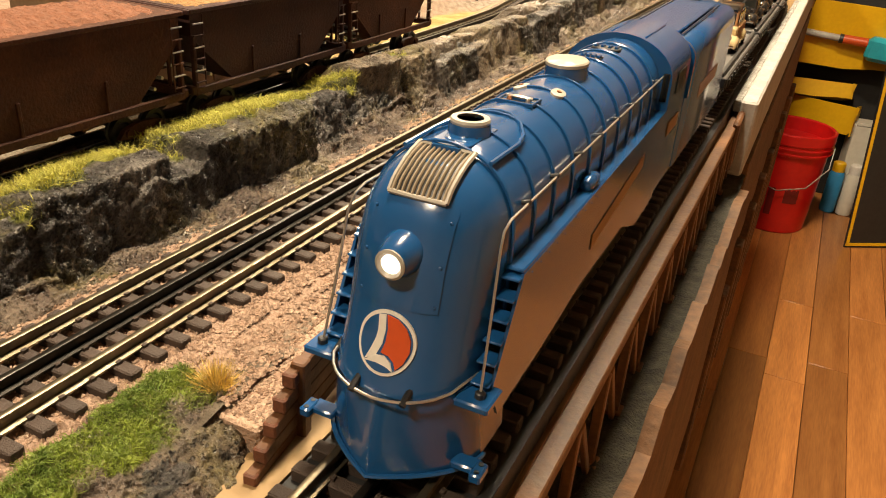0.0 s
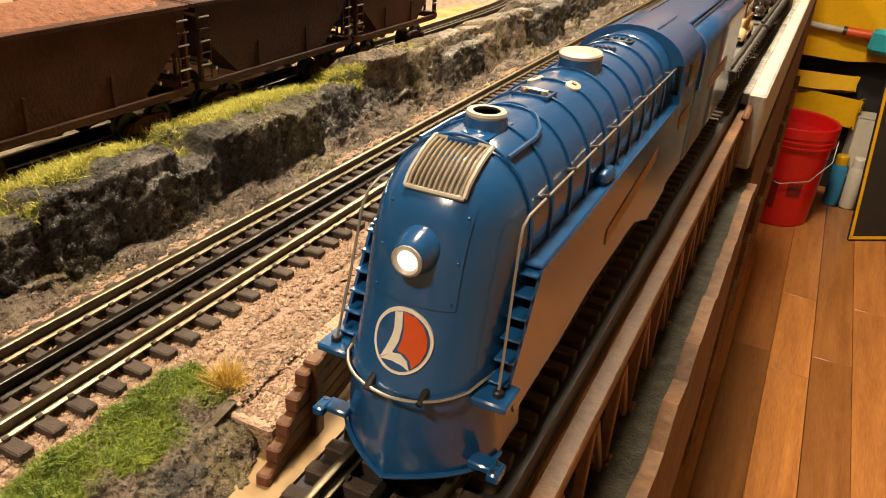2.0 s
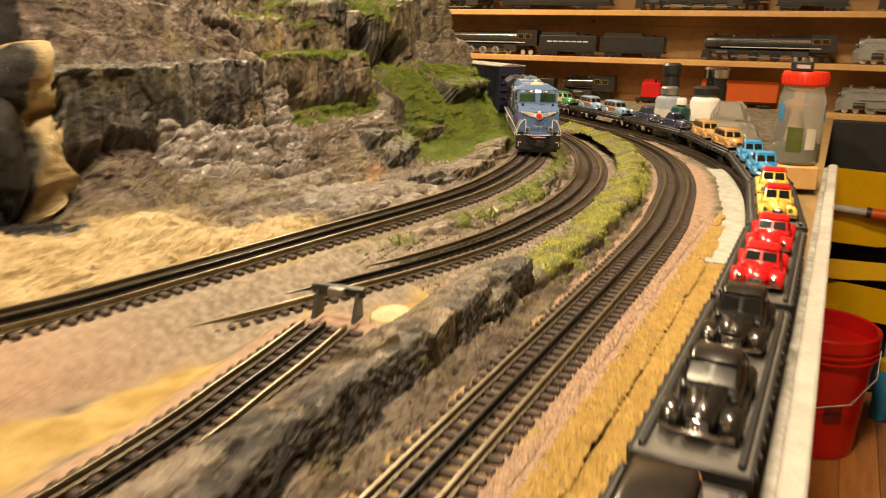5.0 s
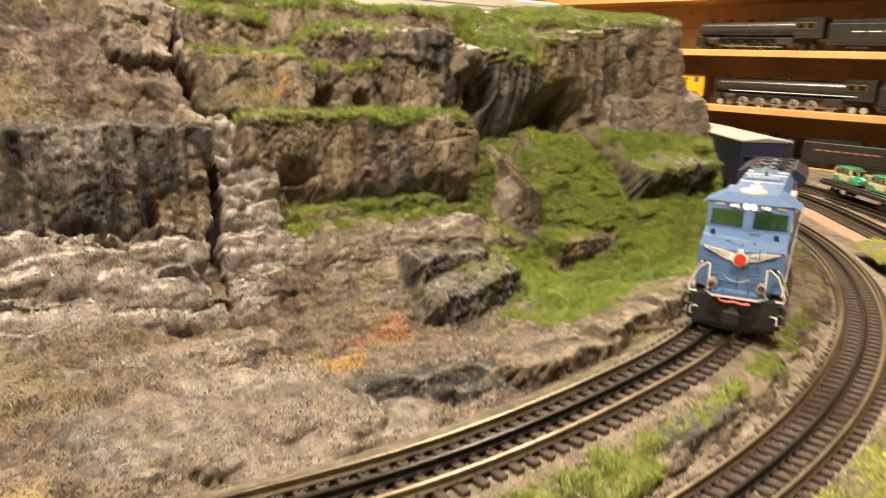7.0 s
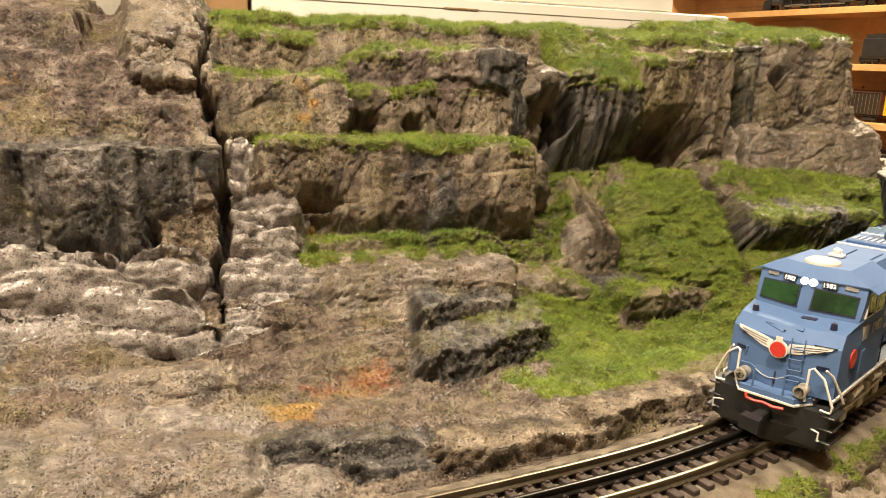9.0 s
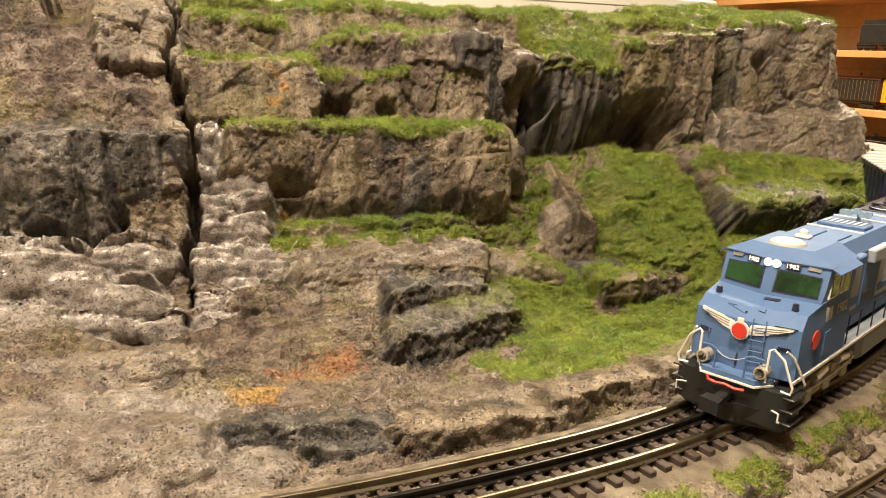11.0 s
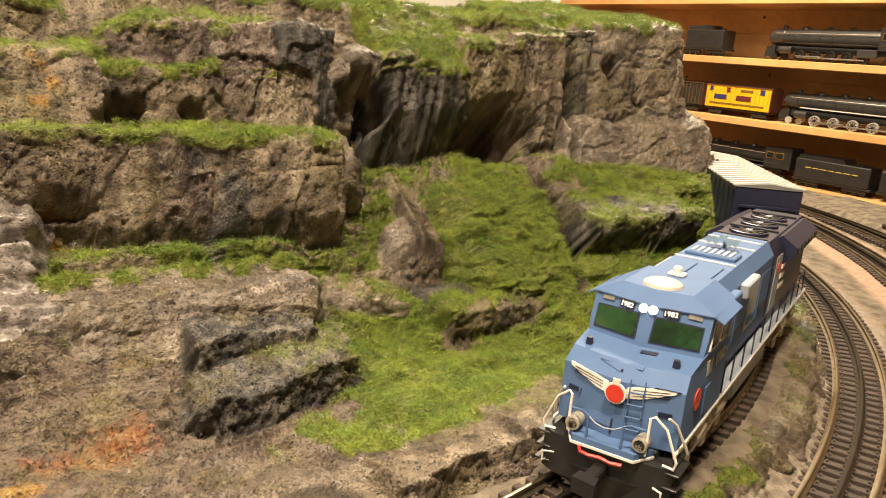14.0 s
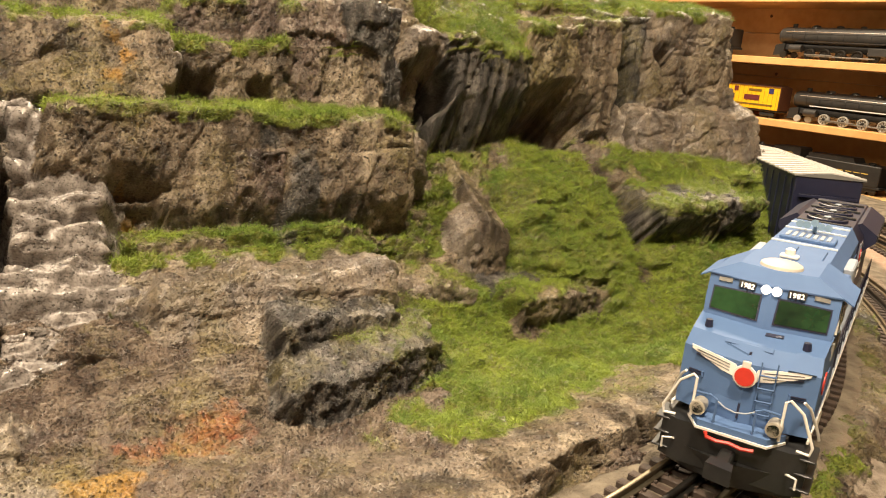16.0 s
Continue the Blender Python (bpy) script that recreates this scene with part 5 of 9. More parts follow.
badge = loco
badge = badge_part("badge_rim", ring_pts(0.0096), WHITEGLOSS, 0.0007)
badge_part("badge_disc", ring_pts(0.0086), LOCO_BLUE, 0.0009)
badge_part("badge_white_stroke", [(-0.0034, 0.0079), (-0.0010, 0.0085), (-0.0004, 0.0040), (-0.0008, -0.0005), (-0.0022, -0.0040), (-0.0058, -0.0062), (-0.0046, -0.0036), (-0.0032, 0.0010), (-0.0028, 0.0045)], WHITEGLOSS, 0.0011)
badge_part("badge_white_foot", [(-0.0056, -0.0064), (-0.0024, -0.0040), (0.0006, -0.0036), (0.0030, -0.0050), (0.0042, -0.0074), (0.0016, -0.0064), (-0.0016, -0.0060)], WHITEGLOSS, 0.0012)
badge_part("badge_orange_field", [(-0.0006, 0.0085), (0.0032, 0.0079), (0.0060, 0.0058), (0.0078, 0.0026), (0.0082, -0.0010), (0.0070, -0.0044), (0.0050, -0.0066), (0.0040, -0.0046), (0.0020, -0.0032), (-0.0006, -0.0028), (0.0002, 0.0004), (0.0003, 0.0044)], ORANGE, 0.0013)
# boiler bands
for y in (0.036, 0.055, 0.075, 0.096, 0.118, 0.140, 0.162, 0.184, 0.206, 0.228):
    mb = MB()
    mb.tube([(0.0242 * math.cos(radians(a)), y, 0.078 + 0.0244 * math.sin(radians(a))) if 0 <= a <= 180 else ((0.0242 if a < 0 else -0.0242), y, 0.078 - (0 - a if a < 0 else a - 180) / 40 * 0.03) for a in range(-40, 221, 10)], 0.0006, 5)
    mb.obj("boiler_band", LOCO_BLUE, loco, angle=60)
# louvred grille on the brow
def brow(x, t, out=0.0):
    z = 0.0905 + t * 0.0108
    zz = min(z, 0.1012)
    y = lerp_tab(NOSE_Y, zz) + (0.006 * (t - 0.9) if t > 0.9 else 0) + 0.18 * x * x / 0.0238
    return (x, y - out * 0.75, zz + out * 0.6 - 1.6 * x * x)


GW = 0.0088
gr = MB()
gr.loft([[brow(x, t, 0.0001) for x in np.linspace(-GW, GW, 9)] for t in np.linspace(0, 0.92, 8)], closed=False)
grille = gr.obj("grille", BLACKPLASTIC, loco, "tan louvred smoke grille", angle=80)
SLAT = mat("tan_brown_slat", (0.36, 0.29, 0.21), 0.4, 0.2)
for i in range(11):
    x = -GW * 0.94 + GW * 1.88 * i / 10
    MB().tube([brow(x, t, 0.0005) for t in np.linspace(0.02, 0.90, 8)], 0.00045, 5).obj("slat", SLAT, grille, "tan slat")
for t in (0.0, 0.92):
    MB().tube([brow(x, t, 0.0005) for x in np.linspace(-GW - 0.0006, GW + 0.0006, 9)], 0.0008, 6).obj("grille_frame", CREAM, grille)
for x in (-GW - 0.0006, GW + 0.0006):
    MB().tube([brow(x, t, 0.0005) for t in np.linspace(0, 0.92, 8)], 0.0008, 6).obj("grille_frame", CREAM, grille)
# stack in its horseshoe well
mb = MB(); mb.tube([(0.0145, 0.036, 0.0985), (0.0148, 0.058, 0.0985), (0.0135, 0.066, 0.0990), (0.0095, 0.0735, 0.1005), (0.004, 0.077, 0.1020), (0, 0.0778, 0.1022), (-0.004, 0.077, 0.1020), (-0.0095, 0.0735, 0.1005), (-0.0135, 0.066, 0.0990), (-0.0148, 0.058, 0.0985), (-0.0145, 0.036, 0.0985)], 0.0008, 6)
mb.obj("stack_well_rim", LOCO_BLUE, loco)
mb = MB(); mb.prism([(-0.0065, 0.040), (-0.0045, 0.034), (0.0045, 0.034), (0.0065, 0.040), (0.0065, 0.060), (-0.0065, 0.060)], "z", 0.096, 0.1015)
stack = mb.obj("stack_base", LOCO_BLUE, loco)
MB().lathe([(0.0072, 0.0), (0.0068, 0.004), (0.0062, 0.0048)], 28, pose(0, 0.052, 0.1000)).obj("stack_pipe", LOCO_BLUE, stack)
MB().lathe([(0.0044, 0.0062), (0.0062, 0.0062), (0.0066, 0.0054), (0.0064, 0.0046), (0.0044, 0.0048)], 28, pose(0, 0.052, 0.1000), caps=False).obj("stack_rim", CREAM, stack, "cream stack rim")
MB().lathe([(0.0046, 0.0050), (0.0001, 0.0050)], 24, pose(0, 0.052, 0.1000)).obj("stack_bore", BLACKPLASTIC, stack)
hatch = MB().box((0, 0.096, 0.1014), (0.013, 0.009, 0.0012), 0.0003).obj("hatch", BLACKPLASTIC, loco, "open dark hatch with metal fittings")
for dx, dy, w, d in ((0, 0.0047, 0.0142, 0.0008), (0, -0.0047, 0.0142, 0.0008), (0.0067, 0, 0.0008, 0.0094), (-0.0067, 0, 0.0008, 0.0094)):
    MB().box((dx, 0.096 + dy, 0.1020), (w, d, 0.0016), 0.0002).obj("hatch_lip", LOCO_BLUE, hatch)
for x, y, r in ((-0.003, 0.094, 0.0011), (0.001, 0.097, 0.0013), (0.004, 0.0945, 0.0009), (-0.001, 0.0985, 0.0009)):
    MB().lathe([(r, 0), (r, 0.0010), (r * 0.5, 0.0018)], 10, pose(x, y, 0.1018)).obj("fitting", COPPER if x < 0 else NICKEL, hatch)
MB().tube([(-0.005, 0.0965, 0.1030), (0, 0.0955, 0.1036), (0.005, 0.0968, 0.1030)], 0.0006, 6).obj("pipe", NICKEL, hatch)
for s in (-1, 1):
    lid = MB().lathe([(0.0042, 0), (0.0040, 0.0009), (0.0012, 0.0012)], 20, pose(s * 0.0075, 0.119, 0.1006, 0, s * 17) @ Matrix.Diagonal((0.72, 1.2, 1, 1))).obj("sand_lid", CREAM, loco, "cream oval lid")
    MB().lathe([(0.0012, 0.0009), (0.0009, 0.0017)], 8, pose(s * 0.0075, 0.119, 0.1006, 0, s * 17)).obj("knob", COPPER, lid)
dome = MB().lathe([(0.0112, -0.004), (0.0104, 0.003), (0.0103, 0.0046)], 36, pose(0, 0.152, 0.1012) @ Matrix.Diagonal((0.85, 1.12, 1, 1))).obj("steam_dome", LOCO_BLUE, loco)
MB().lathe([(0.0106, 0.0044), (0.0106, 0.0056), (0.0098, 0.0062), (0.0001, 0.0066)], 36, pose(0, 0.152, 0.1012) @ Matrix.Diagonal((0.85, 1.12, 1, 1))).obj("dome_cap", CREAM, dome, "cream dome cap")
for y, w in ((0.190, 0.010), (0.217, 0.014)):
    base = MB().box((0, y, 0.1018), (w, 0.007, 0.001), 0.0003).obj("vent", BLACKPLASTIC, loco, "dark roof vent")
    for i in range(4):
        MB().cyl((-w / 2 + w * (i + 0.5) / 4, y - 0.0022, 0.1026), (-w / 2 + w * (i + 0.5) / 4, y + 0.0022, 0.1026), 0.0009, n=8).obj("relief_valve", LOCO_BLUE, base)
# running boards, skirts, steps, decks, rails on both sides
for s in (-1, 1):
    mb = MB()
    prof = [(0.016, 0.034), (0.034, 0.0665), (0.256, 0.0685), (0.256, 0.016), (0.215, 0.014), (0.180, 0.0265), (0.11, 0.027), (0.066, 0.022), (0.024, 0.020)]
    mb.loft([[(s * 0.0300, y, z) for y, z in prof], [(s * 0.0290, y, z) for y, z in prof]])
    skirt = mb.obj("side_skirt", LOCO_BLUE, loco, "blue side skirt with gold lettering", angle=30)
    mb = MB(); mb.loft([[(s * 0.0301, y, z) for y, z in ((0.118, 0.040), (0.205, 0.050), (0.205, 0.057), (0.118, 0.047))], [(s * 0.0304, y, z) for y, z in ((0.118, 0.040), (0.205, 0.050), (0.205, 0.057), (0.118, 0.047))]])
    mb.obj("lettering", GOLD, skirt, "worn gold lettering strip")
    MB().box((s * 0.0267, 0.145, 0.0672), (0.0060, 0.222, 0.0014), 0.0004).obj("running_board", LOCO_BLUE, loco)
    for i in range(26):
        MB().lathe([(0.0004, 0), (0.0003, 0.0003)], 6, pose(s * 0.0304, 0.04 + i * 0.0083, 0.0650, 0, s * 90)).obj("rivet", LOCO_BLUE, skirt)
    for i in range(6):
        MB().box((s * 0.0265, 0.0175 + i * 0.0034, 0.0362 + i * 0.0058), (0.0062, 0.0075, 0.0010), 0.0003).obj("step", LOCO_BLUE, loco)
    MB().box((s * 0.0270, 0.0125, 0.0330), (0.0115, 0.0125, 0.0028), 0.0006).obj("front_deck", LOCO_BLUE, loco)
    rail_pts = [(s * 0.0282, 0.011, 0.0345), (s * 0.0268, 0.017, 0.058), (s * 0.0258, 0.0215, 0.0790), (s * 0.0252, 0.0245, 0.0835), (s * 0.0250, 0.030, 0.0852), (s * 0.0248, 0.25, 0.0860)]
    MB().tube(rail_pts, 0.00044, 6).obj("handrail", NICKEL, loco, "thin bright wire handrail")
    MB().lathe([(0.0017, 0), (0.0017, 0.002), (0.0012, 0.0024)], 10, pose(s * 0.0282, 0.011, 0.0340)).obj("rail_socket", BLACKPLASTIC, loco)
    for i in range(8):
        y = 0.045 + i * 0.0275
        MB().cyl((s * 0.0228, y, 0.0850), (s * 0.0256, y, 0.0858), 0.0009, n=8).obj("stanchion", BLACKPLASTIC, loco)
    air = MB().lathe([(0.0001, -0.0075), (0.0022, -0.0066), (0.0030, -0.004), (0.0030, 0.004), (0.0022, 0.0066), (0.0001, 0.0075)], 14, pose(s * 0.0262, 0.116, 0.0700, 90)).obj("air_tank", LOCO_BLUE, loco, "small blue tank")
mb = MB(); pts = [(x, nose_y(x, 0.0365, 0.0035), 0.0365 - 0.6 * (0.026 - abs(x)) * 0.16) for x in np.linspace(-0.0237, 0.0237, 17)]
mb.tube(pts, 0.0005, 6); mb.obj("front_grab_rail", NICKEL, loco, "curved bright wire rail round the prow")
for x in (-0.0215, -0.007, 0.010):
    y = nose_y(x, 0.0365)
    MB().tube([(x, y + 0.002, 0.0368), (x, y - 0.0022, 0.0352), (x, y - 0.0042, 0.0340)], 0.0012, 8).obj("rail_knob", BLACKPLASTIC, loco, "black rail knob")
# cab
mb = MB()
def cab_ring(y, g=0.0, low=0.016):
    hw, top = 0.0285 + g, 0.1035 + g
    arcp = [(hw * math.cos(radians(a)) if True else 0, 0.083 + (top - 0.083) * math.sin(radians(a))) for a in range(0, 181, 12)]
    return [(hw, y, low)] + [(x, y, z) for x, z in arcp] + [(-hw, y, low)]


mb.loft([cab_ring(0.252), cab_ring(0.312)])
cab = mb.obj("cab", LOCO_BLUE, loco, "blue enclosed cab with rounded roof", angle=40)
MB().loft([cab_ring(0.2485, 0.0012, 0.06), cab_ring(0.2525, 0.0012, 0.06)]).obj("cab_flange", LOCO_BLUE, cab, angle=40)
for e in (-1, 1):
    MB().box((e * 0.0266, 0.2483, 0.0800), (0.0036, 0.0008, 0.0150), 0.0002).obj("front_window", GLASSDARK, cab, "dark cab front window")
for x in (-0.010, 0.010):
    MB().box((x, 0.284, 0.1022), (0.0012, 0.05, 0.0012), 0.0004, pose(0, 0, 0)).obj("roof_rib", LOCO_BLUE, cab)
for s in (-1, 1):
    w = MB().box((s * 0.0288, 0.285, 0.078), (0.0008, 0.024, 0.012), 0.0002).obj("cab_window", GLASSDARK, cab, "dark cab side window")
    MB().box((s * 0.0288, 0.285, 0.052), (0.0006, 0.030, 0.008), 0.0001).obj("number_panel", GOLD, cab, "worn gold panel bar")
# running gear
for s in (-1, 1):
    for y, r in ((0.045, 0.0085), (0.066, 0.0085), (0.105, 0.0175), (0.145, 0.0175), (0.185, 0.0175), (0.235, 0.011), (0.262, 0.011)):
        w = MB().lathe([(0.002, -0.0025), (r * 0.8, -0.0025), (r * 0.82, -0.0012), (r + 0.001, -0.0012), (r + 0.001, -0.0004), (r, 0), (r * 0.99, 0.0022), (r * 0.82, 0.0022), (r * 0.8, 0.0012), (0.002, 0.0016)], 24, pose(s * 0.0172, y, r, 0, s * 90)).obj("wheel", WHEEL, loco, "dark steel wheel")
    MB().box((s * 0.022, 0.145, 0.0175), (0.0015, 0.092, 0.003), 0.0006).obj("side_rod", GREYMETAL, loco)
MB().box((0, 0.15, 0.030), (0.026, 0.21, 0.012), 0.002).obj("frame", BLACKPLASTIC, loco)

# ---- the tender ----
tender = thing("tender", "glossy blue tender with rounded roof and gold lettering strip", "tender", pose(LOCO_X, LOCO_Y + 0.322, LOCO_Z))
def tender_ring(y, g=0.0, low=0.014, hw=0.0285):
    pts = [(hw + g, low), (hw + g, 0.082)] + [(hw + g - 0.011 + 0.011 * math.cos(radians(a)), 0.082 + (0.0105 + g) * math.sin(radians(a))) for a in (20, 40, 60, 80)] + [(0.008, 0.0945 + g)]
    return [(x, y, z) for x, z in pts] + [(-x, y, z) for x, z in pts[::-1]]


mb = MB(); mb.loft([tender_ring(0.0, -0.001), tender_ring(0.0015), tender_ring(0.192), tender_ring(0.1935, -0.001)])
body = mb.obj("tender_body", LOCO_BLUE, tender, angle=40)
MB().loft([tender_ring(-0.004, 0.0012, 0.06), tender_ring(0.0005, 0.0012, 0.06)]).obj("tender_flange", LOCO_BLUE, body, angle=40)
MB().box((0, 0.088, 0.0950), (0.030, 0.150, 0.0018), 0.0006).obj("roof_panel", LOCO_BLUE, body)
MB().box((-0.006, 0.182, 0.0948), (0.012, 0.016, 0.002), 0.0008).obj("water_hatch", BLACKPLASTIC, body, "dark water hatch opening")
for x in (-0.017, 0.017):
    MB().box((x, 0.088, 0.0944), (0.0008, 0.155, 0.0012), 0.0002).obj("roof_seam", NAVY, body)
for s in (-1, 1):
    MB().box((s * 0.0287, 0.095, 0.052), (0.0004, 0.080, 0.010), 0.0001).obj("lettering", GOLD, body, "worn gold lettering strip")
    for t0 in (0.028, 0.150):
        tr = MB().box((s * 0.0215, t0 + 0.008, 0.0105), (0.003, 0.050, 0.008), 0.001).obj("truck_frame", BLACKPLASTIC, tender)
        for dy in (-0.014, 0.008, 0.030):
            MB().lathe([(0.002, -0.002), (0.0085, -0.002), (0.0095, -0.001), (0.0085, 0.002), (0.002, 0.0014)], 18, pose(s * 0.0172, t0 + dy, 0.0085, 0, s * 90)).obj("wheel", WHEEL, tr)

# ---- ore cars on the siding ----
def truck_parts(parent, y, gauge=0.0172, r=0.0082, material=None, z=0.0):
    material = material or BLACKPLASTIC
    for s in (-1, 1):
        mb = MB()
        mb.prism([(y - 0.018, 0.006), (y - 0.014, 0.0105), (y - 0.006, 0.0125), (y + 0.006, 0.0125), (y + 0.014, 0.0105), (y + 0.018, 0.006), (y + 0.008, 0.0045), (y - 0.008, 0.0045)], "x", s * 0.0205, s * 0.0235)
        for dy in (-0.0115, 0.0115):
            mb.cyl((s * 0.0235, y + dy, r), (s * 0.0250, y + dy, r), 0.0026, n=10)
        for dy in (-0.003, 0, 0.003):
            mb.cyl((s * 0.0225, y + dy, 0.005), (s * 0.0225, y + dy, 0.011), 0.0012, n=6)
        fr = mb.obj("truck_side", material, parent)
        for dy in (-0.0115, 0.0115):
            MB().lathe([(0.002, -0.002), (r + 0.001, -0.002), (r + 0.001, -0.001), (r, -0.0006), (r * 0.98, 0.0022), (r * 0.7, 0.0022), (r * 0.6, 0.001), (0.002, 0.0016)], 18, pose(s * gauge, y + dy, r, 0, s * 90)).obj("wheel", WHEEL, fr)


def ore_car(y0, length, paint, load, label, seed):
    """A hopper car: sloped-end body with ribs, sills, ladders, trucks and a heaped load."""
    car = thing("ore_car", label, "ore car", pose(-0.126, y0, Z_H), group="ore cars on the siding")
    L, hw, zb, zt = length, 0.0285, 0.0165, 0.0690
    mb = MB()
    side = [(0.034, 0.024), (0.006, 0.048), (0.0, 0.054), (0.0, zt), (L, zt), (L, 0.054), (L - 0.006, 0.048), (L - 0.034, 0.024), (L * 0.70, zb + 0.004), (L * 0.55, zb + 0.002), (L * 0.5, 0.026), (L * 0.45, zb + 0.002), (L * 0.30, zb + 0.004)]
    mb.prism(side, "x", -hw, hw)
    body = mb.obj("hopper_body", paint, car, angle=30)
    for s in (-1, 1):
        MB().box((s * (hw + 0.0008), L / 2, zt - 0.0012), (0.0022, L + 0.002, 0.0028), 0.0005).obj("top_rim", paint, body)
        MB().box((s * (hw + 0.0006), L / 2, 0.0225), (0.0022, L, 0.0045), 0.0005).obj("side_sill", paint, body)
        for yy in (0.0012, L - 0.0012):
            MB().box((s * hw, yy, 0.0385), (0.0030, 0.0024, 0.032), 0.0004).obj("corner_post", paint, body)
        for yy in (L * 0.34, L * 0.66):
            MB().box((s * (hw + 0.0004), yy, 0.032), (0.0012, 0.0020, 0.018), 0.0004).obj("rib", paint, body)
        for yy, zz in ((0.012, 0.034), (0.018, 0.029), (L - 0.012, 0.034), (L - 0.018, 0.029)):
            MB().cyl((s * 0.006, yy, zz), (s * (hw - 0.003), yy, zz), 0.0011, n=6).obj("brake_rod", NICKEL, body)
        for e in (0.004, L - 0.004):
            lad = MB().box((s * (hw + 0.0018), e - 0.004 if e > L / 2 else e + 0.004, 0.046), (0.0006, 0.0006, 0.040)).obj("ladder", paint, body)
            for q in range(6):
                MB().cyl((s * (hw + 0.0022), e - 0.004, 0.028 + q * 0.0066), (s * (hw + 0.0022), e + 0.004, 0.028 + q * 0.0066), 0.0005, n=5).obj("rung", NICKEL if q % 2 else paint, lad)
    for e in (-0.001, L + 0.001):
        MB().box((0, e, 0.0235), (2 * hw + 0.003, 0.004, 0.005), 0.0006).obj("end_sill", paint, body)
        MB().box((0, e + (-0.001 if e < 0 else 0.001), zt - 0.0014), (2 * hw + 0.003, 0.0024, 0.0028), 0.0005).obj("end_rim", paint, body)
        for x in (-0.018, 0.018):
            MB().box((x, e, 0.046), (0.0018, 0.0018, 0.042), 0.0003).obj("end_post", paint, body)
        MB().box((0, e + (-0.006 if e < 0 else 0.006), 0.0150), (0.005, 0.010, 0.005), 0.001).obj("coupler", BLACKPLASTIC, car, "black knuckle coupler")
        MB().lathe([(0.0012, -0.0004), (0.0034, -0.0004), (0.0034, 0.0004), (0.0012, 0.0004)], 14, pose(0.012, e + (-0.002 if e < 0 else 0.002), 0.054, 90)).obj("brake_wheel", paint, body)
    # heaped load
    nx, ny = 34, 92
    vs = [(-hw + 0.001 + (2 * hw - 0.002) * i / nx, 0.0012 + (L - 0.0024) * j / ny,
           zt - 0.0012 + 0.0055 * (1 - abs(2 * i / nx - 1) ** 2.2) * (1 - abs(2 * j / ny - 1) ** 4) + 0.0016 * noise.noise(Vector((i * 0.42, j * 0.42, seed))) + 0.0012 * noise.noise(Vector((i * 1.3, j * 1.3, seed)))) for j in range(ny + 1) for i in range(nx + 1)]
    mb = MB(); mb.add(vs, [(j * (nx + 1) + i, j * (nx + 1) + i + 1, (j + 1) * (nx + 1) + i + 1, (j + 1) * (nx + 1) + i) for j in range(ny) for i in range(nx)])
    mb.obj("ore_load", load, car, "heaped granular load", angle=180)
    for yy in (0.026, L - 0.026):
        truck_parts(car, yy, material=paint)
    return car


ore_car(0.205, 0.157, OREBROWN, ORELOAD, "rust-brown weathered ore car heaped with reddish ore", 1)
ore_car(0.371, 0.157, OREDARK, SANDLOAD, "dark maroon weathered hopper car heaped with tan grain", 2)
ore_car(0.537, 0.133, OREBROWN, ORELOAD, "rust-brown ore car with flat orange ore load", 3)
ore_car(0.040, 0.157, OREBROWN, ORELOAD, "rust-brown weathered ore car heaped with reddish ore", 4)

# ---- roadbed, retaining wall, trestle and fascia along the aisle ----
def strip(name, line, d0, d1, z0, z1, material, label, category, s0=0.0, s1=9.0):
    x, y, a = along(line, 0.03)
    sel = [(px, py, h) for k, (px, py, h) in enumerate(zip(x, y, a)) if s0 <= k * 0.03 <= s1]
    rings = [[(px + d * math.sin(h), py - d * math.cos(h), z) for d, z in ((d0, z0), (d1, z0), (d1, z1), (d0, z1))] for px, py, h in sel]
    ob = MB().loft(rings).obj(name, material, angle=30)
    return tagged(ob, label, category, kind="structure")


strip("roadbed", LINE_B, -0.030, 0.0335, -0.0352, -0.0225, BLACKPLASTIC, "black painted roadbed under the aisle track", "roadbed")
CORK = mat("dark_cork_roadbed", (0.030, 0.024, 0.019), 0.8, 0, (0.016, 0.013, 0.010), 120, 0.5, 500)
strip("roadbed", LINE_D, -0.033, 0.035, Z_D - 0.019, Z_D - 0.0100, CORK, "dark roadbed under the cliff track", "roadbed", 0.75)
strip("plywood_strip", LINE_B, -0.060, -0.0305, -0.0352, -0.0215, PLY, "pale bare plywood strip beside the roadbed", "strip", 0.0, 1.0)
SCRUB = mat("tan_scrub_fibre", (0.42, 0.28, 0.08), 0.85, 0, (0.30, 0.18, 0.05), 90, 0.8, 500)
strip("scrub_slope", LINE_B, -0.060, -0.0305, -0.0352, -0.0160, SCRUB, "tan scrub slope beside the flat cars", "slope", 1.02, 2.2)
PLASTER = mat("pale_plaster_patch", (0.40, 0.41, 0.37), 0.7, 0, (0.26, 0.25, 0.22), 60, 0.8, 200)
strip("plaster_patch", LINE_B, -0.064, -0.0305, -0.0352, -0.0135, PLASTER, "white unfinished plaster beside the track", "plaster", 1.95, 2.6)

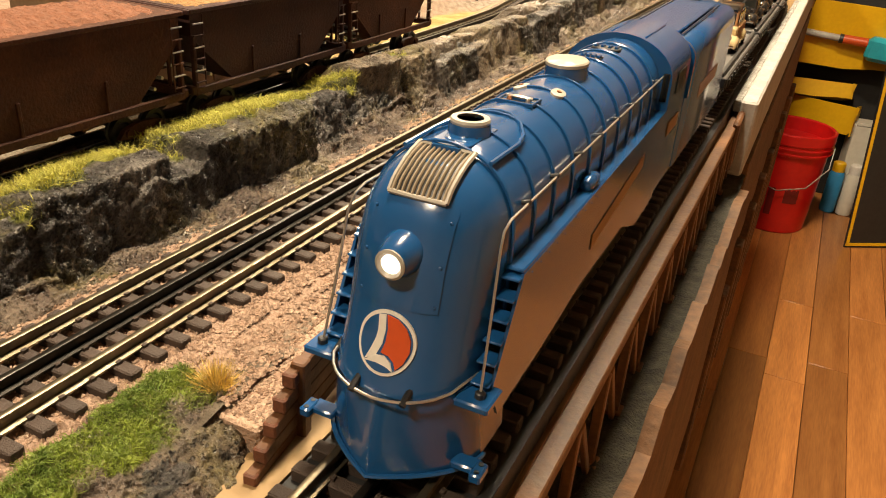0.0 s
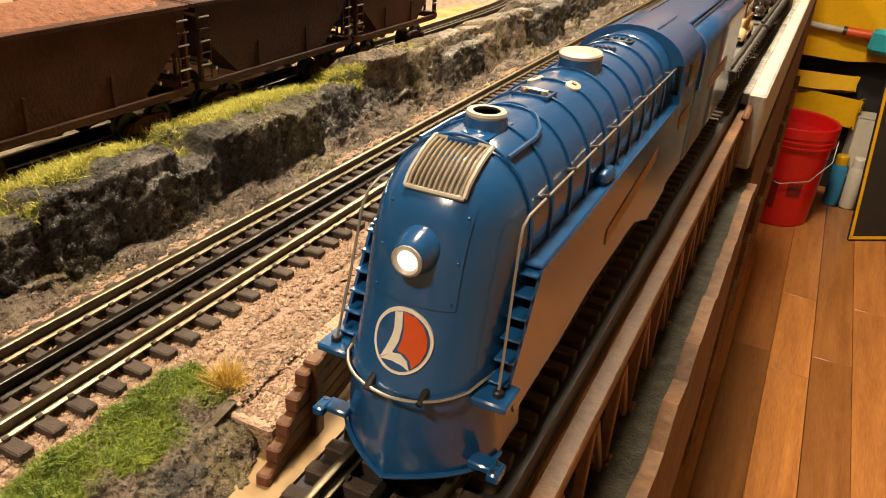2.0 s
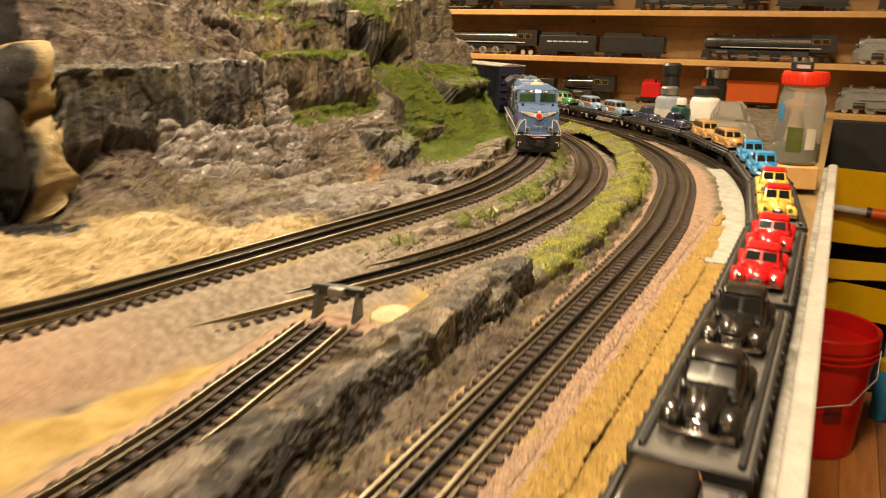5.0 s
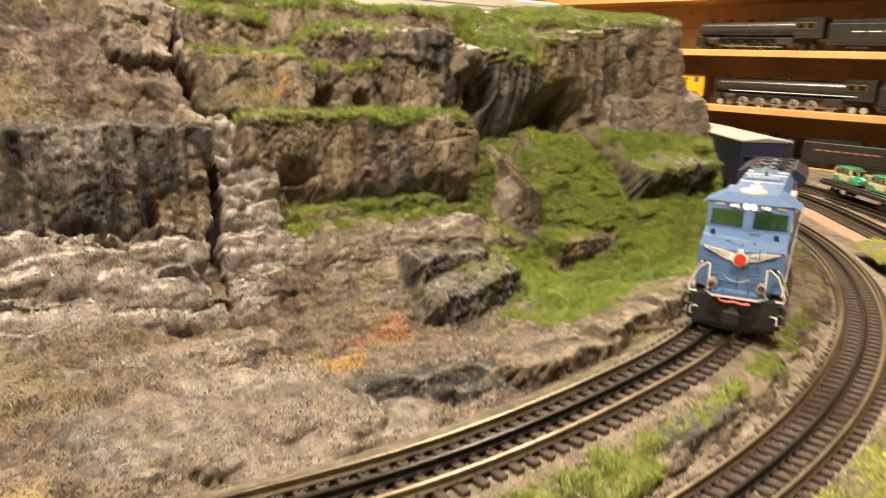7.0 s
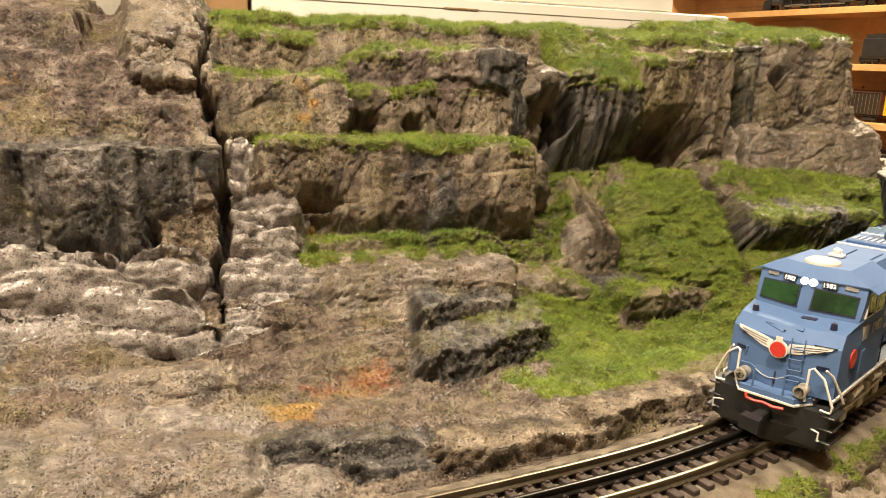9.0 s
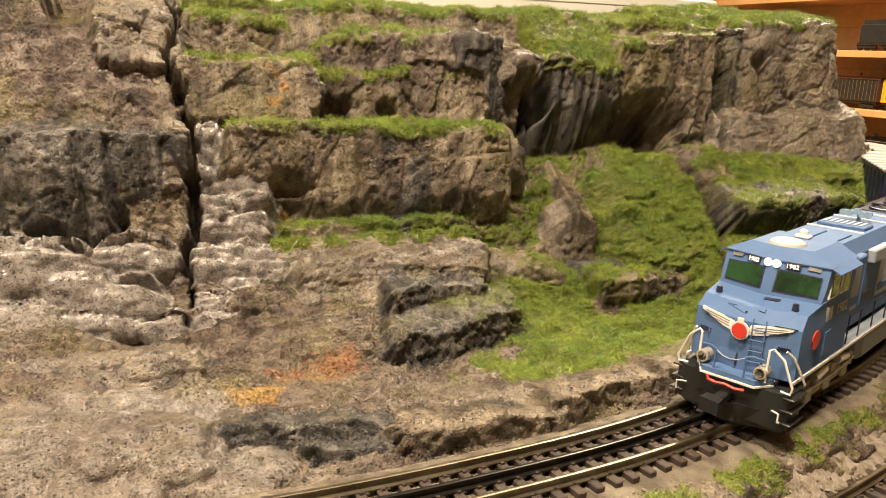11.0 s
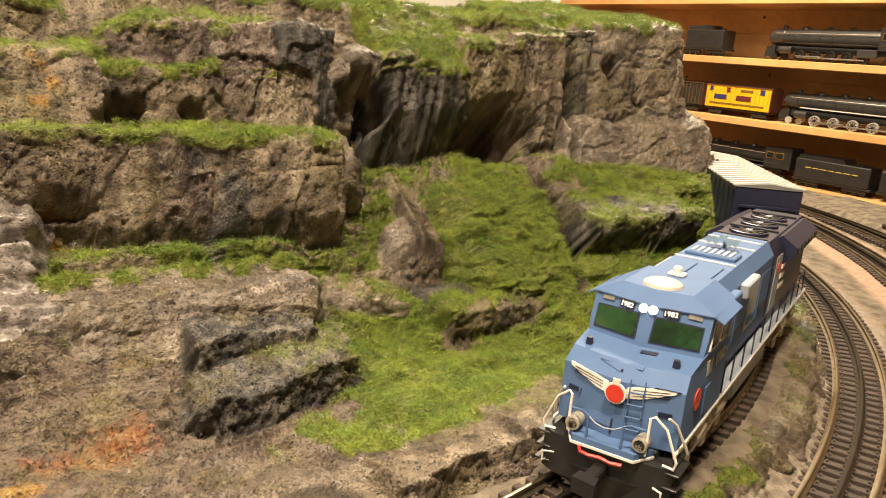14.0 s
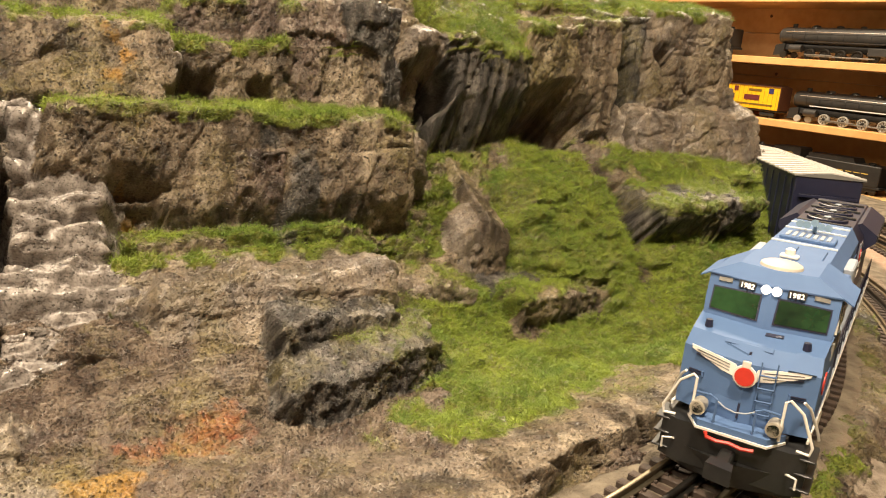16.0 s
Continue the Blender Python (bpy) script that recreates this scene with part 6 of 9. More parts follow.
# plank retaining wall
REDWOOD = mat("reddish_sawn_end", (0.17, 0.06, 0.03), 0.6, 0, (0.09, 0.03, 0.014), 120, 0.2, 500)
shoulder = MB().box((0.0710, 0.262, -0.0232), (0.0220, 0.13, 0.0244), 0.001).obj("gravel_shoulder", BALLAST)
tagged(shoulder, "pink gravel shoulder behind the plank wall", "gravel", kind="structure")
wallp = thing("retaining_wall", "small brown timber plank retaining wall", "retaining wall", kind="structure")
rs = random.Random(3)
for k in range(7):
    z = -0.0358 + k * 0.0062
    a = 0.172 + k * 0.0060
    m = pose(0.0835, (a + 0.262) / 2, z + 0.003, 0, 0, 7)
    MB().box((0, 0, 0), (0.0042 + 0.0005 * rs.random(), 0.262 - a, 0.0060), 0.0006, m).obj("plank", WOODBROWN, wallp)
    MB().box((0, -(0.262 - a) / 2 + 0.0012, 0), (0.0050, 0.0030, 0.0058), 0.0006, m).obj("plank_end", REDWOOD, wallp, "reddish sawn plank end")
for y in (0.215, 0.263):
    MB().box((0, 0, 0), (0.0055, 0.0055, 0.034), 0.0006, pose(0.0872, y, -0.0075, 0, 0, 7)).obj("post", WOODBROWN, wallp)

# near rock outcrop with moss, and a dry tuft
oprof = {q: [(-0.008, -0.037), (0.000, -0.029), (0.010, -0.019), (0.024, -0.0110), (0.034, -0.0088), (0.050, -0.0078), (0.060, -0.0125)] for q in (0.0, 0.4)}
orocks = random_rocks(31, 0.06, 0.29, 0.006, -0.008, (0.03, 0.06), ("dark", "rock", "dark", "pale"), lambda a, r: 0.0, 0.006)
outcrop, OG, OGR = rockface("rock_outcrop", [(0.088, -0.10), (0.088, 0.30)], 0.06, 0.308, -0.030, 0.034, 0.0009, oprof, [(a, b, c, d, -0.0145 - 0.004 * (k % 3 == 1), 0.3, f, g, 0) for k, (a, b, c, d, _, e, f, g, h) in enumerate(orocks)], [], [("grass", 0.2, 0.041, 0.2, 0.012, 1.3)], ROCK, "grey rock outcrop with green moss below the gravel", 1.0, "structure", "rock", sc=3.0)
blades("outcrop_grass", OG, np.where(OGR > 0.3, OGR, 0), 26000, 0.0026, GRASS, "short green moss on the outcrop", 8, droop=0.6, width=0.00016)
DRY = mat("dry_yellow_grass", (0.68, 0.46, 0.09), 0.8, 0, (0.52, 0.40, 0.15), 200, vary=0.35)
rs = np.random.RandomState(4)
N = 420
ang, lean = rs.rand(N) * 2 * np.pi, rs.rand(N) ** 0.7 * 1.15
ln = 0.009 + 0.005 * rs.rand(N)
b0 = np.stack([0.0560 + 0.002 * rs.randn(N), 0.207 + 0.002 * rs.randn(N), np.full(N, -0.0100)], 1)
dirv = np.stack([np.cos(ang) * np.sin(lean), np.sin(ang) * np.sin(lean), np.cos(lean)], 1)
tip = b0 + dirv * ln[:, None]
sd = np.cross(dirv, rs.randn(N, 3)); sd = 0.00022 * sd / np.linalg.norm(sd, axis=1)[:, None]
vv = np.concatenate([b0 - sd, b0 + sd, tip], 1).reshape(-1, 3)
tagged(raw("grass_tuft", vv.tolist(), (3 * np.arange(N)[:, None] + np.array([0, 1, 2])).tolist(), DRY, smooth=False), "dry yellow grass tuft on the gravel edge", "grass tuft")


# loose stones of the near ballast
def stones(name, count, x0, x1, y0, y1, zf, size, material, label, seed):
    r = np.random.RandomState(seed)
    oct_v = np.array([(1, 0, 0), (-1, 0, 0), (0, 1, 0), (0, -1, 0), (0, 0, 1), (0, 0, -1)], float)
    oct_f = np.array([(0, 2, 4), (2, 1, 4), (1, 3, 4), (3, 0, 4), (2, 0, 5), (1, 2, 5), (3, 1, 5), (0, 3, 5)])
    c = np.stack([x0 + (x1 - x0) * r.rand(count), y0 + (y1 - y0) * r.rand(count) ** 1.25, np.zeros(count)], 1)
    c[:, 2] = zf(c[:, 0], c[:, 1]) + 0.0003
    c = c[c[:, 2] > -0.04]
    count = len(c)
    v = oct_v[None] * (size * (0.6 + 0.8 * r.rand(count, 1, 3))) * (0.75 + 0.5 * r.rand(count, 6, 1))
    th = r.rand(count) * 6.28
    rx = v[..., 0] * np.cos(th)[:, None] - v[..., 1] * np.sin(th)[:, None]
    ry = v[..., 0] * np.sin(th)[:, None] + v[..., 1] * np.cos(th)[:, None]
    v = np.stack([rx, ry + 0.3 * v[..., 2], v[..., 2] * 0.8], -1) + c[:, None]
    f = oct_f[None] + 6 * np.arange(count)[:, None, None]
    ob = raw(name, v.reshape(-1, 3).tolist(), f.reshape(-1, 3).tolist(), material, smooth=False)
    return tagged(ob, label, "gravel", kind="stuff")


def ground_z(x, y):
    i = np.clip(((x - GX[0]) / (GX[1] - GX[0])).round().astype(int), 0, len(GX) - 1)
    j = np.clip(((y - GY[0]) / (GY[1] - GY[0])).round().astype(int), 0, len(GY) - 1)
    return BASE[j, i]


stones("gravel", 17500, 0.024, 0.0810, 0.10, 0.75, lambda x, y: np.where((x > 0.0815) | ((x > 0.0695) & (y > 0.325)) | ((x > 0.040) & (y < 0.200)), -0.06, np.where(x > 0.0668, -0.0110, ground_z(x, y))), 0.00095, BALLAST, "pink granite chips beside the main line", 1)
stones("gravel", 10000, -0.050, 0.026, 0.12, 0.75, ground_z, 0.00090, BALLAST, "pink granite chips between the ties", 2)
stones("gravel", 14000, -0.22, -0.06, 1.25, 2.2, ground_z, 0.0012, PALEBALLAST, "pale chips around the curved track", 3)

stones("gravel", 5000, 0.026, 0.050, 0.75, 1.7, ground_z, 0.0012, BALLAST, "pink granite chips further along the main line", 4)
stones("gravel", 7000, -0.045, 0.026, 0.75, 1.7, ground_z, 0.0011, BALLAST, "pink granite chips between the further ties", 5)
stones("scrub", 15000, 0.046, 0.097, 0.56, 1.75, lambda x, y: np.where(x < 0.0668, ground_z(x, y), -0.0162), 0.0021, SCRUB, "tan fibre scrub clumps beside the flat cars", 6)
# trestle bents under the roadbed
TRESTLE = mat("orange_brown_trestle_timber", (0.26, 0.115, 0.038), 0.5, 0, (0.15, 0.060, 0.020), 50, 0.2, 300, vary=0.25)
def bent():
    t = thing("trestle_bent", "small brown timber trestle bent under the roadbed", "trestle", pose(0.166, 0.2, -0.0355), group="trestle bents")
    MB().box((0, 0, -0.0100), (0.007, 0.008, 0.005), 0.0006).obj("cap", TRESTLE, t)
    MB().box((0.0025, 0.0, -0.0380), (0.0050, 0.0050, 0.054), 0.0006).obj("post", TRESTLE, t)
    MB().box((0, 0, 0), (0.003, 0.0042, 0.062), 0.0005, pose(0.0035, 0.021, -0.036, 33)).obj("brace", TRESTLE, t)
    MB().box((0.002, 0, -0.0655), (0.010, 0.010, 0.003), 0.0005).obj("foot", TRESTLE, t)
    return t


bent_one = bent()
for k in range(1, 13):
    copy_thing(bent_one, pose(0.166, 0.2 + k * 0.049, -0.0355))
stringer = MB().box((0.1665, 0.44, -0.0392), (0.0090, 0.84, 0.0072), 0.0008).obj("stringer", TRESTLE)
tagged(stringer, "long brown timber stringer along the trestle", "beam", kind="structure")
arch = MB().box((0, 0, 0), (0.006, 0.075, 0.05), 0.002, pose(0.171, 0.825, -0.052, 6)).obj("arch_block", WOODBROWN)
tagged(arch, "rounded brown timber panel at the trestle end", "panel")
sh = [(x, y, -0.101 + 0.004 * noise.noise(Vector((x * 90, y * 40, 1))) + 0.0025 * noise.noise(Vector((x * 300, y * 200, 2)))) for y in np.arange(-0.4, 0.86, 0.006) for x in np.linspace(0.120, 0.187, 14)]
ny = len(np.arange(-0.4, 0.86, 0.006))
shelf_ground = raw("lower_ground", sh, [(j * 14 + i, j * 14 + i + 1, (j + 1) * 14 + i + 1, (j + 1) * 14 + i) for j in range(ny - 1) for i in range(13)], mat("grey_sculpted_ground", (0.060, 0.054, 0.034), 0.85, 0, (0.016, 0.015, 0.010), 120, 0.9, 600))
tagged(shelf_ground, "grey-brown sculpted ground under the trestle", "ground", kind="structure")
# fascia: low bare edge by the trestle, high white edge further on
bumps = random.Random(8)
top = [(y, -0.095 + bumps.uniform(-0.009, 0.009)) for y in np.arange(-0.4, 0.83, 0.022)]
fl = MB(); fl.prism(top + [(0.83, -0.40), (-0.4, -0.40)], "x", 0.187, 0.1955)
EDGEWOOD = mat("rough_brown_edge_board", (0.17, 0.078, 0.028), 0.7, 0, (0.06, 0.028, 0.011), 26, 0.6, 160)
tagged(fl.obj("fascia_low", EDGEWOOD, smooth=False), "bare pine edge board below the trestle", "fascia", kind="structure")
fh = MB().box((0.176, 1.56, -0.055), (0.0155, 1.48, 0.075), 0.002).obj("fascia_high", WHITEPAINT)
tagged(fh, "white painted edge board along the aisle", "fascia", kind="structure")
tagged(MB().box((0.181, 1.58, -0.20), (0.012, 1.40, 0.21), 0.001).obj("fascia_wood", EDGEWOOD), "bare wooden board under the white edge", "fascia", kind="structure")
ledge_m = mat("white_smeared_top", (0.44, 0.43, 0.40), 0.7, 0, (0.15, 0.14, 0.12), 22, 0.5, 120)
tagged(MB().box((0.1643, 1.55, -0.026), (0.0075, 1.44, 0.012), 0.001).obj("fascia_top", ledge_m), "white smeared edge beside the black roadbed", "trim", kind="structure")
for k in range(9):
    tagged(MB().box((0.188, 0.95 + k * 0.16, -0.42), (0.02, 0.035, 0.28), 0.002).obj("leg_slat", EDGEWOOD), "bare wooden slat under the layout edge", "trim", kind="structure")
# added black block in place of the open shade below the table
tagged(MB().box((-0.55, 1.4, -0.62), (1.3, 3.6, 0.64)).obj("under_layout_shade", BLACKPLASTIC, smooth=False), "black block standing in for the shade under the layout", "panel", kind="structure")

# ---- flat cars with automobiles behind the tender ----
SEG_B = np.r_[0, np.cumsum(np.hypot(*(np.array(LINE_B)[1:] - np.array(LINE_B)[:-1]).T))]


def on_line(line, s, half=0.09):
    """Pose of a vehicle whose middle lies at s metres along a plan line."""
    p = np.array(line)
    seg = np.r_[0, np.cumsum(np.hypot(*(p[1:] - p[:-1]).T))]
    at = lambda q: np.array([np.interp(q, seg, p[:, 0]), np.interp(q, seg, p[:, 1])])  # noqa: E731
    a, b = at(s - half), at(s + half)
    c = (a + b) / 2
    return c[0], c[1], math.degrees(math.atan2(b[1] - a[1], b[0] - a[0])) - 90


def flat_car():
    f = thing("flat_car", "black model flat car with stake pockets carrying automobiles", "flat car", group="flat cars behind the tender")
    MB().box((0, 0, 0.0265), (0.060, 0.262, 0.003), 0.0006).obj("deck", mat("grey_deck_boards", (0.13, 0.12, 0.11), 0.5, 0, (0.08, 0.075, 0.07), 70, 0.2), f, "worn grey deck")
    for s in (-1, 1):
        sill = MB().box((s * 0.0300, 0, 0.0245), (0.0025, 0.262, 0.008), 0.0006).obj("side_sill", BLACKPLASTIC, f)
        for k in range(14):
            MB().box((s * 0.0318, -0.122 + k * 0.01877, 0.0245), (0.0022, 0.0040, 0.0060), 0.0005).obj("stake_pocket", BLACKPLASTIC, sill)
        MB().box((s * 0.0250, 0, 0.0300), (0.0040, 0.250, 0.0042), 0.0008).obj("wheel_rail", BLACKPLASTIC, f)
    for e in (-1, 1):
        MB().box((0, e * 0.1315, 0.0245), (0.060, 0.003, 0.009), 0.0006).obj("end_beam", BLACKPLASTIC, f)
        MB().box((0, e * 0.138, 0.0150), (0.006, 0.012, 0.005), 0.001).obj("coupler", BLACKPLASTIC, f)
        truck_parts(f, e * 0.090)
    return f


def auto(label, paint, roof=None, side=None, length=0.100, height=0.034, style="sedan"):
    """A die-cast automobile of the forties: rounded hood, bulging fenders, cabin with panes, wheels, chrome."""
    a = thing("toy_car", label, "toy car", group="automobiles on the flat cars")
    L, hw = length, 0.0185
    z0, belt, top = 0.0050, height * 0.58, height
    hood = L * (0.34 if style == "wagon" else 0.38)
    tail = L * (0.97 if style == "wagon" else 0.76)

    def ring(y, w, zl, zt, r=0.003):
        return [(w, y, zl), (w * 1.02, y, (zl + zt) / 2), (w, y, zt - r), (w - 0.3 * r, y, zt - 0.3 * r), (w - r, y, zt), (-w + r, y, zt), (-w + 0.3 * r, y, zt - 0.3 * r), (-w, y, zt - r), (-w * 1.02, y, (zl + zt) / 2), (-w, y, zl)]

    MB().loft([ring(hood * 0.85, hw * 0.86, z0, belt * 0.9), ring(hood, hw * 0.92, z0, belt), ring(tail, hw * 0.92, z0, belt), ring(L - 0.007, hw * 0.86, z0, belt * 0.93, 0.005), ring(L, hw * 0.70, z0 + 0.002, belt * 0.66, 0.005)]).obj("car_body", paint, a, angle=50)
    MB().loft([ring(0.002, hw * 0.34, z0 + 0.002, belt * 0.80, 0.004), ring(0.006, hw * 0.46, z0, belt * 0.97, 0.006), ring(hood * 0.5, hw * 0.56, z0, belt * 1.04, 0.007), ring(hood * 1.02, hw * 0.74, z0, belt * 1.04, 0.007)]).obj("hood", paint, a, angle=50)
    cab0, cab1 = hood * 0.98, tail
    front, back = cab0 + 0.007, cab1 - (0.002 if style == "wagon" else 0.009)
    MB().loft([ring(cab0, hw * 0.84, belt - 0.002, belt), ring(front, hw * 0.78, belt - 0.002, top - 0.003, 0.002), ring(back, hw * 0.78, belt - 0.002, top - 0.003, 0.002), ring(cab1, hw * 0.84, belt - 0.002, belt)]).obj("cabin", side or paint, a, angle=30)
    MB().loft([ring(front - 0.001, hw * 0.70, top - 0.0045, top - 0.002, 0.002), ring(front + 0.006, hw * 0.80, top - 0.0045, top + 0.0004, 0.004), ring(back - 0.008, hw * 0.80, top - 0.0045, top + 0.0004, 0.004), ring(back + 0.0008, hw * 0.70, top - 0.0045, top - 0.002, 0.002)]).obj("roof", roof or paint, a, angle=50)
    zb, zt = belt + 0.0008, top - 0.0052
    for s in (-1, 1):
        yw = lambda z: cab0 + 0.007 * (z - belt) / (top - 0.003 - belt)  # noqa: E731
        MB().loft([[(s * 0.0012, yw(zb) - 0.0005, zb), (s * hw * 0.70, yw(zb) - 0.0005, zb), (s * hw * 0.66, yw(zt) - 0.0005, zt), (s * 0.0012, yw(zt) - 0.0005, zt)], [(s * 0.0012, yw(zb) + 0.001, zb), (s * hw * 0.70, yw(zb) + 0.001, zb), (s * hw * 0.66, yw(zt) + 0.001, zt), (s * 0.0012, yw(zt) + 0.001, zt)]]).obj("windscreen_pane", GLASSDARK, a, "dark windscreen pane")
        n = 3 if style == "wagon" else 2
        span = (back - 0.002 - front - 0.001) / n
        for q in range(n):
            y = front + 0.0015 + span * q
            MB().box((s * hw * 0.80, y + span * 0.45, (zb + zt) / 2), (0.0014, span * 0.78, zt - zb), 0.0003).obj("side_pane", GLASSDARK, a, "dark side pane")
        if side:
            MB().box((s * (hw * 0.94), (hood + L) / 2 - 0.002, (z0 + belt) / 2 + 0.001), (0.0014, L - hood - 0.010, belt - z0 - 0.004), 0.0004).obj("side_panel", side, a, "brown wooden side panel")
        for y, ln in ((L * 0.19, 0.030), (L * 0.79, 0.028)):
            arch = []
            for t in np.linspace(0, math.pi, 9):
                c, h = y - ln / 2 * math.cos(t), 0.0055 + 0.0095 * math.sin(t) ** 0.8
                w = 0.0045 + 0.0016 * math.sin(t)
                x = s * (hw - 0.0030)
                arch.append([(x - w, c, 0.005), (x - w, c, h), (x - 0.4 * w, c, h + 0.0012), (x + 0.5 * w, c, h + 0.0006), (x + w, c, h - 0.0020), (x + w, c, max(0.005, h - 0.0065))])
            MB().loft(arch).obj("fender", paint, a, angle=60)
            wl = MB().lathe([(0.0015, -0.0022), (0.0058, -0.0022), (0.0064, -0.0012), (0.0064, 0.0012), (0.0056, 0.0022), (0.0034, 0.0022)], 18, pose(s * (hw + 0.0008), y, 0.0064, 0, s * 90)).obj("wheel", RUBBER, a)
            MB().lathe([(0.0036, 0.0020), (0.0030, 0.0027), (0.0008, 0.0030)], 14, pose(s * (hw + 0.0008), y, 0.0064, 0, s * 90)).obj("hubcap", CHROME, wl)
        MB().box((s * (hw - 0.0005), L * 0.49, 0.0062), (0.0055, L * 0.34, 0.0016), 0.0005).obj("running_board", paint, a)
        MB().lathe([(0.0024, 0), (0.0027, 0.0010), (0.0014, 0.0022)], 12, pose(s * hw * 0.72, L * 0.045, belt * 0.66, 90)).obj("headlamp", CHROME, a)
    MB().box((0, back + 0.0022, (zb + zt) / 2 + 0.001), (hw * 0.9, 0.0014, (zt - zb) * 0.7), 0.0003).obj("rear_pane", GLASSDARK, a)
    MB().tube([(0, 0.004, belt * 0.98), (0, hood * 0.5, belt * 1.045), (0, hood, belt * 1.05)], 0.0006, 5).obj("hood_trim", CHROME, a)
    for y in (-0.0022, L + 0.0022):
        MB().tube([(-hw * 1.02, y + (0.003 if y < 0 else -0.003), 0.0080), (-hw * 0.7, y, 0.0080), (hw * 0.7, y, 0.0080), (hw * 1.02, y + (0.003 if y < 0 else -0.003), 0.0080)], 0.0013, 6).obj("bumper", CHROME, a)
    g = MB().box((0, 0.0012, belt * 0.50), (hw * 0.62, 0.0014, belt * 0.40), 0.0004).obj("grille", CHROME, a, "chrome grille")
    for q in range(5):
        MB().box((-hw * 0.24 + q * hw * 0.12, 0.0004, belt * 0.50), (0.0007, 0.0006, belt * 0.34)).obj("grille_bar", BLACKPLASTIC, g)
    return a


def car_paint(name, c):
    return mat(name, c, 0.22, 0, tuple(q * 0.9 for q in c), 20, coat=0.6)


P_CREAM, P_BLACK, P_RED = car_paint("cream_car_paint", (0.62, 0.48, 0.26)), car_paint("black_car_paint", (0.012, 0.011, 0.011)), car_paint("red_car_paint", (0.55, 0.012, 0.018))
P_YEL, P_BLUE, P_SKY = car_paint("yellow_car_paint", (0.66, 0.48, 0.10)), car_paint("bright_blue_car_paint", (0.03, 0.25, 0.52)), car_paint("pale_blue_car_paint", (0.20, 0.34, 0.52))
P_TAN, P_DBLUE, P_GREEN = car_paint("tan_car_paint", (0.42, 0.24, 0.09)), car_paint("midnight_blue_car_paint", (0.015, 0.025, 0.07)), car_paint("green_car_paint", (0.02, 0.22, 0.10))
WOODSIDE = mat("woodie_side_panels", (0.36, 0.16, 0.05), 0.4, 0, (0.2, 0.08, 0.025), 120)
FLEET = [
    [(0.115, dict(label="cream and wood station wagon with dark roof on the flat car", paint=P_CREAM, roof=P_BLACK, side=WOODSIDE, style="wagon", height=0.040))],
    [(0.020, dict(label="black vintage sedan with chrome grille on the flat car", paint=P_BLACK)), (0.150, dict(label="black vintage sedan with chrome grille on the flat car", paint=P_BLACK))],
    [(0.020, dict(label="bright red coupe on the flat car", paint=P_RED, height=0.030)), (0.145, dict(label="bright red coupe on the flat car", paint=P_RED, height=0.030))],
    [(0.020, dict(label="yellow sedan with red roof on the flat car", paint=P_YEL, roof=P_RED)), (0.145, dict(label="yellow sedan with red roof on the flat car", paint=P_YEL, roof=P_RED))],
    [(0.020, dict(label="bright blue sedan on the flat car", paint=P_BLUE)), (0.145, dict(label="bright blue sedan on the flat car", paint=P_BLUE))],
    [(0.020, dict(label="tan wagon on the flat car", paint=P_TAN, style="wagon")), (0.145, dict(label="tan wagon on the flat car", paint=P_TAN, style="wagon"))],
    [(0.020, dict(label="midnight blue sedan on the flat car", paint=P_DBLUE)), (0.145, dict(label="midnight blue sedan on the flat car", paint=P_DBLUE))],
    [(0.015, dict(label="pale blue station wagon with wood sides on the flat car", paint=P_SKY, side=WOODSIDE, style="wagon")), (0.140, dict(label="pale blue station wagon with wood sides on the flat car", paint=P_SKY, side=WOODSIDE, style="wagon"))],
    [(0.015, dict(label="green station wagon with cream windows on the flat car", paint=P_GREEN, side=P_CREAM, style="wagon")), (0.140, dict(label="green station wagon with cream windows on the flat car", paint=P_GREEN, side=P_CREAM, style="wagon"))],
]
first_flat = flat_car()
for k, load in enumerate(FLEET):
    s = 0.45 + 0.873 + k * 0.279
    x, y, rz = on_line(LINE_B, s)
    m = pose(x, y, Z_B, 0, 0, rz)
    if k == 0:
        first_flat.matrix_basis = m
    else:
        copy_thing(first_flat, m)
    done = {}
    for off, kw in load:
        mm = m @ pose(0, off - 0.131, 0.0281)
        key = kw["label"]
        if key in done:
            copy_thing(done[key], mm)
        else:
            done[key] = auto(**kw)
            done[key].matrix_basis = mm

# ---- powder-blue diesel and its box car at the foot of the cliff ----
def plate(pts, t=0.0005):
    """A thin flat plate standing proud of a face, from its outline."""
    ps = [Vector(p) for p in pts]
    n = sum(((ps[i] - ps[0]).cross(ps[i + 1] - ps[0]) for i in range(1, len(ps) - 1)), Vector()).normalized()
    if n.y > 0.3 or (abs(n.y) <= 0.3 and n.x * ps[0].x < 0) or (abs(n.y) <= 0.3 and abs(n.x) < 0.3 and n.z < 0):
        n = -n
    return MB().loft([[tuple(p - 0.001 * n) for p in ps], [tuple(p + t * n) for p in ps]])


def writing(text, size, m, material, parent, name="lettering"):
    cu = bpy.data.curves.new(name, "FONT")
    cu.body, cu.size, cu.align_x, cu.align_y = text, size, "CENTER", "CENTER"
    cu.extrude = 0.0002
    cu.resolution_u = 2
    ob = new(name, cu)
    ob.data.materials.append(material)
    ob.parent = parent
    ob.matrix_basis = m
    return ob


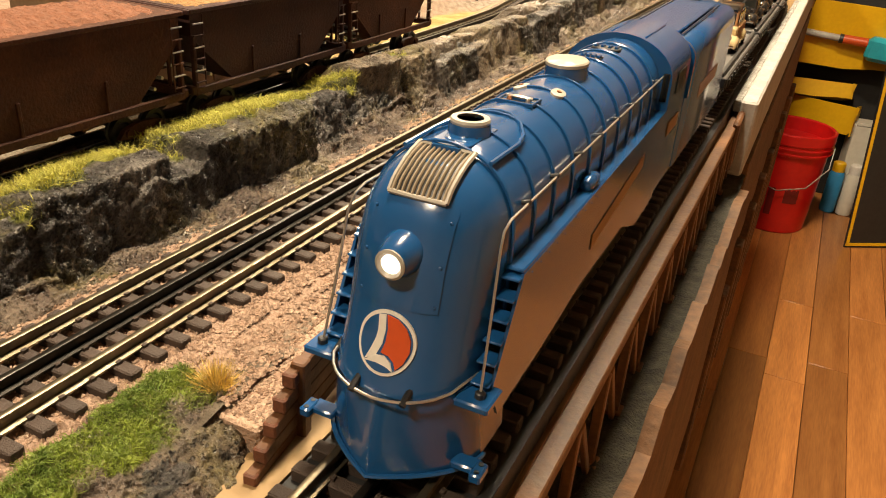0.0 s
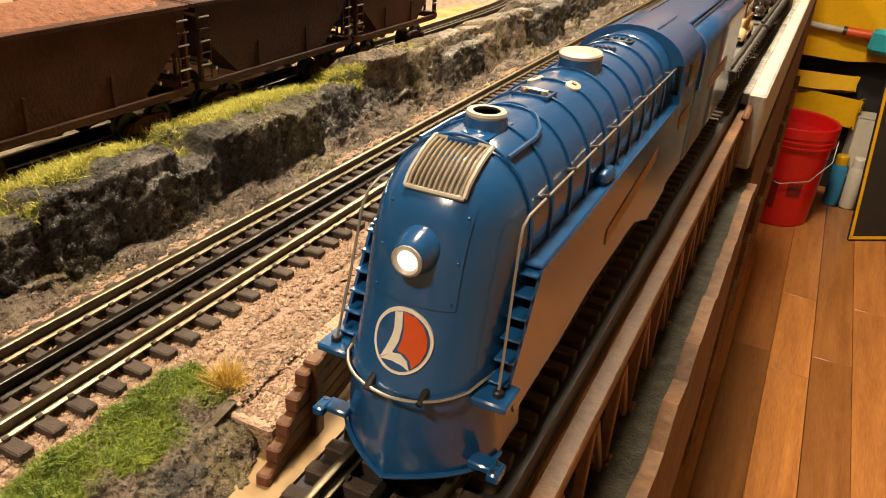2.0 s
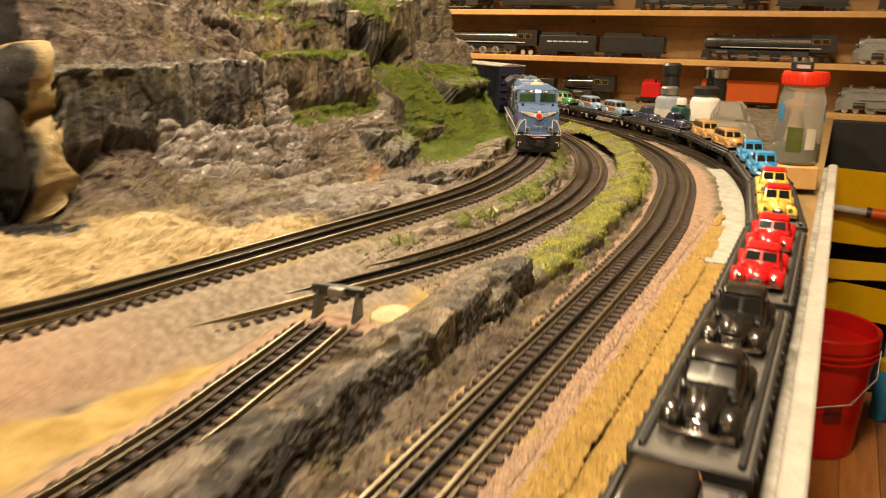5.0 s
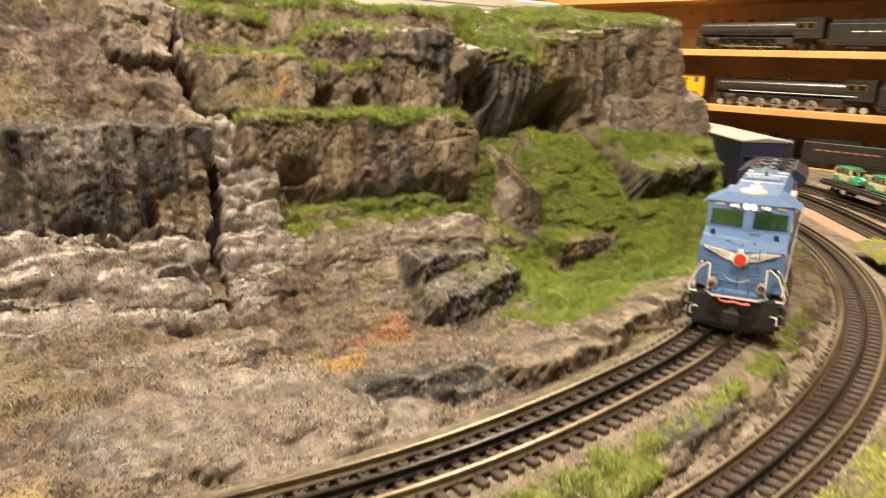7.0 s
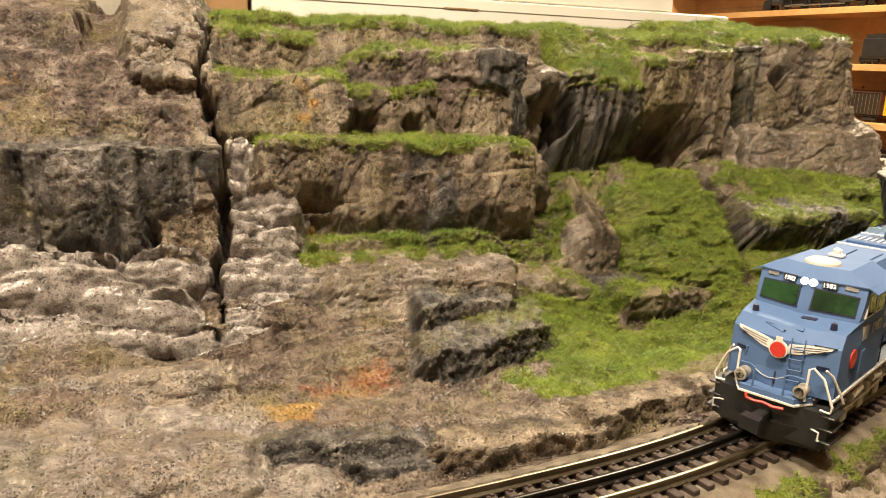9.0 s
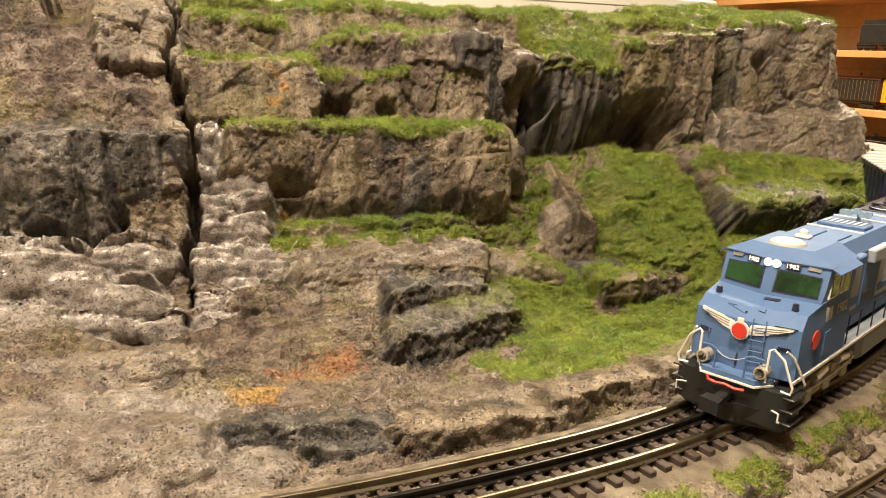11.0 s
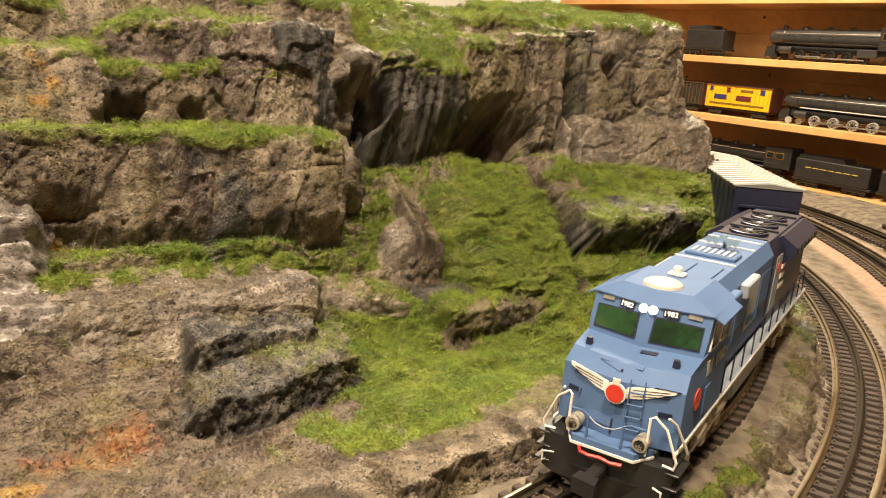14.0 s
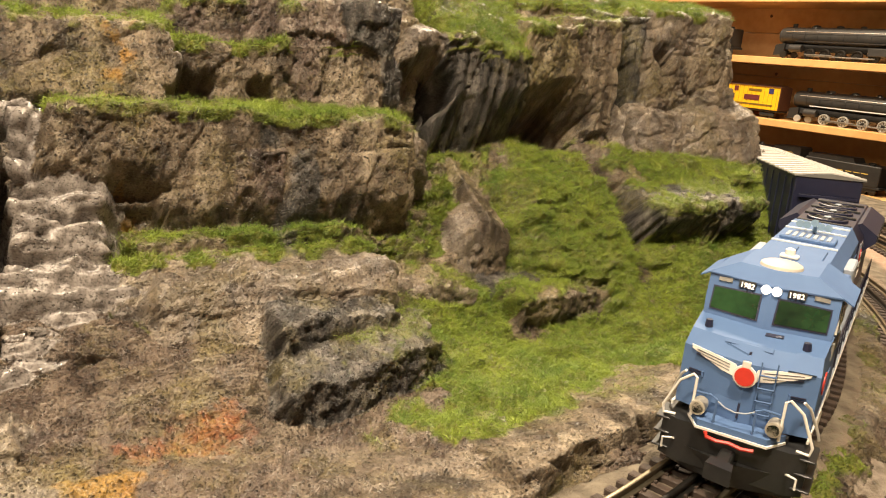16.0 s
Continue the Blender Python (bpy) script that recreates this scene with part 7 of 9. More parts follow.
NUMBER_GLOW = glow("lit_number_white", (1.0, 0.95, 0.85), 1.0)
DECAL_RED = mat("orange_red_disc", (0.62, 0.045, 0.03), 0.4)
PALE_BLUE_EDGE = mat("pale_blue_white_edge", (0.62, 0.66, 0.68), 0.45, 0, (0.5, 0.54, 0.57), 60)
DIM = mat("worn_side_lettering", (0.42, 0.40, 0.36), 0.5, 0, (0.3, 0.3, 0.28), 200)
CLEARCAB = mat("dim_cab_interior", (0.16, 0.13, 0.10), 0.5, 0, (0.05, 0.05, 0.045), 120)
SILVERTRUCK = mat("silver_truck_paint", (0.50, 0.46, 0.38), 0.4, 0.35, (0.34, 0.30, 0.24), 90, 0.2, 600)
GREYPANEL = mat("grey_blue_panel", (0.30, 0.34, 0.40), 0.45, 0, (0.25, 0.28, 0.33), 40)


def diesel(m):
    d = thing("diesel_locomotive", "powder-blue model diesel locomotive with winged emblem and lit headlights", "locomotive", m)

    def wz(z):
        return np.interp(z, [0.034, 0.066, 0.074, 0.0765, 0.097, 0.1], [0.0335, 0.0335, 0.0325, 0.0335, 0.0335, 0.0335])

    def nose(u, z):
        f = np.interp(z, [0.034, 0.066, 0.0735, 0.0775], [0.002, 0.004, 0.012, 0.034])
        return (u * wz(z), f + 0.0075 * abs(u), z)

    def cab(u, z):
        f = np.interp(z, [0.074, 0.100], [0.031, 0.040])
        return (u * wz(z), f + 0.0070 * abs(u), z)

    def ring(fn, z, back):
        a = [fn(u, z) for u in (-1, -0.5, 0, 0.5, 1)]
        w = a[-1][0]
        return [(-w, back, z)] + a + [(w, back, z)]

    nb = MB().loft([ring(nose, z, 0.050) for z in (0.034, 0.050, 0.066, 0.0735, 0.0775)]).obj("nose", UPBLUE, d, angle=22)
    top = [(-0.0335, 0.095, 0.098)] + [(u * 0.0345, 0.0385 + 0.007 * abs(u), 0.0985) for u in (-1, 0, 1)] + [(0.0335, 0.095, 0.098)]
    ridge = [(-0.020, 0.095, 0.1065)] + [(u * 0.020, 0.047 + 0.004 * abs(u), 0.1065) for u in (-1, 0, 1)] + [(0.020, 0.095, 0.1065)]
    body = MB().loft([ring(cab, z, 0.095) for z in (0.034, 0.060, 0.074, 0.086, 0.0985)]).obj("cab", UPBLUE, d, angle=22)
    MB().loft([top, [(x, y, z + 0.0008) for x, y, z in top], ridge]).obj("cab_roof", UPBLUE, d, angle=20)
    # nose door and crease
    plate([nose(-0.42, 0.040), nose(-0.02, 0.040), nose(-0.02, 0.070), nose(-0.42, 0.072)], 0.0007).obj("nose_door", UPBLUE, nb)
    plate([nose(-0.02, 0.037), nose(0.012, 0.037), nose(0.012, 0.071), nose(-0.02, 0.071)], 0.0012).obj("door_edge", NAVY, nb, "dark door edge")
    plate([nose(-0.43, 0.0715), nose(0.3, 0.0715), nose(0.3, 0.0732), nose(-0.43, 0.0732)], 0.0010).obj("door_lintel", UPBLUE, nb)
    plate([nose(0.08, 0.0758), nose(0.34, 0.0758), nose(0.34, 0.0764), nose(0.08, 0.0764)], 0.0006).obj("vent_slit", NAVY, nb)
    for u in (-0.78, 0.72):
        x, y, z = nose(u, 0.0745)
        MB().cyl((x, y, z), (x, y, z + 0.004), 0.0022, 0.0018, 10).obj("vent_pipe", NAVY, nb)
    plate([nose(0.55, 0.066), nose(0.93, 0.066), nose(0.80, 0.0735), nose(0.62, 0.0735)], 0.0016).obj("sand_hatch", UPBLUE, nb)
    # winged emblem
    for s in (-1, 1):
        wing = plate([nose(s * 0.10, 0.0600), nose(s * 0.16, 0.0640), nose(s * 0.42, 0.0655), nose(s * 0.88, 0.0668), nose(s * 0.86, 0.0652), nose(s * 0.74, 0.0635), nose(s * 0.56, 0.0612), nose(s * 0.36, 0.0588), nose(s * 0.16, 0.0578)], 0.0009).obj("wing", WHITEGLOSS, nb, "white wing of the emblem")
        for k in range(3):
            a, b = 0.0598 + k * 0.0016, 0.0625 + k * 0.0013
            plate([nose(s * 0.24, a), nose(s * 0.78, b), nose(s * 0.78, b + 0.0003), nose(s * 0.24, a + 0.0003)], 0.0011).obj("feather_line", NAVY, wing)
        for zz in (0.0520, 0.0535):
            plate([nose(s * 0.62, zz), nose(s * 0.86, zz), nose(s * 0.86, zz + 0.0007), nose(s * 0.62, zz + 0.0007)], 0.0008).obj("grab_step", NAVY, nb)
        plate([nose(s * 0.62, 0.0517), nose(s * 0.65, 0.0517), nose(s * 0.65, 0.0545), nose(s * 0.62, 0.0545)], 0.0012).obj("step_bracket", UPBLUE, nb)
    MB().cyl((0, 0.0026, 0.0600), (0, 0.0012, 0.0600), 0.0058, n=28).obj("emblem_ring", WHITEGLOSS, nb)
    MB().cyl((0, 0.0020, 0.0600), (0, 0.0005, 0.0600), 0.0048, n=28).obj("emblem_disc", DECAL_RED, nb, "red disc of the emblem")
    MB().box((0, 0.0013, 0.0665), (0.0042, 0.0010, 0.0040), 0.0008).obj("emblem_head", WHITEGLOSS, nb)
    for k in range(4):
        zz = 0.042 + k * 0.0068
        MB().tube([nose(0.20, zz), (nose(0.20, zz)[0], nose(0.20, zz)[1] - 0.0025, zz), (nose(0.42, zz)[0], nose(0.42, zz)[1] - 0.0025, zz), nose(0.42, zz)], 0.0005, 5).obj("grab_iron", UPBLUE, nb)
    for u in (0.20, 0.42):
        MB().tube([(nose(u, 0.04)[0], nose(u, 0.04)[1] - 0.0014, 0.040), (nose(u, 0.066)[0], nose(u, 0.066)[1] - 0.0014, 0.069)], 0.0004, 5).obj("grab_rail", UPBLUE, nb)
    # windscreens, number boards, lamps
    for s in (-1, 1):
        fr = plate([cab(s * 0.11, 0.0800), cab(s * 0.90, 0.0800), cab(s * 0.90, 0.0925), cab(s * 0.12, 0.0940)], 0.0006).obj("windscreen_frame", NAVY, body, "black windscreen gasket")
        plate([cab(s * 0.135, 0.0808), cab(s * 0.875, 0.0808), cab(s * 0.875, 0.0917), cab(s * 0.145, 0.0931)], 0.0009).obj("pane", GREENGLASS, fr, "green-tinted windscreen")
        MB().tube([cab(s * 0.36, 0.0945), cab(s * 0.40, 0.085), cab(s * 0.42, 0.082)], 0.0005, 5).obj("wiper", NAVY, body)
        plate([cab(s * 0.24, 0.0952), cab(s * 0.50, 0.0948), cab(s * 0.50, 0.0985), cab(s * 0.24, 0.0988)], 0.0016).obj("number_board", BLACKPLASTIC, body, "black lit number board")
        a = cab(s * 0.37, 0.0968)
        writing("1982", 0.0040, pose(a[0], a[1] - 0.0024, a[2], 72, 0, s * 12), NUMBER_GLOW, body)
        q = cab(s * 0.080, 0.0968)
        MB().lathe([(0.0024, 0), (0.0025, 0.0020), (0.0018, 0.0022)], 16, pose(q[0], q[1] + 0.0004, q[2], 78, 0, 0)).obj("headlamp", LAMPGLASS, body, "lit round headlamp")
        plate([cab(s * 0.62, 0.0958), cab(s * 0.84, 0.0954), cab(s * 0.84, 0.0974), cab(s * 0.62, 0.0980)], 0.0008).obj("marker_lamp", GREYMETAL, body)
        # cab side
        for yb in (0.048, 0.068):
            w = plate([(s * 0.0335, yb, 0.0785), (s * 0.0335, yb + 0.016, 0.0785), (s * 0.0335, yb + 0.016, 0.0945), (s * 0.0335, yb + (0.004 if yb < 0.05 else 0), 0.0945)], 0.0005).obj("side_window_frame", WHITEGLOSS, body)
            plate([(s * 0.0335, yb + 0.0015, 0.0797), (s * 0.0335, yb + 0.0145, 0.0797), (s * 0.0335, yb + 0.0145, 0.0932), (s * 0.0335, yb + 0.004, 0.0932)], 0.0008).obj("pane", GLASSDARK, w)
        MB().prism([(0.0335, 0.0985), (0.0392, 0.0955), (0.0392, 0.0962), (0.0335, 0.0995)] if s > 0 else [(-0.0335, 0.0985), (-0.0392, 0.0955), (-0.0392, 0.0962), (-0.0335, 0.0995)], "y", 0.046, 0.088).obj("sun_visor", UPBLUE, body)
        plate([(s * 0.0335, 0.052, 0.040), (s * 0.0335, 0.063, 0.040), (s * 0.0335, 0.063, 0.056), (s * 0.0335, 0.052, 0.056)], 0.0006).obj("side_door", UPBLUE, body)
        MB().cyl((s * 0.0332, 0.036, 0.055), (s * 0.0342, 0.036, 0.055), 0.0062, n=24).obj("side_emblem", DECAL_RED, nb, "red round side emblem")
        ltr = writing("1982", 0.0105, pose(s * 0.0340, 0.076, 0.068, 90, 0, s * 90), DIM, body)
        for k in range(2):
            plate([(s * 0.0335, 0.050 + 0.006 * k, 0.0635), (s * 0.0335, 0.0535 + 0.006 * k, 0.0635), (s * 0.0335, 0.0535 + 0.006 * k, 0.0725), (s * 0.0335, 0.050 + 0.006 * k, 0.0725)], 0.0004).obj("letter_bar", DIM, body)
    dome = MB().lathe([(0.0115, 0.1062), (0.0108, 0.1080), (0.0085, 0.1092), (0.001, 0.1098)], 28, pose(0, 0.0595, 0)).obj("antenna_dome", mat("cream_antenna_dome", (0.50, 0.45, 0.38), 0.5, 0, (0.44, 0.39, 0.32), 60), d, "cream roof antenna dome")
    bc = MB().box((0, 0.086, 0.1075), (0.010, 0.007, 0.002), 0.0005).obj("beacon_base", WHITEGLOSS, d)
    MB().lathe([(0.0028, 0.108), (0.0028, 0.1115), (0.0012, 0.1125)], 14, pose(0, 0.086, 0)).obj("beacon", WHITEGLOSS, bc)
    # long hood
    sect = [(-0.026, 0.040), (-0.026, 0.094), (-0.020, 0.1035), (0.020, 0.1035), (0.026, 0.094), (0.026, 0.040)]
    hood = MB().prism(sect, "y", 0.094, 0.250).obj("hood", UPBLUE, d, angle=20)
    rear = MB().prism([(-0.027, 0.036), (-0.027, 0.092), (-0.020, 0.102), (0.020, 0.102), (0.027, 0.092), (0.027, 0.036)], "y", 0.250, 0.402).obj("radiator_hood", NAVY, d, "dark navy rear hood")
    for y in (0.278, 0.318, 0.356):
        fan = MB().lathe([(0.0150, 0.1015), (0.0150, 0.1042), (0.0140, 0.1046), (0.0136, 0.1030)], 28, pose(0, y, 0), caps=False).obj("roof_fan", NAVY, rear, "dark roof fan")
        MB().lathe([(0.0030, 0.1044), (0.0026, 0.1050), (0.0002, 0.1051)], 14, pose(0, y, 0)).obj("fan_hub", GREYPANEL, fan)
        for k in range(8):
            MB().box((0.0082, 0, 0.1036), (0.0110, 0.0022, 0.0006), 0, pose(0, y, 0, 0, 0, 45 * k)).obj("fan_blade", BLACKPLASTIC, fan)
    for y in (0.255, 0.298, 0.337, 0.378):
        MB().box((0, y, 0.1028), (0.038, 0.0030, 0.0022), 0.0005).obj("roof_rib", BLACKPLASTIC, rear)
    for x in (-0.0085, 0.0085):
        MB().box((x, 0.118, 0.1040), (0.0145, 0.036, 0.0012), 0.0004).obj("roof_hatch", UPBLUE, hood)
    MB().box((0, 0.169, 0.1045), (0.034, 0.020, 0.0030), 0.0008).obj("roof_grille", UPBLUE, hood)
    for k in range(7):
        MB().box((-0.0126 + 0.0042 * k, 0.169, 0.1061), (0.0022, 0.016, 0.0012)).obj("grille_slot", GREYPANEL, hood)
    for y in (0.148, 0.205, 0.232):
        MB().box((0, y, 0.1040), (0.040, 0.0014, 0.0014), 0.0003).obj("roof_seam", PALE_BLUE_EDGE, hood)
    horn = MB().cyl((0, 0.200, 0.104), (0, 0.200, 0.1085), 0.0016, n=8).obj("horn_cluster", mat("pale_blue_horn", (0.30, 0.42, 0.52), 0.3, 0.3, (0.24, 0.34, 0.44), 80), d, "pale blue air horn cluster")
    for k in range(-2, 3):
        MB().cyl((k * 0.0042, 0.200, 0.110 + (0.002 if k == 0 else 0)), (k * 0.0046, 0.190, 0.110 + (0.002 if k == 0 else 0)), 0.0012, 0.0026, 10).obj("horn", horn.data.materials[0], horn)
    for s in (-1, 1):
        for k in range(4):
            y = 0.104 + k * 0.036
            MB().box((s * 0.0263, y + 0.014, 0.070), (0.0012, 0.030, 0.034), 0.0005).obj("access_door", UPBLUE if k % 2 else GREYPANEL, hood)
            MB().box((s * 0.0268, y + 0.014, 0.060), (0.0012, 0.026, 0.006), 0.0005).obj("panel_strip", NAVY if k % 2 else UPBLUE, hood)
        MB().box((s * 0.0285, 0.115, 0.092), (0.006, 0.020, 0.007), 0.001).obj("blower_box", UPBLUE, hood)
        MB().box((s * 0.0285, 0.160, 0.090), (0.006, 0.036, 0.010), 0.001).obj("brake_blister", GREYPANEL, hood)
        MB().prism([(s * 0.026, 0.078), (s * 0.036, 0.088), (s * 0.036, 0.094), (s * 0.024, 0.102), (s * 0.020, 0.100)], "y", 0.290, 0.395).obj("radiator_flare", NAVY, rear)
        for k in range(6):
            MB().box((s * 0.0362, 0.300 + 0.0165 * k, 0.0908), (0.0010, 0.012, 0.0052), 0.0003).obj("radiator_screen", BLACKPLASTIC, rear)
        plate([(s * 0.027, 0.258, 0.044), (s * 0.027, 0.280, 0.044), (s * 0.027, 0.284, 0.090), (s * 0.027, 0.262, 0.090)], 0.0006).obj("grey_wing_panel", GREYPANEL, rear, "grey panel with a red disc")
        for k in range(4):
            plate([(s * 0.0276, 0.284 + 0.002 * k, 0.060 + 0.008 * k), (s * 0.0276, 0.305 - 0.002 * k, 0.060 + 0.008 * k), (s * 0.0276, 0.305 - 0.002 * k, 0.0635 + 0.008 * k), (s * 0.0276, 0.284 + 0.002 * k, 0.0635 + 0.008 * k)], 0.0004).obj("white_bar", WHITEGLOSS, rear)
        MB().cyl((s * 0.0268, 0.272, 0.080), (s * 0.0282, 0.272, 0.080), 0.0052, n=20).obj("side_emblem", DECAL_RED, rear)
        # walkway, sill, handrail
        walk_ = MB().box((s * 0.0295, 0.215, 0.0345), (0.009, 0.372, 0.0018), 0.0004).obj("walkway", GREYPANEL, d)
        MB().box((s * 0.0338, 0.205, 0.0338), (0.0012, 0.400, 0.0024), 0.0003).obj("sill_stripe", WHITEGLOSS, d, "white sill stripe")
        pts = [(s * 0.0330, 0.100, 0.036), (s * 0.0330, 0.101, 0.056), (s * 0.0330, 0.390, 0.056), (s * 0.0330, 0.392, 0.036)]
        rl = MB().tube(pts, 0.00055, 5).obj("handrail", NAVY, d, "dark wire handrail")
        for k in range(9):
            MB().cyl((s * 0.0330, 0.125 + 0.030 * k, 0.035), (s * 0.0330, 0.125 + 0.030 * k, 0.056), 0.0005, n=5).obj("stanchion", NAVY, rl)
        # silver running gear
        for yc in (0.082, 0.330):
            tk = MB().prism([(yc - 0.052, 0.013), (yc - 0.046, 0.020), (yc - 0.020, 0.024), (yc + 0.020, 0.024), (yc + 0.046, 0.020), (yc + 0.052, 0.013), (yc + 0.040, 0.009), (yc - 0.040, 0.009)], "x", s * 0.0255, s * 0.0290).obj("truck_side", SILVERTRUCK, d, "silver truck side frame")
            for k in (-1, 0, 1):
                MB().lathe([(0.0015, -0.003), (0.0105, -0.003), (0.0105, -0.0018), (0.0095, -0.001), (0.0095, 0.0022), (0.004, 0.0022)], 20, pose(s * 0.0172, yc + k * 0.034, 0.0095, 0, s * 90)).obj("wheel", WHEEL, tk)
                MB().box((s * 0.0300, yc + k * 0.034, 0.0125), (0.003, 0.010, 0.010), 0.001).obj("axle_box", SILVERTRUCK, tk)
                MB().cyl((s * 0.0298, yc + k * 0.034 + 0.010, 0.014), (s * 0.0298, yc + k * 0.034 + 0.010, 0.024), 0.0022, n=8).obj("spring", SILVERTRUCK, tk)
            MB().cyl((s * 0.0315, yc - 0.030, 0.024), (s * 0.0315, yc - 0.012, 0.026), 0.0030, n=10).obj("brake_cylinder", SILVERTRUCK, tk)
            MB().cyl((s * 0.0315, yc + 0.012, 0.026), (s * 0.0315, yc + 0.030, 0.024), 0.0030, n=10).obj("brake_cylinder", SILVERTRUCK, tk)
            MB().tube([(s * 0.0312, yc - 0.05, 0.018), (s * 0.0315, yc - 0.02, 0.0165), (s * 0.0315, yc + 0.02, 0.0165), (s * 0.0312, yc + 0.05, 0.018)], 0.0008, 5).obj("brake_rod", NICKEL, tk)
    MB().box((0, 0.206, 0.018), (0.060, 0.110, 0.022), 0.004).obj("fuel_tank", GREYPANEL, d, "grey fuel tank")
    MB().box((0, 0.205, 0.0305), (0.050, 0.400, 0.006), 0.001).obj("frame", BLACKPLASTIC, d)
    # front end: anticlimber, pilot, steps, rails, coupler
    MB().prism([(-0.024, 0.004), (-0.017, -0.008), (0.017, -0.008), (0.024, 0.004)], "z", 0.0310, 0.0345).obj("front_walkway", UPBLUE, d)
    MB().prism([(-0.0245, 0.0035), (-0.0175, -0.0090), (0.0175, -0.0090), (0.0245, 0.0035)], "z", 0.0300, 0.0312).obj("walkway_lip", WHITEGLOSS, d, "white front lip")
    pil = MB().prism([(-0.036, 0.020), (-0.036, 0.000), (-0.028, -0.004), (0.028, -0.004), (0.036, 0.000), (0.036, 0.020)], "z", 0.0065, 0.0295).obj("pilot", BLACKPLASTIC, d, "black pilot plate")
    plow = MB().loft([[(-0.032, 0.004, 0.002), (0, -0.006, 0.002), (0.032, 0.004, 0.002), (0.032, 0.008, 0.002), (-0.032, 0.008, 0.002)], [(-0.030, -0.002, 0.016), (0, -0.009, 0.016), (0.030, -0.002, 0.016), (0.030, 0.006, 0.016), (-0.030, 0.006, 0.016)]]).obj("snow_plough", BLACKPLASTIC, pil)
    cp = MB().box((0, -0.016, 0.0195), (0.007, 0.022, 0.006), 0.001).obj("coupler", BLACKPLASTIC, d)
    MB().loft([[(-0.006, -0.030, 0.0155), (0.007, -0.032, 0.0155), (0.006, -0.024, 0.0155), (-0.005, -0.022, 0.0155)], [(-0.006, -0.030, 0.0240), (0.007, -0.032, 0.0240), (0.006, -0.024, 0.0240), (-0.005, -0.022, 0.0240)]]).obj("knuckle", BLACKPLASTIC, cp)
    for s in (-1, 1):
        for k in range(3):
            MB().box((s * 0.0350, 0.008 - 0.0005 * k, 0.0270 - 0.008 * k), (0.009, 0.020, 0.0012), 0.0003).obj("step", BLACKPLASTIC, pil)
        dl = MB().lathe([(0.0036, 0), (0.0040, 0.003), (0.0040, 0.009), (0.0034, 0.0092)], 16, pose(s * 0.0185, 0.0030, 0.0395, 90)).obj("ditch_lamp", SILVERTRUCK, d, "silver ditch lamp")
        MB().lathe([(0.0030, 0.0092), (0.0022, 0.0080)], 14, pose(s * 0.0185, 0.0030, 0.0395, 90)).obj("lamp_lens", GLASSDARK, dl)
        MB().tube([(s * 0.0300, 0.000, 0.030), (s * 0.0360, -0.001, 0.030), (s * 0.0368, -0.001, 0.034), (s * 0.0300, -0.001, 0.050), (s * 0.0235, -0.002, 0.0555), (s * 0.0215, -0.003, 0.0545), (s * 0.0215, -0.004, 0.034)], 0.00075, 6).obj("corner_handrail", WHITEGLOSS, d, "white corner handrail")
        MB().tube([(s * 0.0380, 0.016, 0.032), (s * 0.0372, 0.014, 0.036), (s * 0.0320, 0.008, 0.050), (s * 0.0290, 0.004, 0.054)], 0.00075, 6).obj("step_handrail", WHITEGLOSS, d, "white step handrail")
        MB().tube([(s * 0.0095, -0.007, 0.034), (s * 0.0095, -0.007, 0.0475), (s * 0.0130, -0.006, 0.0485), (s * 0.0200, -0.004, 0.0475)], 0.00065, 6).obj("gate_rail", UPBLUE, d)
        MB().tube([(s * 0.033, -0.004, 0.012), (s * 0.033, -0.007, 0.013), (s * 0.033, -0.007, 0.0185), (s * 0.029, -0.006, 0.019), (s * 0.028, -0.004, 0.018)], 0.0006, 5).obj("lift_bar", WHITEGLOSS, pil, "white lift bar")
    MB().tube([(-0.0095, -0.007, 0.047), (-0.005, -0.0075, 0.0445), (0, -0.008, 0.0438), (0.005, -0.0075, 0.0445), (0.0095, -0.007, 0.047)], 0.0004, 5).obj("gate_chain", GREYPANEL, d)
    MB().tube([(-0.012, -0.0095, 0.030), (-0.011, -0.010, 0.0275), (-0.006, -0.010, 0.0268), (0, -0.010, 0.0276), (0.006, -0.010, 0.0266), (0.012, -0.0095, 0.0272)], 0.0010, 6).obj("red_hose", DECAL_RED, d, "red painted uncoupling lever")
    return d


ROOFRIB = mat("dull_white_rib", (0.50, 0.48, 0.45), 0.55, 0, (0.44, 0.42, 0.39), 60)


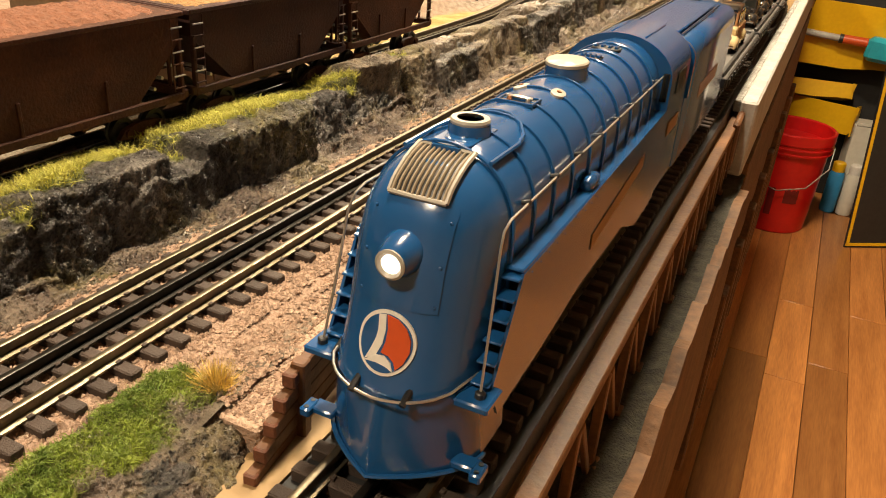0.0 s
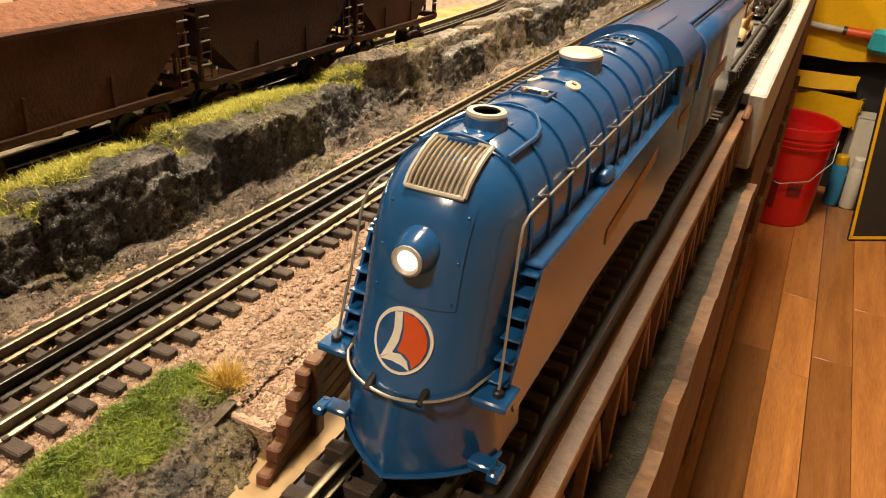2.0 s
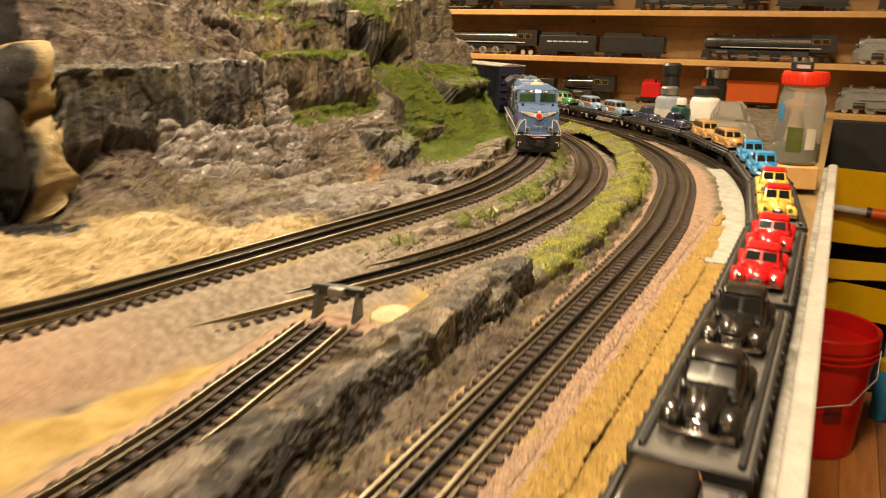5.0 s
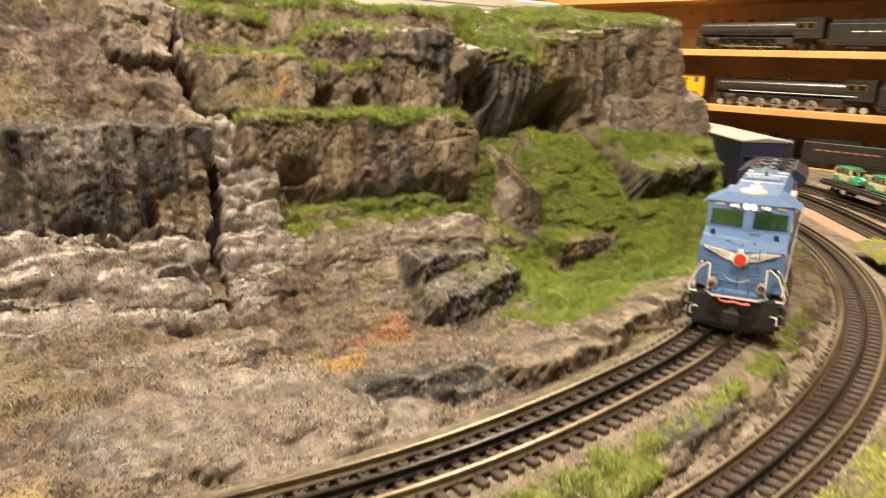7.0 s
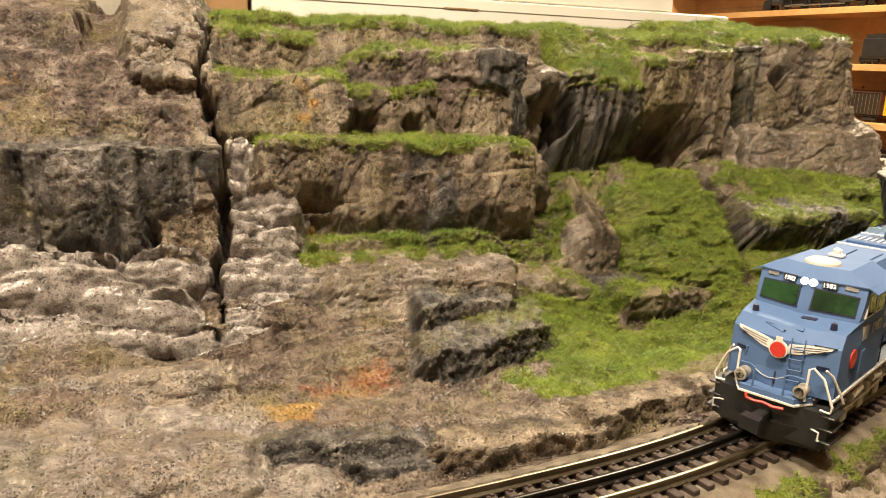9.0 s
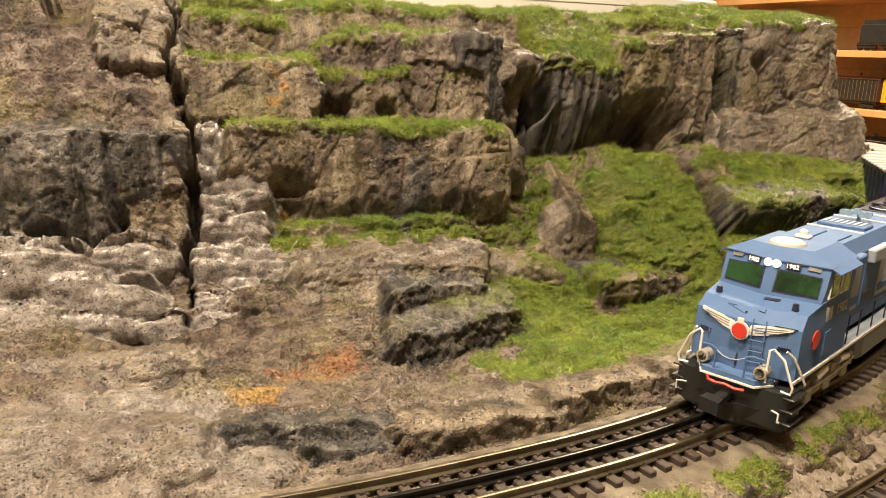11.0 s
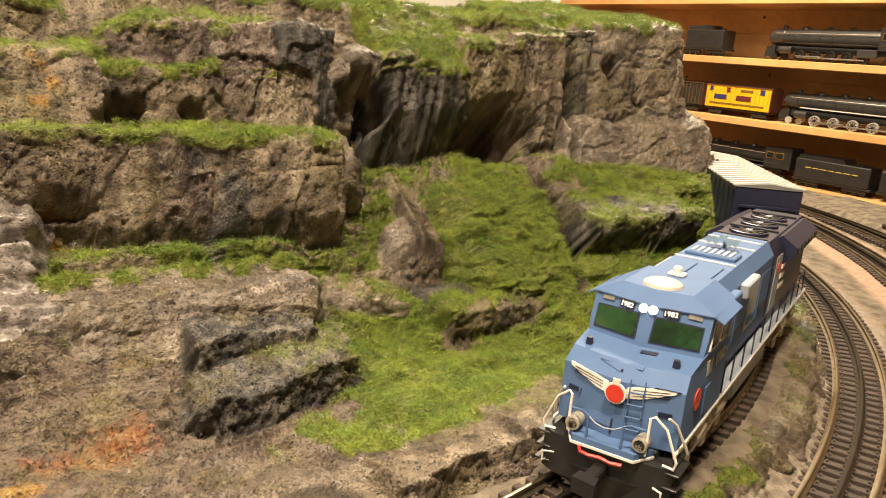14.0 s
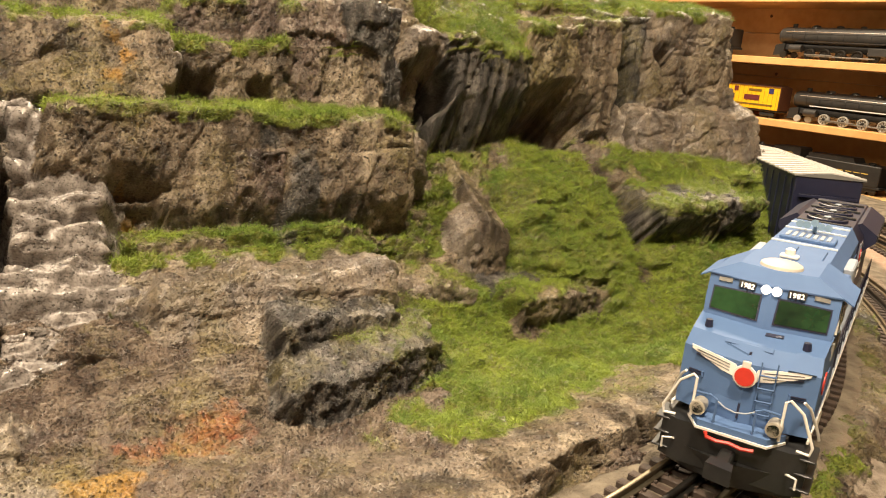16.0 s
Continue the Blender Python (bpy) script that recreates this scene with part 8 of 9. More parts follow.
def box_car(m):
    c = thing("box_car", "dark navy model box car with a white ribbed roof", "box car", m)
    b = MB().box((0, 0.135, 0.071), (0.064, 0.266, 0.092), 0.0012).obj("car_body", NAVY, c, angle=30)
    # white roof's sheet coloured grey, painting shade into the gaps between ribs
    rf = MB().prism([(-0.0340, 0.1165), (-0.0340, 0.1176), (0, 0.1213), (0.0340, 0.1176), (0.0340, 0.1165)], "y", 0.001, 0.269).obj("roof", mat("shaded_roof_sheet", (0.16, 0.155, 0.145), 0.6), c, "white ribbed metal roof", angle=20)
    for k in range(19):
        MB().prism([(-0.0343, 0.1170), (-0.0343, 0.1189), (0, 0.1226), (0.0343, 0.1189), (0.0343, 0.1170)], "y", 0.003 + k * 0.0141, 0.0090 + k * 0.0141).obj("roof_rib", ROOFRIB, rf)
    for s in (-1, 1):
        for k in range(14):
            MB().box((s * 0.0325, 0.010 + k * 0.0192, 0.070), (0.0012, 0.0018, 0.086), 0.0004).obj("side_post", NAVY, b)
        dr = MB().box((s * 0.0332, 0.135, 0.068), (0.0018, 0.062, 0.084), 0.0006).obj("side_door", NAVY, c)
        MB().cyl((s * 0.0345, 0.115, 0.03), (s * 0.0345, 0.115, 0.108), 0.0006, n=6).obj("door_bar", GREYPANEL, dr)
        MB().box((s * 0.0300, 0.135, 0.0255), (0.003, 0.262, 0.006), 0.0006).obj("side_sill", NAVY, c)
    for e in (-0.0005, 0.2705):
        for k in range(5):
            MB().box((0, e, 0.036 + 0.0155 * k), (0.056, 0.0020, 0.0040), 0.0012).obj("end_rib", NAVY, b)
        MB().box((0, e + (0.006 if e > 0 else -0.006), 0.0150), (0.005, 0.014, 0.005), 0.001).obj("coupler", BLACKPLASTIC, c)
    for y in (0.048, 0.222):
        truck_parts(c, y)
    return c


_p = np.array(LINE_D)
_seg = np.r_[0, np.cumsum(np.hypot(*(_p[1:] - _p[:-1]).T))]
S_NOSE = float(_seg[np.argmin(np.hypot(_p[:, 0] + 0.276, _p[:, 1] - 1.853))])
_x, _y, _h = on_line(LINE_D, S_NOSE + 0.206, 0.124)
diesel(pose(_x, _y, Z_D, 0, 0, _h) @ pose(0, -0.206, 0))
_x, _y, _h = on_line(LINE_D, S_NOSE + 0.425 + 0.150, 0.087)
box_car(pose(_x, _y, Z_D, 0, 0, _h) @ pose(0, -0.135, 0))

# ---- pine display shelves with black engines ----
SH = thing("display_shelves", "clear pine wall shelves full of model trains", "shelf", pose(0, 3.5, 0, 0, 0, WALL_TURN))
SHELF_Z = {"U": 0.602, "T": 0.44, "A": 0.278, "B": 0.115, "C": -0.042}
PINEBACK = mat("knotty_pine_back", (0.60, 0.36, 0.16), 0.55, 0, (0.46, 0.25, 0.095), 7, 0.1, 90, vary=0.10)
for k, z in SHELF_Z.items():
    MB().box((-0.55, 0.10, z), (5.2, 0.20, 0.019), 0.0012).obj("shelf_board", PINE, SH)
for k in range(8):
    MB().box((-0.55, 0.203, -0.20 + k * 0.1245), (5.2, 0.010, 0.1235), 0.0012).obj("back_board", PINEBACK, SH)
DARKBOARD = mat("dark_stained_board", (0.085, 0.045, 0.024), 0.5, 0, (0.05, 0.028, 0.016), 20, 0.1, 200)
MB().box((-0.55, 0.10, -0.165), (5.2, 0.20, 0.019), 0.0012).obj("lower_shelf_board", DARKBOARD, SH, "dark lower shelf board")
for x in (-2.62, 2.0):
    MB().box((x, 0.10, 0.2), (0.019, 0.20, 0.86), 0.001).obj("upright", PINE, SH)
KNOT = mat("dark_pine_knot", (0.10, 0.045, 0.018), 0.6)
for x, z in ((-1.50, 0.245), (-1.12, 0.385), (-1.55, 0.41), (-1.95, 0.36), (-0.7, 0.25), (-1.47, 0.56), (-0.2, 0.4), (-1.8, 0.22), (0.3, 0.25)):
    MB().lathe([(0.0055, 0), (0.0045, 0.0006), (0.001, 0.0007)], 12, pose(x, 0.1985, z, 90)).obj("knot", KNOT, SH)

GREYLOCO = mat("grey_streamliner_paint", (0.22, 0.22, 0.21), 0.4, 0.2, (0.17, 0.17, 0.16), 40)
GRAPHITE = mat("graphite_boiler", (0.055, 0.052, 0.05), 0.38, 0.3, (0.035, 0.033, 0.031), 30)
BRASSY = mat("brass_window_trim", (0.35, 0.22, 0.05), 0.35, 0.6)
ORANGEPAINT = mat("orange_engine_paint", (0.62, 0.10, 0.015), 0.35)
WHITETYRE = mat("white_wheel_rim", (0.42, 0.40, 0.36), 0.4, 0.3)


def on_shelf(shelf, x, depth=0.055):
    return pose(0, 3.5, 0, 0, 0, WALL_TURN) @ pose(x, depth, SHELF_Z[shelf] + 0.0096)


def shelf_engine(shelf, x0, x1, label, paint=None, stripe=None, boiler=None, rims=None, face=-1, drivers=4, streamlined=False):
    """A steam engine side-on: boiler, domes, stack, cab, running board, drivers, rods."""
    paint, boiler = paint or BLACKLOCO, boiler or paint or BLACKLOCO
    L = x1 - x0
    g = thing("steam_engine", label, "model locomotive", on_shelf(shelf, (x0 + x1) / 2) @ pose(0, 0, 0, 0, 0, 0 if face < 0 else 180), group="engines on the shelves")
    a, b = -L / 2, L / 2
    r, zc = 0.0225, 0.0600
    turn = pose(0, 0, zc, 0, 90)
    prof = [(0.003, a + 0.012), (r * 0.80, a + 0.012), (r, a + 0.018), (r, a + 0.10), (r * 1.04, a + 0.105), (r * 1.10, b - 0.075)]
    MB().lathe([(q, z) for q, z in prof], 24, turn).obj("boiler", boiler, g, angle=40)
    if streamlined:
        MB().loft([[(a, y, 0.018) for y in (-0.012, 0.012)] + [(a, 0.012, 0.04), (a, -0.012, 0.04)], [(a + 0.03, -0.027, 0.014), (a + 0.03, 0.027, 0.014), (a + 0.03, 0.022, 0.080), (a + 0.03, -0.022, 0.080)], [(b - 0.07, -0.029, 0.040), (b - 0.07, 0.029, 0.040), (b - 0.07, 0.022, 0.088), (b - 0.07, -0.022, 0.088)]]).obj("shroud", paint, g)
    sm = MB().cyl((a + 0.010, 0, zc), (a + 0.013, 0, zc), r * 0.86, n=20).obj("smokebox_front", GRAPHITE, g)
    MB().cyl((a + 0.004, 0, zc), (a + 0.012, 0, zc), 0.006, n=12).obj("headlamp", GREYMETAL, sm)
    MB().lathe([(0.0075, 0), (0.0060, 0.004), (0.0068, 0.010), (0.005, 0.0105)], 16, pose(a + 0.040, 0, zc + r - 0.002)).obj("smokestack", paint, g)
    for q, w in ((0.10, 0.013), (0.165, 0.011), (0.225, 0.009)):
        if a + q < b - 0.10:
            MB().lathe([(w, 0), (w * 0.95, 0.004), (w * 0.75, 0.008), (w * 0.2, 0.010)], 18, pose(a + q, 0, zc + r - 0.003)).obj("steam_dome", boiler, g)
    for k in range(int((L - 0.12) / 0.035)):
        MB().lathe([(r * 1.10, -0.001), (r * 1.12, 0), (r * 1.10, 0.001)], 24, turn @ pose(0, 0, a + 0.05 + 0.035 * k), caps=False).obj("boiler_band", paint, g)
    cb = MB().prism([(b - 0.080, 0.034), (b - 0.080, 0.084), (b - 0.076, 0.090), (b - 0.004, 0.092), (b, 0.088), (b, 0.034)], "y", -0.0285, 0.0285).obj("cab", paint, g)
    for q in (b - 0.062, b - 0.034):
        fr = MB().box((q, -0.0288, 0.068), (0.024, 0.0014, 0.018), 0.0004).obj("window_frame", BRASSY, cb, "brass window frame")
        MB().box((q, -0.0296, 0.068), (0.020, 0.0010, 0.014)).obj("pane", GLASSDARK, fr)
    rb = MB().box((0.01, -0.0262, 0.0452), (L - 0.11, 0.006, 0.0030), 0.0006).obj("running_board", paint, g)
    MB().box((0.01, 0.0262, 0.0452), (L - 0.11, 0.006, 0.0030), 0.0006).obj("running_board", paint, g)
    if stripe:
        MB().box((0.01, -0.0298, 0.0455), (L - 0.11, 0.0012, 0.0026)).obj("edge_stripe", stripe, rb, "white running-board edge")
    MB().tube([(a + 0.03, -0.0255, 0.070), (a + 0.10, -0.0262, 0.0705), (b - 0.08, -0.0272, 0.071)], 0.0006, 5).obj("boiler_handrail", NICKEL, g)
    MB().prism([(a, 0.006), (a + 0.004, 0.034), (a + 0.030, 0.040), (a + 0.030, 0.012)], "y", -0.020, 0.020).obj("pilot", paint, g)
    cyl = MB().cyl((a + 0.052, -0.0265, 0.027), (a + 0.086, -0.0265, 0.027), 0.0095, n=14).obj("cylinder", GRAPHITE, g)
    span = L - 0.22
    rd = 0.0175 if drivers <= 4 else 0.014
    for k in range(drivers):
        x = a + 0.105 + (span if span > 0.06 else 0.06) * k / max(1, drivers - 1)
        w = MB().lathe([(rd * 0.78, -0.003), (rd + 0.001, -0.003), (rd, 0.003), (rd * 0.86, 0.0034), (rd * 0.80, 0.001)], 24, pose(x, -0.0205, rd, 90)).obj("driver_wheel", rims or WHEEL, g)
        MB().lathe([(0.001, 0.0010), (0.0045, 0.0014), (0.0042, 0.0040), (0.001, 0.0042)], 12, pose(x, -0.0205, rd, 90)).obj("wheel_hub", WHEEL, w)
        for q in range(8):
            MB().box((0, 0, 0), (0.0016, 0.0016, rd * 0.8), 0, pose(x, -0.0215, rd, 0, q * 45) @ pose(0, 0, rd * 0.42)).obj("spoke", WHEEL, w)
    MB().box((a + 0.105 + span / 2, -0.0255, rd - 0.004), (span + 0.01, 0.0016, 0.0032), 0.0004).obj("side_rod", GREYMETAL, g)
    MB().box((a + 0.098 + span * 0.2, -0.0270, rd - 0.001), (0.075, 0.0014, 0.0028), 0.0004).obj("main_rod", GREYMETAL, g)
    for x in (a + 0.030, a + 0.062, b - 0.055, b - 0.025):
        MB().lathe([(0.002, -0.002), (0.0095, -0.002), (0.0090, 0.002), (0.006, 0.002)], 16, pose(x, -0.0190, 0.0095, 90)).obj("pony_wheel", rims or WHEEL, g)
    MB().box((0, 0, 0.030), (L - 0.06, 0.030, 0.016), 0.002).obj("engine_frame", BLACKPLASTIC, g)
    MB().box((b - 0.105, -0.024, 0.026), (0.050, 0.010, 0.020), 0.002).obj("ash_pan", GRAPHITE, g)
    return g


def shelf_tender(shelf, x0, x1, label, paint=None, bars=None, lid=None, bar_h=0.004):
    paint = paint or BLACKLOCO
    L = x1 - x0
    g = thing("coal_tender", label, "model tender", on_shelf(shelf, (x0 + x1) / 2), group="tenders on the shelves")
    b = MB().box((0, 0, 0.0475), (L - 0.010, 0.058, 0.052), 0.0022).obj("tank", paint, g, angle=30)
    MB().prism([(-L / 2 + 0.012, 0.073), (-L / 2 + 0.012, 0.084), (L * 0.12, 0.086), (L * 0.16, 0.073)], "y", -0.027, 0.027).obj("coal_bunker", paint, g)
    MB().box((0, 0, 0.0195), (L, 0.056, 0.006), 0.001).obj("frame", BLACKPLASTIC, g)
    MB().lathe([(0.009, 0), (0.009, 0.005), (0.003, 0.006)], 14, pose(L * 0.3, 0, 0.0735)).obj("water_hatch", paint, g)
    if bars:
        n = 7
        for k in range(n):
            MB().box((-L * 0.30 + k * L * 0.1, -0.0294, 0.052), (L * 0.078, 0.0008, bar_h)).obj("lettering_bar", bars, b)
    for y in (-L * 0.30, L * 0.30):
        for dx in (-0.022, 0, 0.022):
            MB().lathe([(0.002, -0.002), (0.0095, -0.002), (0.0090, 0.002), (0.006, 0.002)], 16, pose(y + dx, -0.0195, 0.0095, 90)).obj("wheel", WHEEL, g)
        MB().box((y, -0.0235, 0.0125), (0.064, 0.003, 0.008), 0.001).obj("truck_side", BLACKPLASTIC, g)
    return g


def shelf_boxcar(shelf, x0, x1, label, paint, roof, end=None, marks=None):
    L = x1 - x0
    g = thing("box_car", label, "box car", on_shelf(shelf, (x0 + x1) / 2), group="cars on the shelves")
    b = MB().box((0, 0, 0.053), (L, 0.056, 0.062), 0.001).obj("car_body", paint, g, angle=30)
    MB().prism([(-0.030, 0.084), (0, 0.0905), (0.030, 0.084)], "x", -L / 2 - 0.001, L / 2 + 0.001).obj("roof", roof, g)
    for k in range(16):
        MB().box((-L / 2 + L * (k + 0.5) / 16, -0.0282, 0.053), (0.0008, 0.0006, 0.058)).obj("side_board_joint", mat("side_joint_brown", (0.28, 0.16, 0.02), 0.6) if k == 0 else bpy.data.materials["side_joint_brown"], b)
    for e in (-1, 1):
        MB().box((e * (L / 2 + 0.001), 0, 0.053), (0.002, 0.056, 0.062), 0.0005).obj("car_end", end or roof, g)
        MB().box((e * L * 0.34, -0.020, 0.010), (0.045, 0.006, 0.010), 0.002).obj("truck_side", BLACKPLASTIC, g)
        for dx in (-0.013, 0.013):
            MB().lathe([(0.002, -0.002), (0.0085, -0.002), (0.0082, 0.002), (0.005, 0.002)], 16, pose(e * L * 0.34 + dx, -0.0185, 0.0085, 90)).obj("wheel", WHEEL, g)
    MB().box((0, 0, 0.0195), (L, 0.050, 0.005), 0.001).obj("underframe", BLACKPLASTIC, g)
    for x, z, w, h, c in marks or ():
        MB().box((x, -0.0288, z), (w, 0.0008, h)).obj("sign_bar", c, b)
    return g


SIGNBLUE, SIGNDARK = mat("dark_blue_sign", (0.03, 0.03, 0.12), 0.5), mat("maroon_sign", (0.12, 0.02, 0.02), 0.5)
STRIPE = mat("white_stripe_paint", (0.62, 0.60, 0.56), 0.45)
YSTRIPE = mat("yellow_letter_paint", (0.50, 0.36, 0.08), 0.5)
BROWNROOF = mat("brown_car_roof", (0.12, 0.045, 0.02), 0.6, 0, (0.08, 0.03, 0.015), 50)
MAROON = mat("dark_maroon_paint", (0.10, 0.012, 0.014), 0.4)
# middle shelf
shelf_boxcar("B", -1.80, -1.60, "dark brown box car on the pine shelf", BLACKLOCO, BROWNROOF)
shelf_boxcar("B", -1.583, -1.372, "yellow box car with brown roof and blue sign panels", YELLOW_PLASTIC, BROWNROOF, BROWNROOF, [(-0.088, 0.074, 0.012, 0.012, SIGNBLUE), (-0.030, 0.073, 0.013, 0.013, SIGNDARK), (0.030, 0.073, 0.040, 0.006, BRASSY), (0.080, 0.073, 0.015, 0.014, SIGNBLUE), (-0.055, 0.052, 0.042, 0.013, SIGNBLUE), (0.022, 0.052, 0.048, 0.014, SIGNDARK), (0.0, 0.034, 0.18, 0.004, BRASSY)])
shelf_engine("B", -1.345, -0.87, "black steam engine with a white running-board stripe", stripe=STRIPE, boiler=GRAPHITE, rims=WHITETYRE, drivers=6)
shelf_tender("B", -0.866, -0.64, "black coal tender with pale lettering bars", bars=STRIPE)
shelf_tender("B", -0.63, -0.40, "black oil tender on the pine shelf")
shelf_engine("B", -0.28, 0.14, "black streamlined engine with a white side stripe", stripe=STRIPE, boiler=GRAPHITE)
shelf_engine("B", 0.19, 0.66, "grey streamlined steam engine on the pine shelf", paint=GREYLOCO, streamlined=True, rims=WHITETYRE)
shelf_engine("B", 0.72, 1.16, "black steam engine with pale wheel rims", rims=WHITETYRE)
# shelf above
shelf_tender("A", -2.12, -1.95, "short black tender with gold lettering bars", bars=YSTRIPE)
shelf_tender("A", -1.69, -1.55, "small black tender on the upper shelf")
shelf_engine("A", -1.42, -1.03, "black articulated engine with grey cylinders", boiler=GRAPHITE, drivers=5)
shelf_tender("A", -1.02, -0.60, "long black tender with small lettering", bars=STRIPE, bar_h=0.003)
shelf_engine("A", -0.52, -0.08, "black steam engine with copper cab trim")
shelf_tender("A", -0.06, 0.16, "black tender with a yellow line", bars=YSTRIPE, bar_h=0.002)
shelf_engine("A", 0.24, 0.70, "dark grey steam engine with silver smokebox", boiler=GREYLOCO)
# top shelf
shelf_engine("T", -2.10, -1.66, "black steam engine on the top shelf")
shelf_tender("T", -1.65, -1.42, "black tender on the top shelf", bars=STRIPE)
shelf_engine("T", -1.30, -0.84, "long black steam engine on the top shelf", boiler=GRAPHITE, rims=WHITETYRE, drivers=5)
shelf_tender("T", -0.83, -0.58, "black tender with plain sides on the top shelf")
shelf_engine("T", -0.46, 0.02, "black steam engine with graphite boiler", boiler=GRAPHITE)
# lower shelf
shelf_tender("C", -1.98, -1.78, "black tender with yellow lettering bars", bars=YSTRIPE)
shelf_engine("C", -1.64, -1.28, "black steam engine on the lower shelf")
shelf_tender("C", -1.27, -1.06, "black tender with a yellow stripe", bars=YSTRIPE, bar_h=0.002)
shelf_tender("C", -1.045, -0.79, "black tender lettered in faded red", bars=mat("faded_red_letter", (0.34, 0.12, 0.09), 0.5))
shelf_engine("C", -0.77, -0.57, "small black tank engine on the lower shelf", drivers=3)
shelf_tender("C", -0.475, -0.40, "small bright red tank car on the lower shelf", paint=RED_PLASTIC)
shelf_boxcar("C", -0.265, -0.02, "orange box car on the lower shelf", ORANGEPAINT, ORANGEPAINT)
shelf_engine("C", 0.16, 0.66, "grey streamlined engine with silver wheels", paint=GREYLOCO, streamlined=True, rims=WHITETYRE)
shelf_engine("C", 0.72, 1.16, "plain black engine at the end of the lower shelf")

# ---- things beside the layout ----
CLEAR = bpy.data.materials.new("clear_plastic")
CLEAR.use_nodes = True
_b = CLEAR.node_tree.nodes["Principled BSDF"]
_b.inputs["Base Color"].default_value = (0.88, 0.86, 0.80, 1)
_b.inputs["Roughness"].default_value = 0.12
_b.inputs["IOR"].default_value = 1.12
_b.inputs["Transmission Weight"].default_value = 0.85
MILKY = mat("cloudy_bag_film", (0.66, 0.62, 0.54), 0.25, 0, (0.50, 0.46, 0.40), 60, 0.3, 200)
OLIVE = mat("olive_green_pickle_label", (0.10, 0.115, 0.02), 0.5, 0, (0.06, 0.07, 0.012), 40)
MURKY = mat("green_scenic_flock", (0.12, 0.13, 0.05), 0.9, 0, (0.07, 0.08, 0.03), 120, 0.6, 600)
REDLID = mat("red_screw_lid", (0.66, 0.03, 0.012), 0.35)
PAPER = mat("pale_paper_label", (0.62, 0.58, 0.50), 0.7, 0, (0.54, 0.50, 0.42), 50)
CYAN = mat("cyan_plastic", (0.02, 0.36, 0.46), 0.35)
BLUELABEL = mat("blue_paper_edge", (0.03, 0.25, 0.52), 0.5)
CARD = mat("brown_cardboard", (0.36, 0.21, 0.10), 0.8, 0, (0.30, 0.17, 0.075), 30, 0.1)


def jar():
    j = thing("plastic_jar", "clear plastic jar with red lid and green contents", "jar", pose(0.115, 2.085, 0.013, 0, 0, 20))
    MB().lathe([(0.034, 0.0), (0.037, 0.003), (0.037, 0.100), (0.035, 0.112), (0.031, 0.122), (0.031, 0.130)], 36).obj("glass", CLEAR, j)
    MB().lathe([(0.033, 0.004), (0.035, 0.006), (0.035, 0.030), (0.020, 0.036), (0.002, 0.034)], 28).obj("contents", MURKY, j, "green scenic flock inside")
    lid = MB().lathe([(0.0345, 0.128), (0.036, 0.130), (0.036, 0.146), (0.034, 0.150), (0.001, 0.150)], 40).obj("lid", REDLID, j, "red screw lid")
    for k in range(28):
        t = 2 * math.pi * k / 28
        MB().box((0, 0, 0), (0.0012, 0.002, 0.014), 0.0004, pose(0.0362 * math.cos(t), 0.0362 * math.sin(t), 0.138, 0, 0, math.degrees(t))).obj("lid_rib", REDLID, lid)
    for a, w, z0, z1, m in ((-115, 38, 0.022, 0.062, OLIVE), (-75, 26, 0.026, 0.060, PAPER), (-160, 14, 0.072, 0.100, BLUELABEL), (-30, 14, 0.070, 0.098, BLUELABEL)):
        n = 6
        vs, fs = [], []
        ring = [(0.0374 * math.cos(radians(a - w / 2 + w * i / n)), 0.0374 * math.sin(radians(a - w / 2 + w * i / n))) for i in range(n + 1)]
        ring += [(x * 0.985, y * 0.985) for x, y in ring[::-1]]
        MB().prism(ring, "z", z0, z1).obj("paper_label", m, j)
    t = thing("small_switch", "small black switch with nickel terminals on the jar lid", "switch", pose(0.108, 2.08, 0.1632))
    MB().box((0, 0, 0.008), (0.034, 0.018, 0.016), 0.002).obj("case", BLACKPLASTIC, t)
    for x in (-0.012, 0.0, 0.012):
        MB().cyl((x, 0, 0.015), (x, 0, 0.022), 0.003, 0.0025, 10).obj("terminal", NICKEL, t)
    MB().box((0.002, -0.0094, 0.008), (0.020, 0.001, 0.006)).obj("plate", WHITEPAINT, t)
    w = thing("wood_block", "pale pine block under the jar", "wood block", pose(0.105, 2.085, -0.026, 0, 0, 12))
    MB().box((0, 0, 0.0190), (0.085, 0.085, 0.038), 0.002).obj("block", PINE, w)
    MB().box((-0.030, -0.052, 0.009), (0.045, 0.020, 0.018), 0.002).obj("offcut", PINE, w)


def bottle(x, y, r, h, label, body, cap, bands, neck=0.4):
    b = thing("craft_bottle", label, "bottle", pose(x, y, -0.026))
    MB().lathe([(r * 0.9, 0), (r, 0.003), (r, h * 0.74), (r * 0.9, h * 0.80), (r * neck, h * 0.84), (r * neck, h * 0.87)], 24).obj("bottle_body", body, b)
    MB().lathe([(r * neck * 1.25, h * 0.86), (r * neck * 1.25, h * 0.97), (r * neck * 1.0, h), (0.001, h)], 18).obj("cap", cap, b)
    for z0, z1, m in bands:
        MB().lathe([(r + 0.0003, z0 * h), (r + 0.0007, z0 * h), (r + 0.0007, z1 * h), (r + 0.0003, z1 * h)], 24).obj("label_band", m, b)


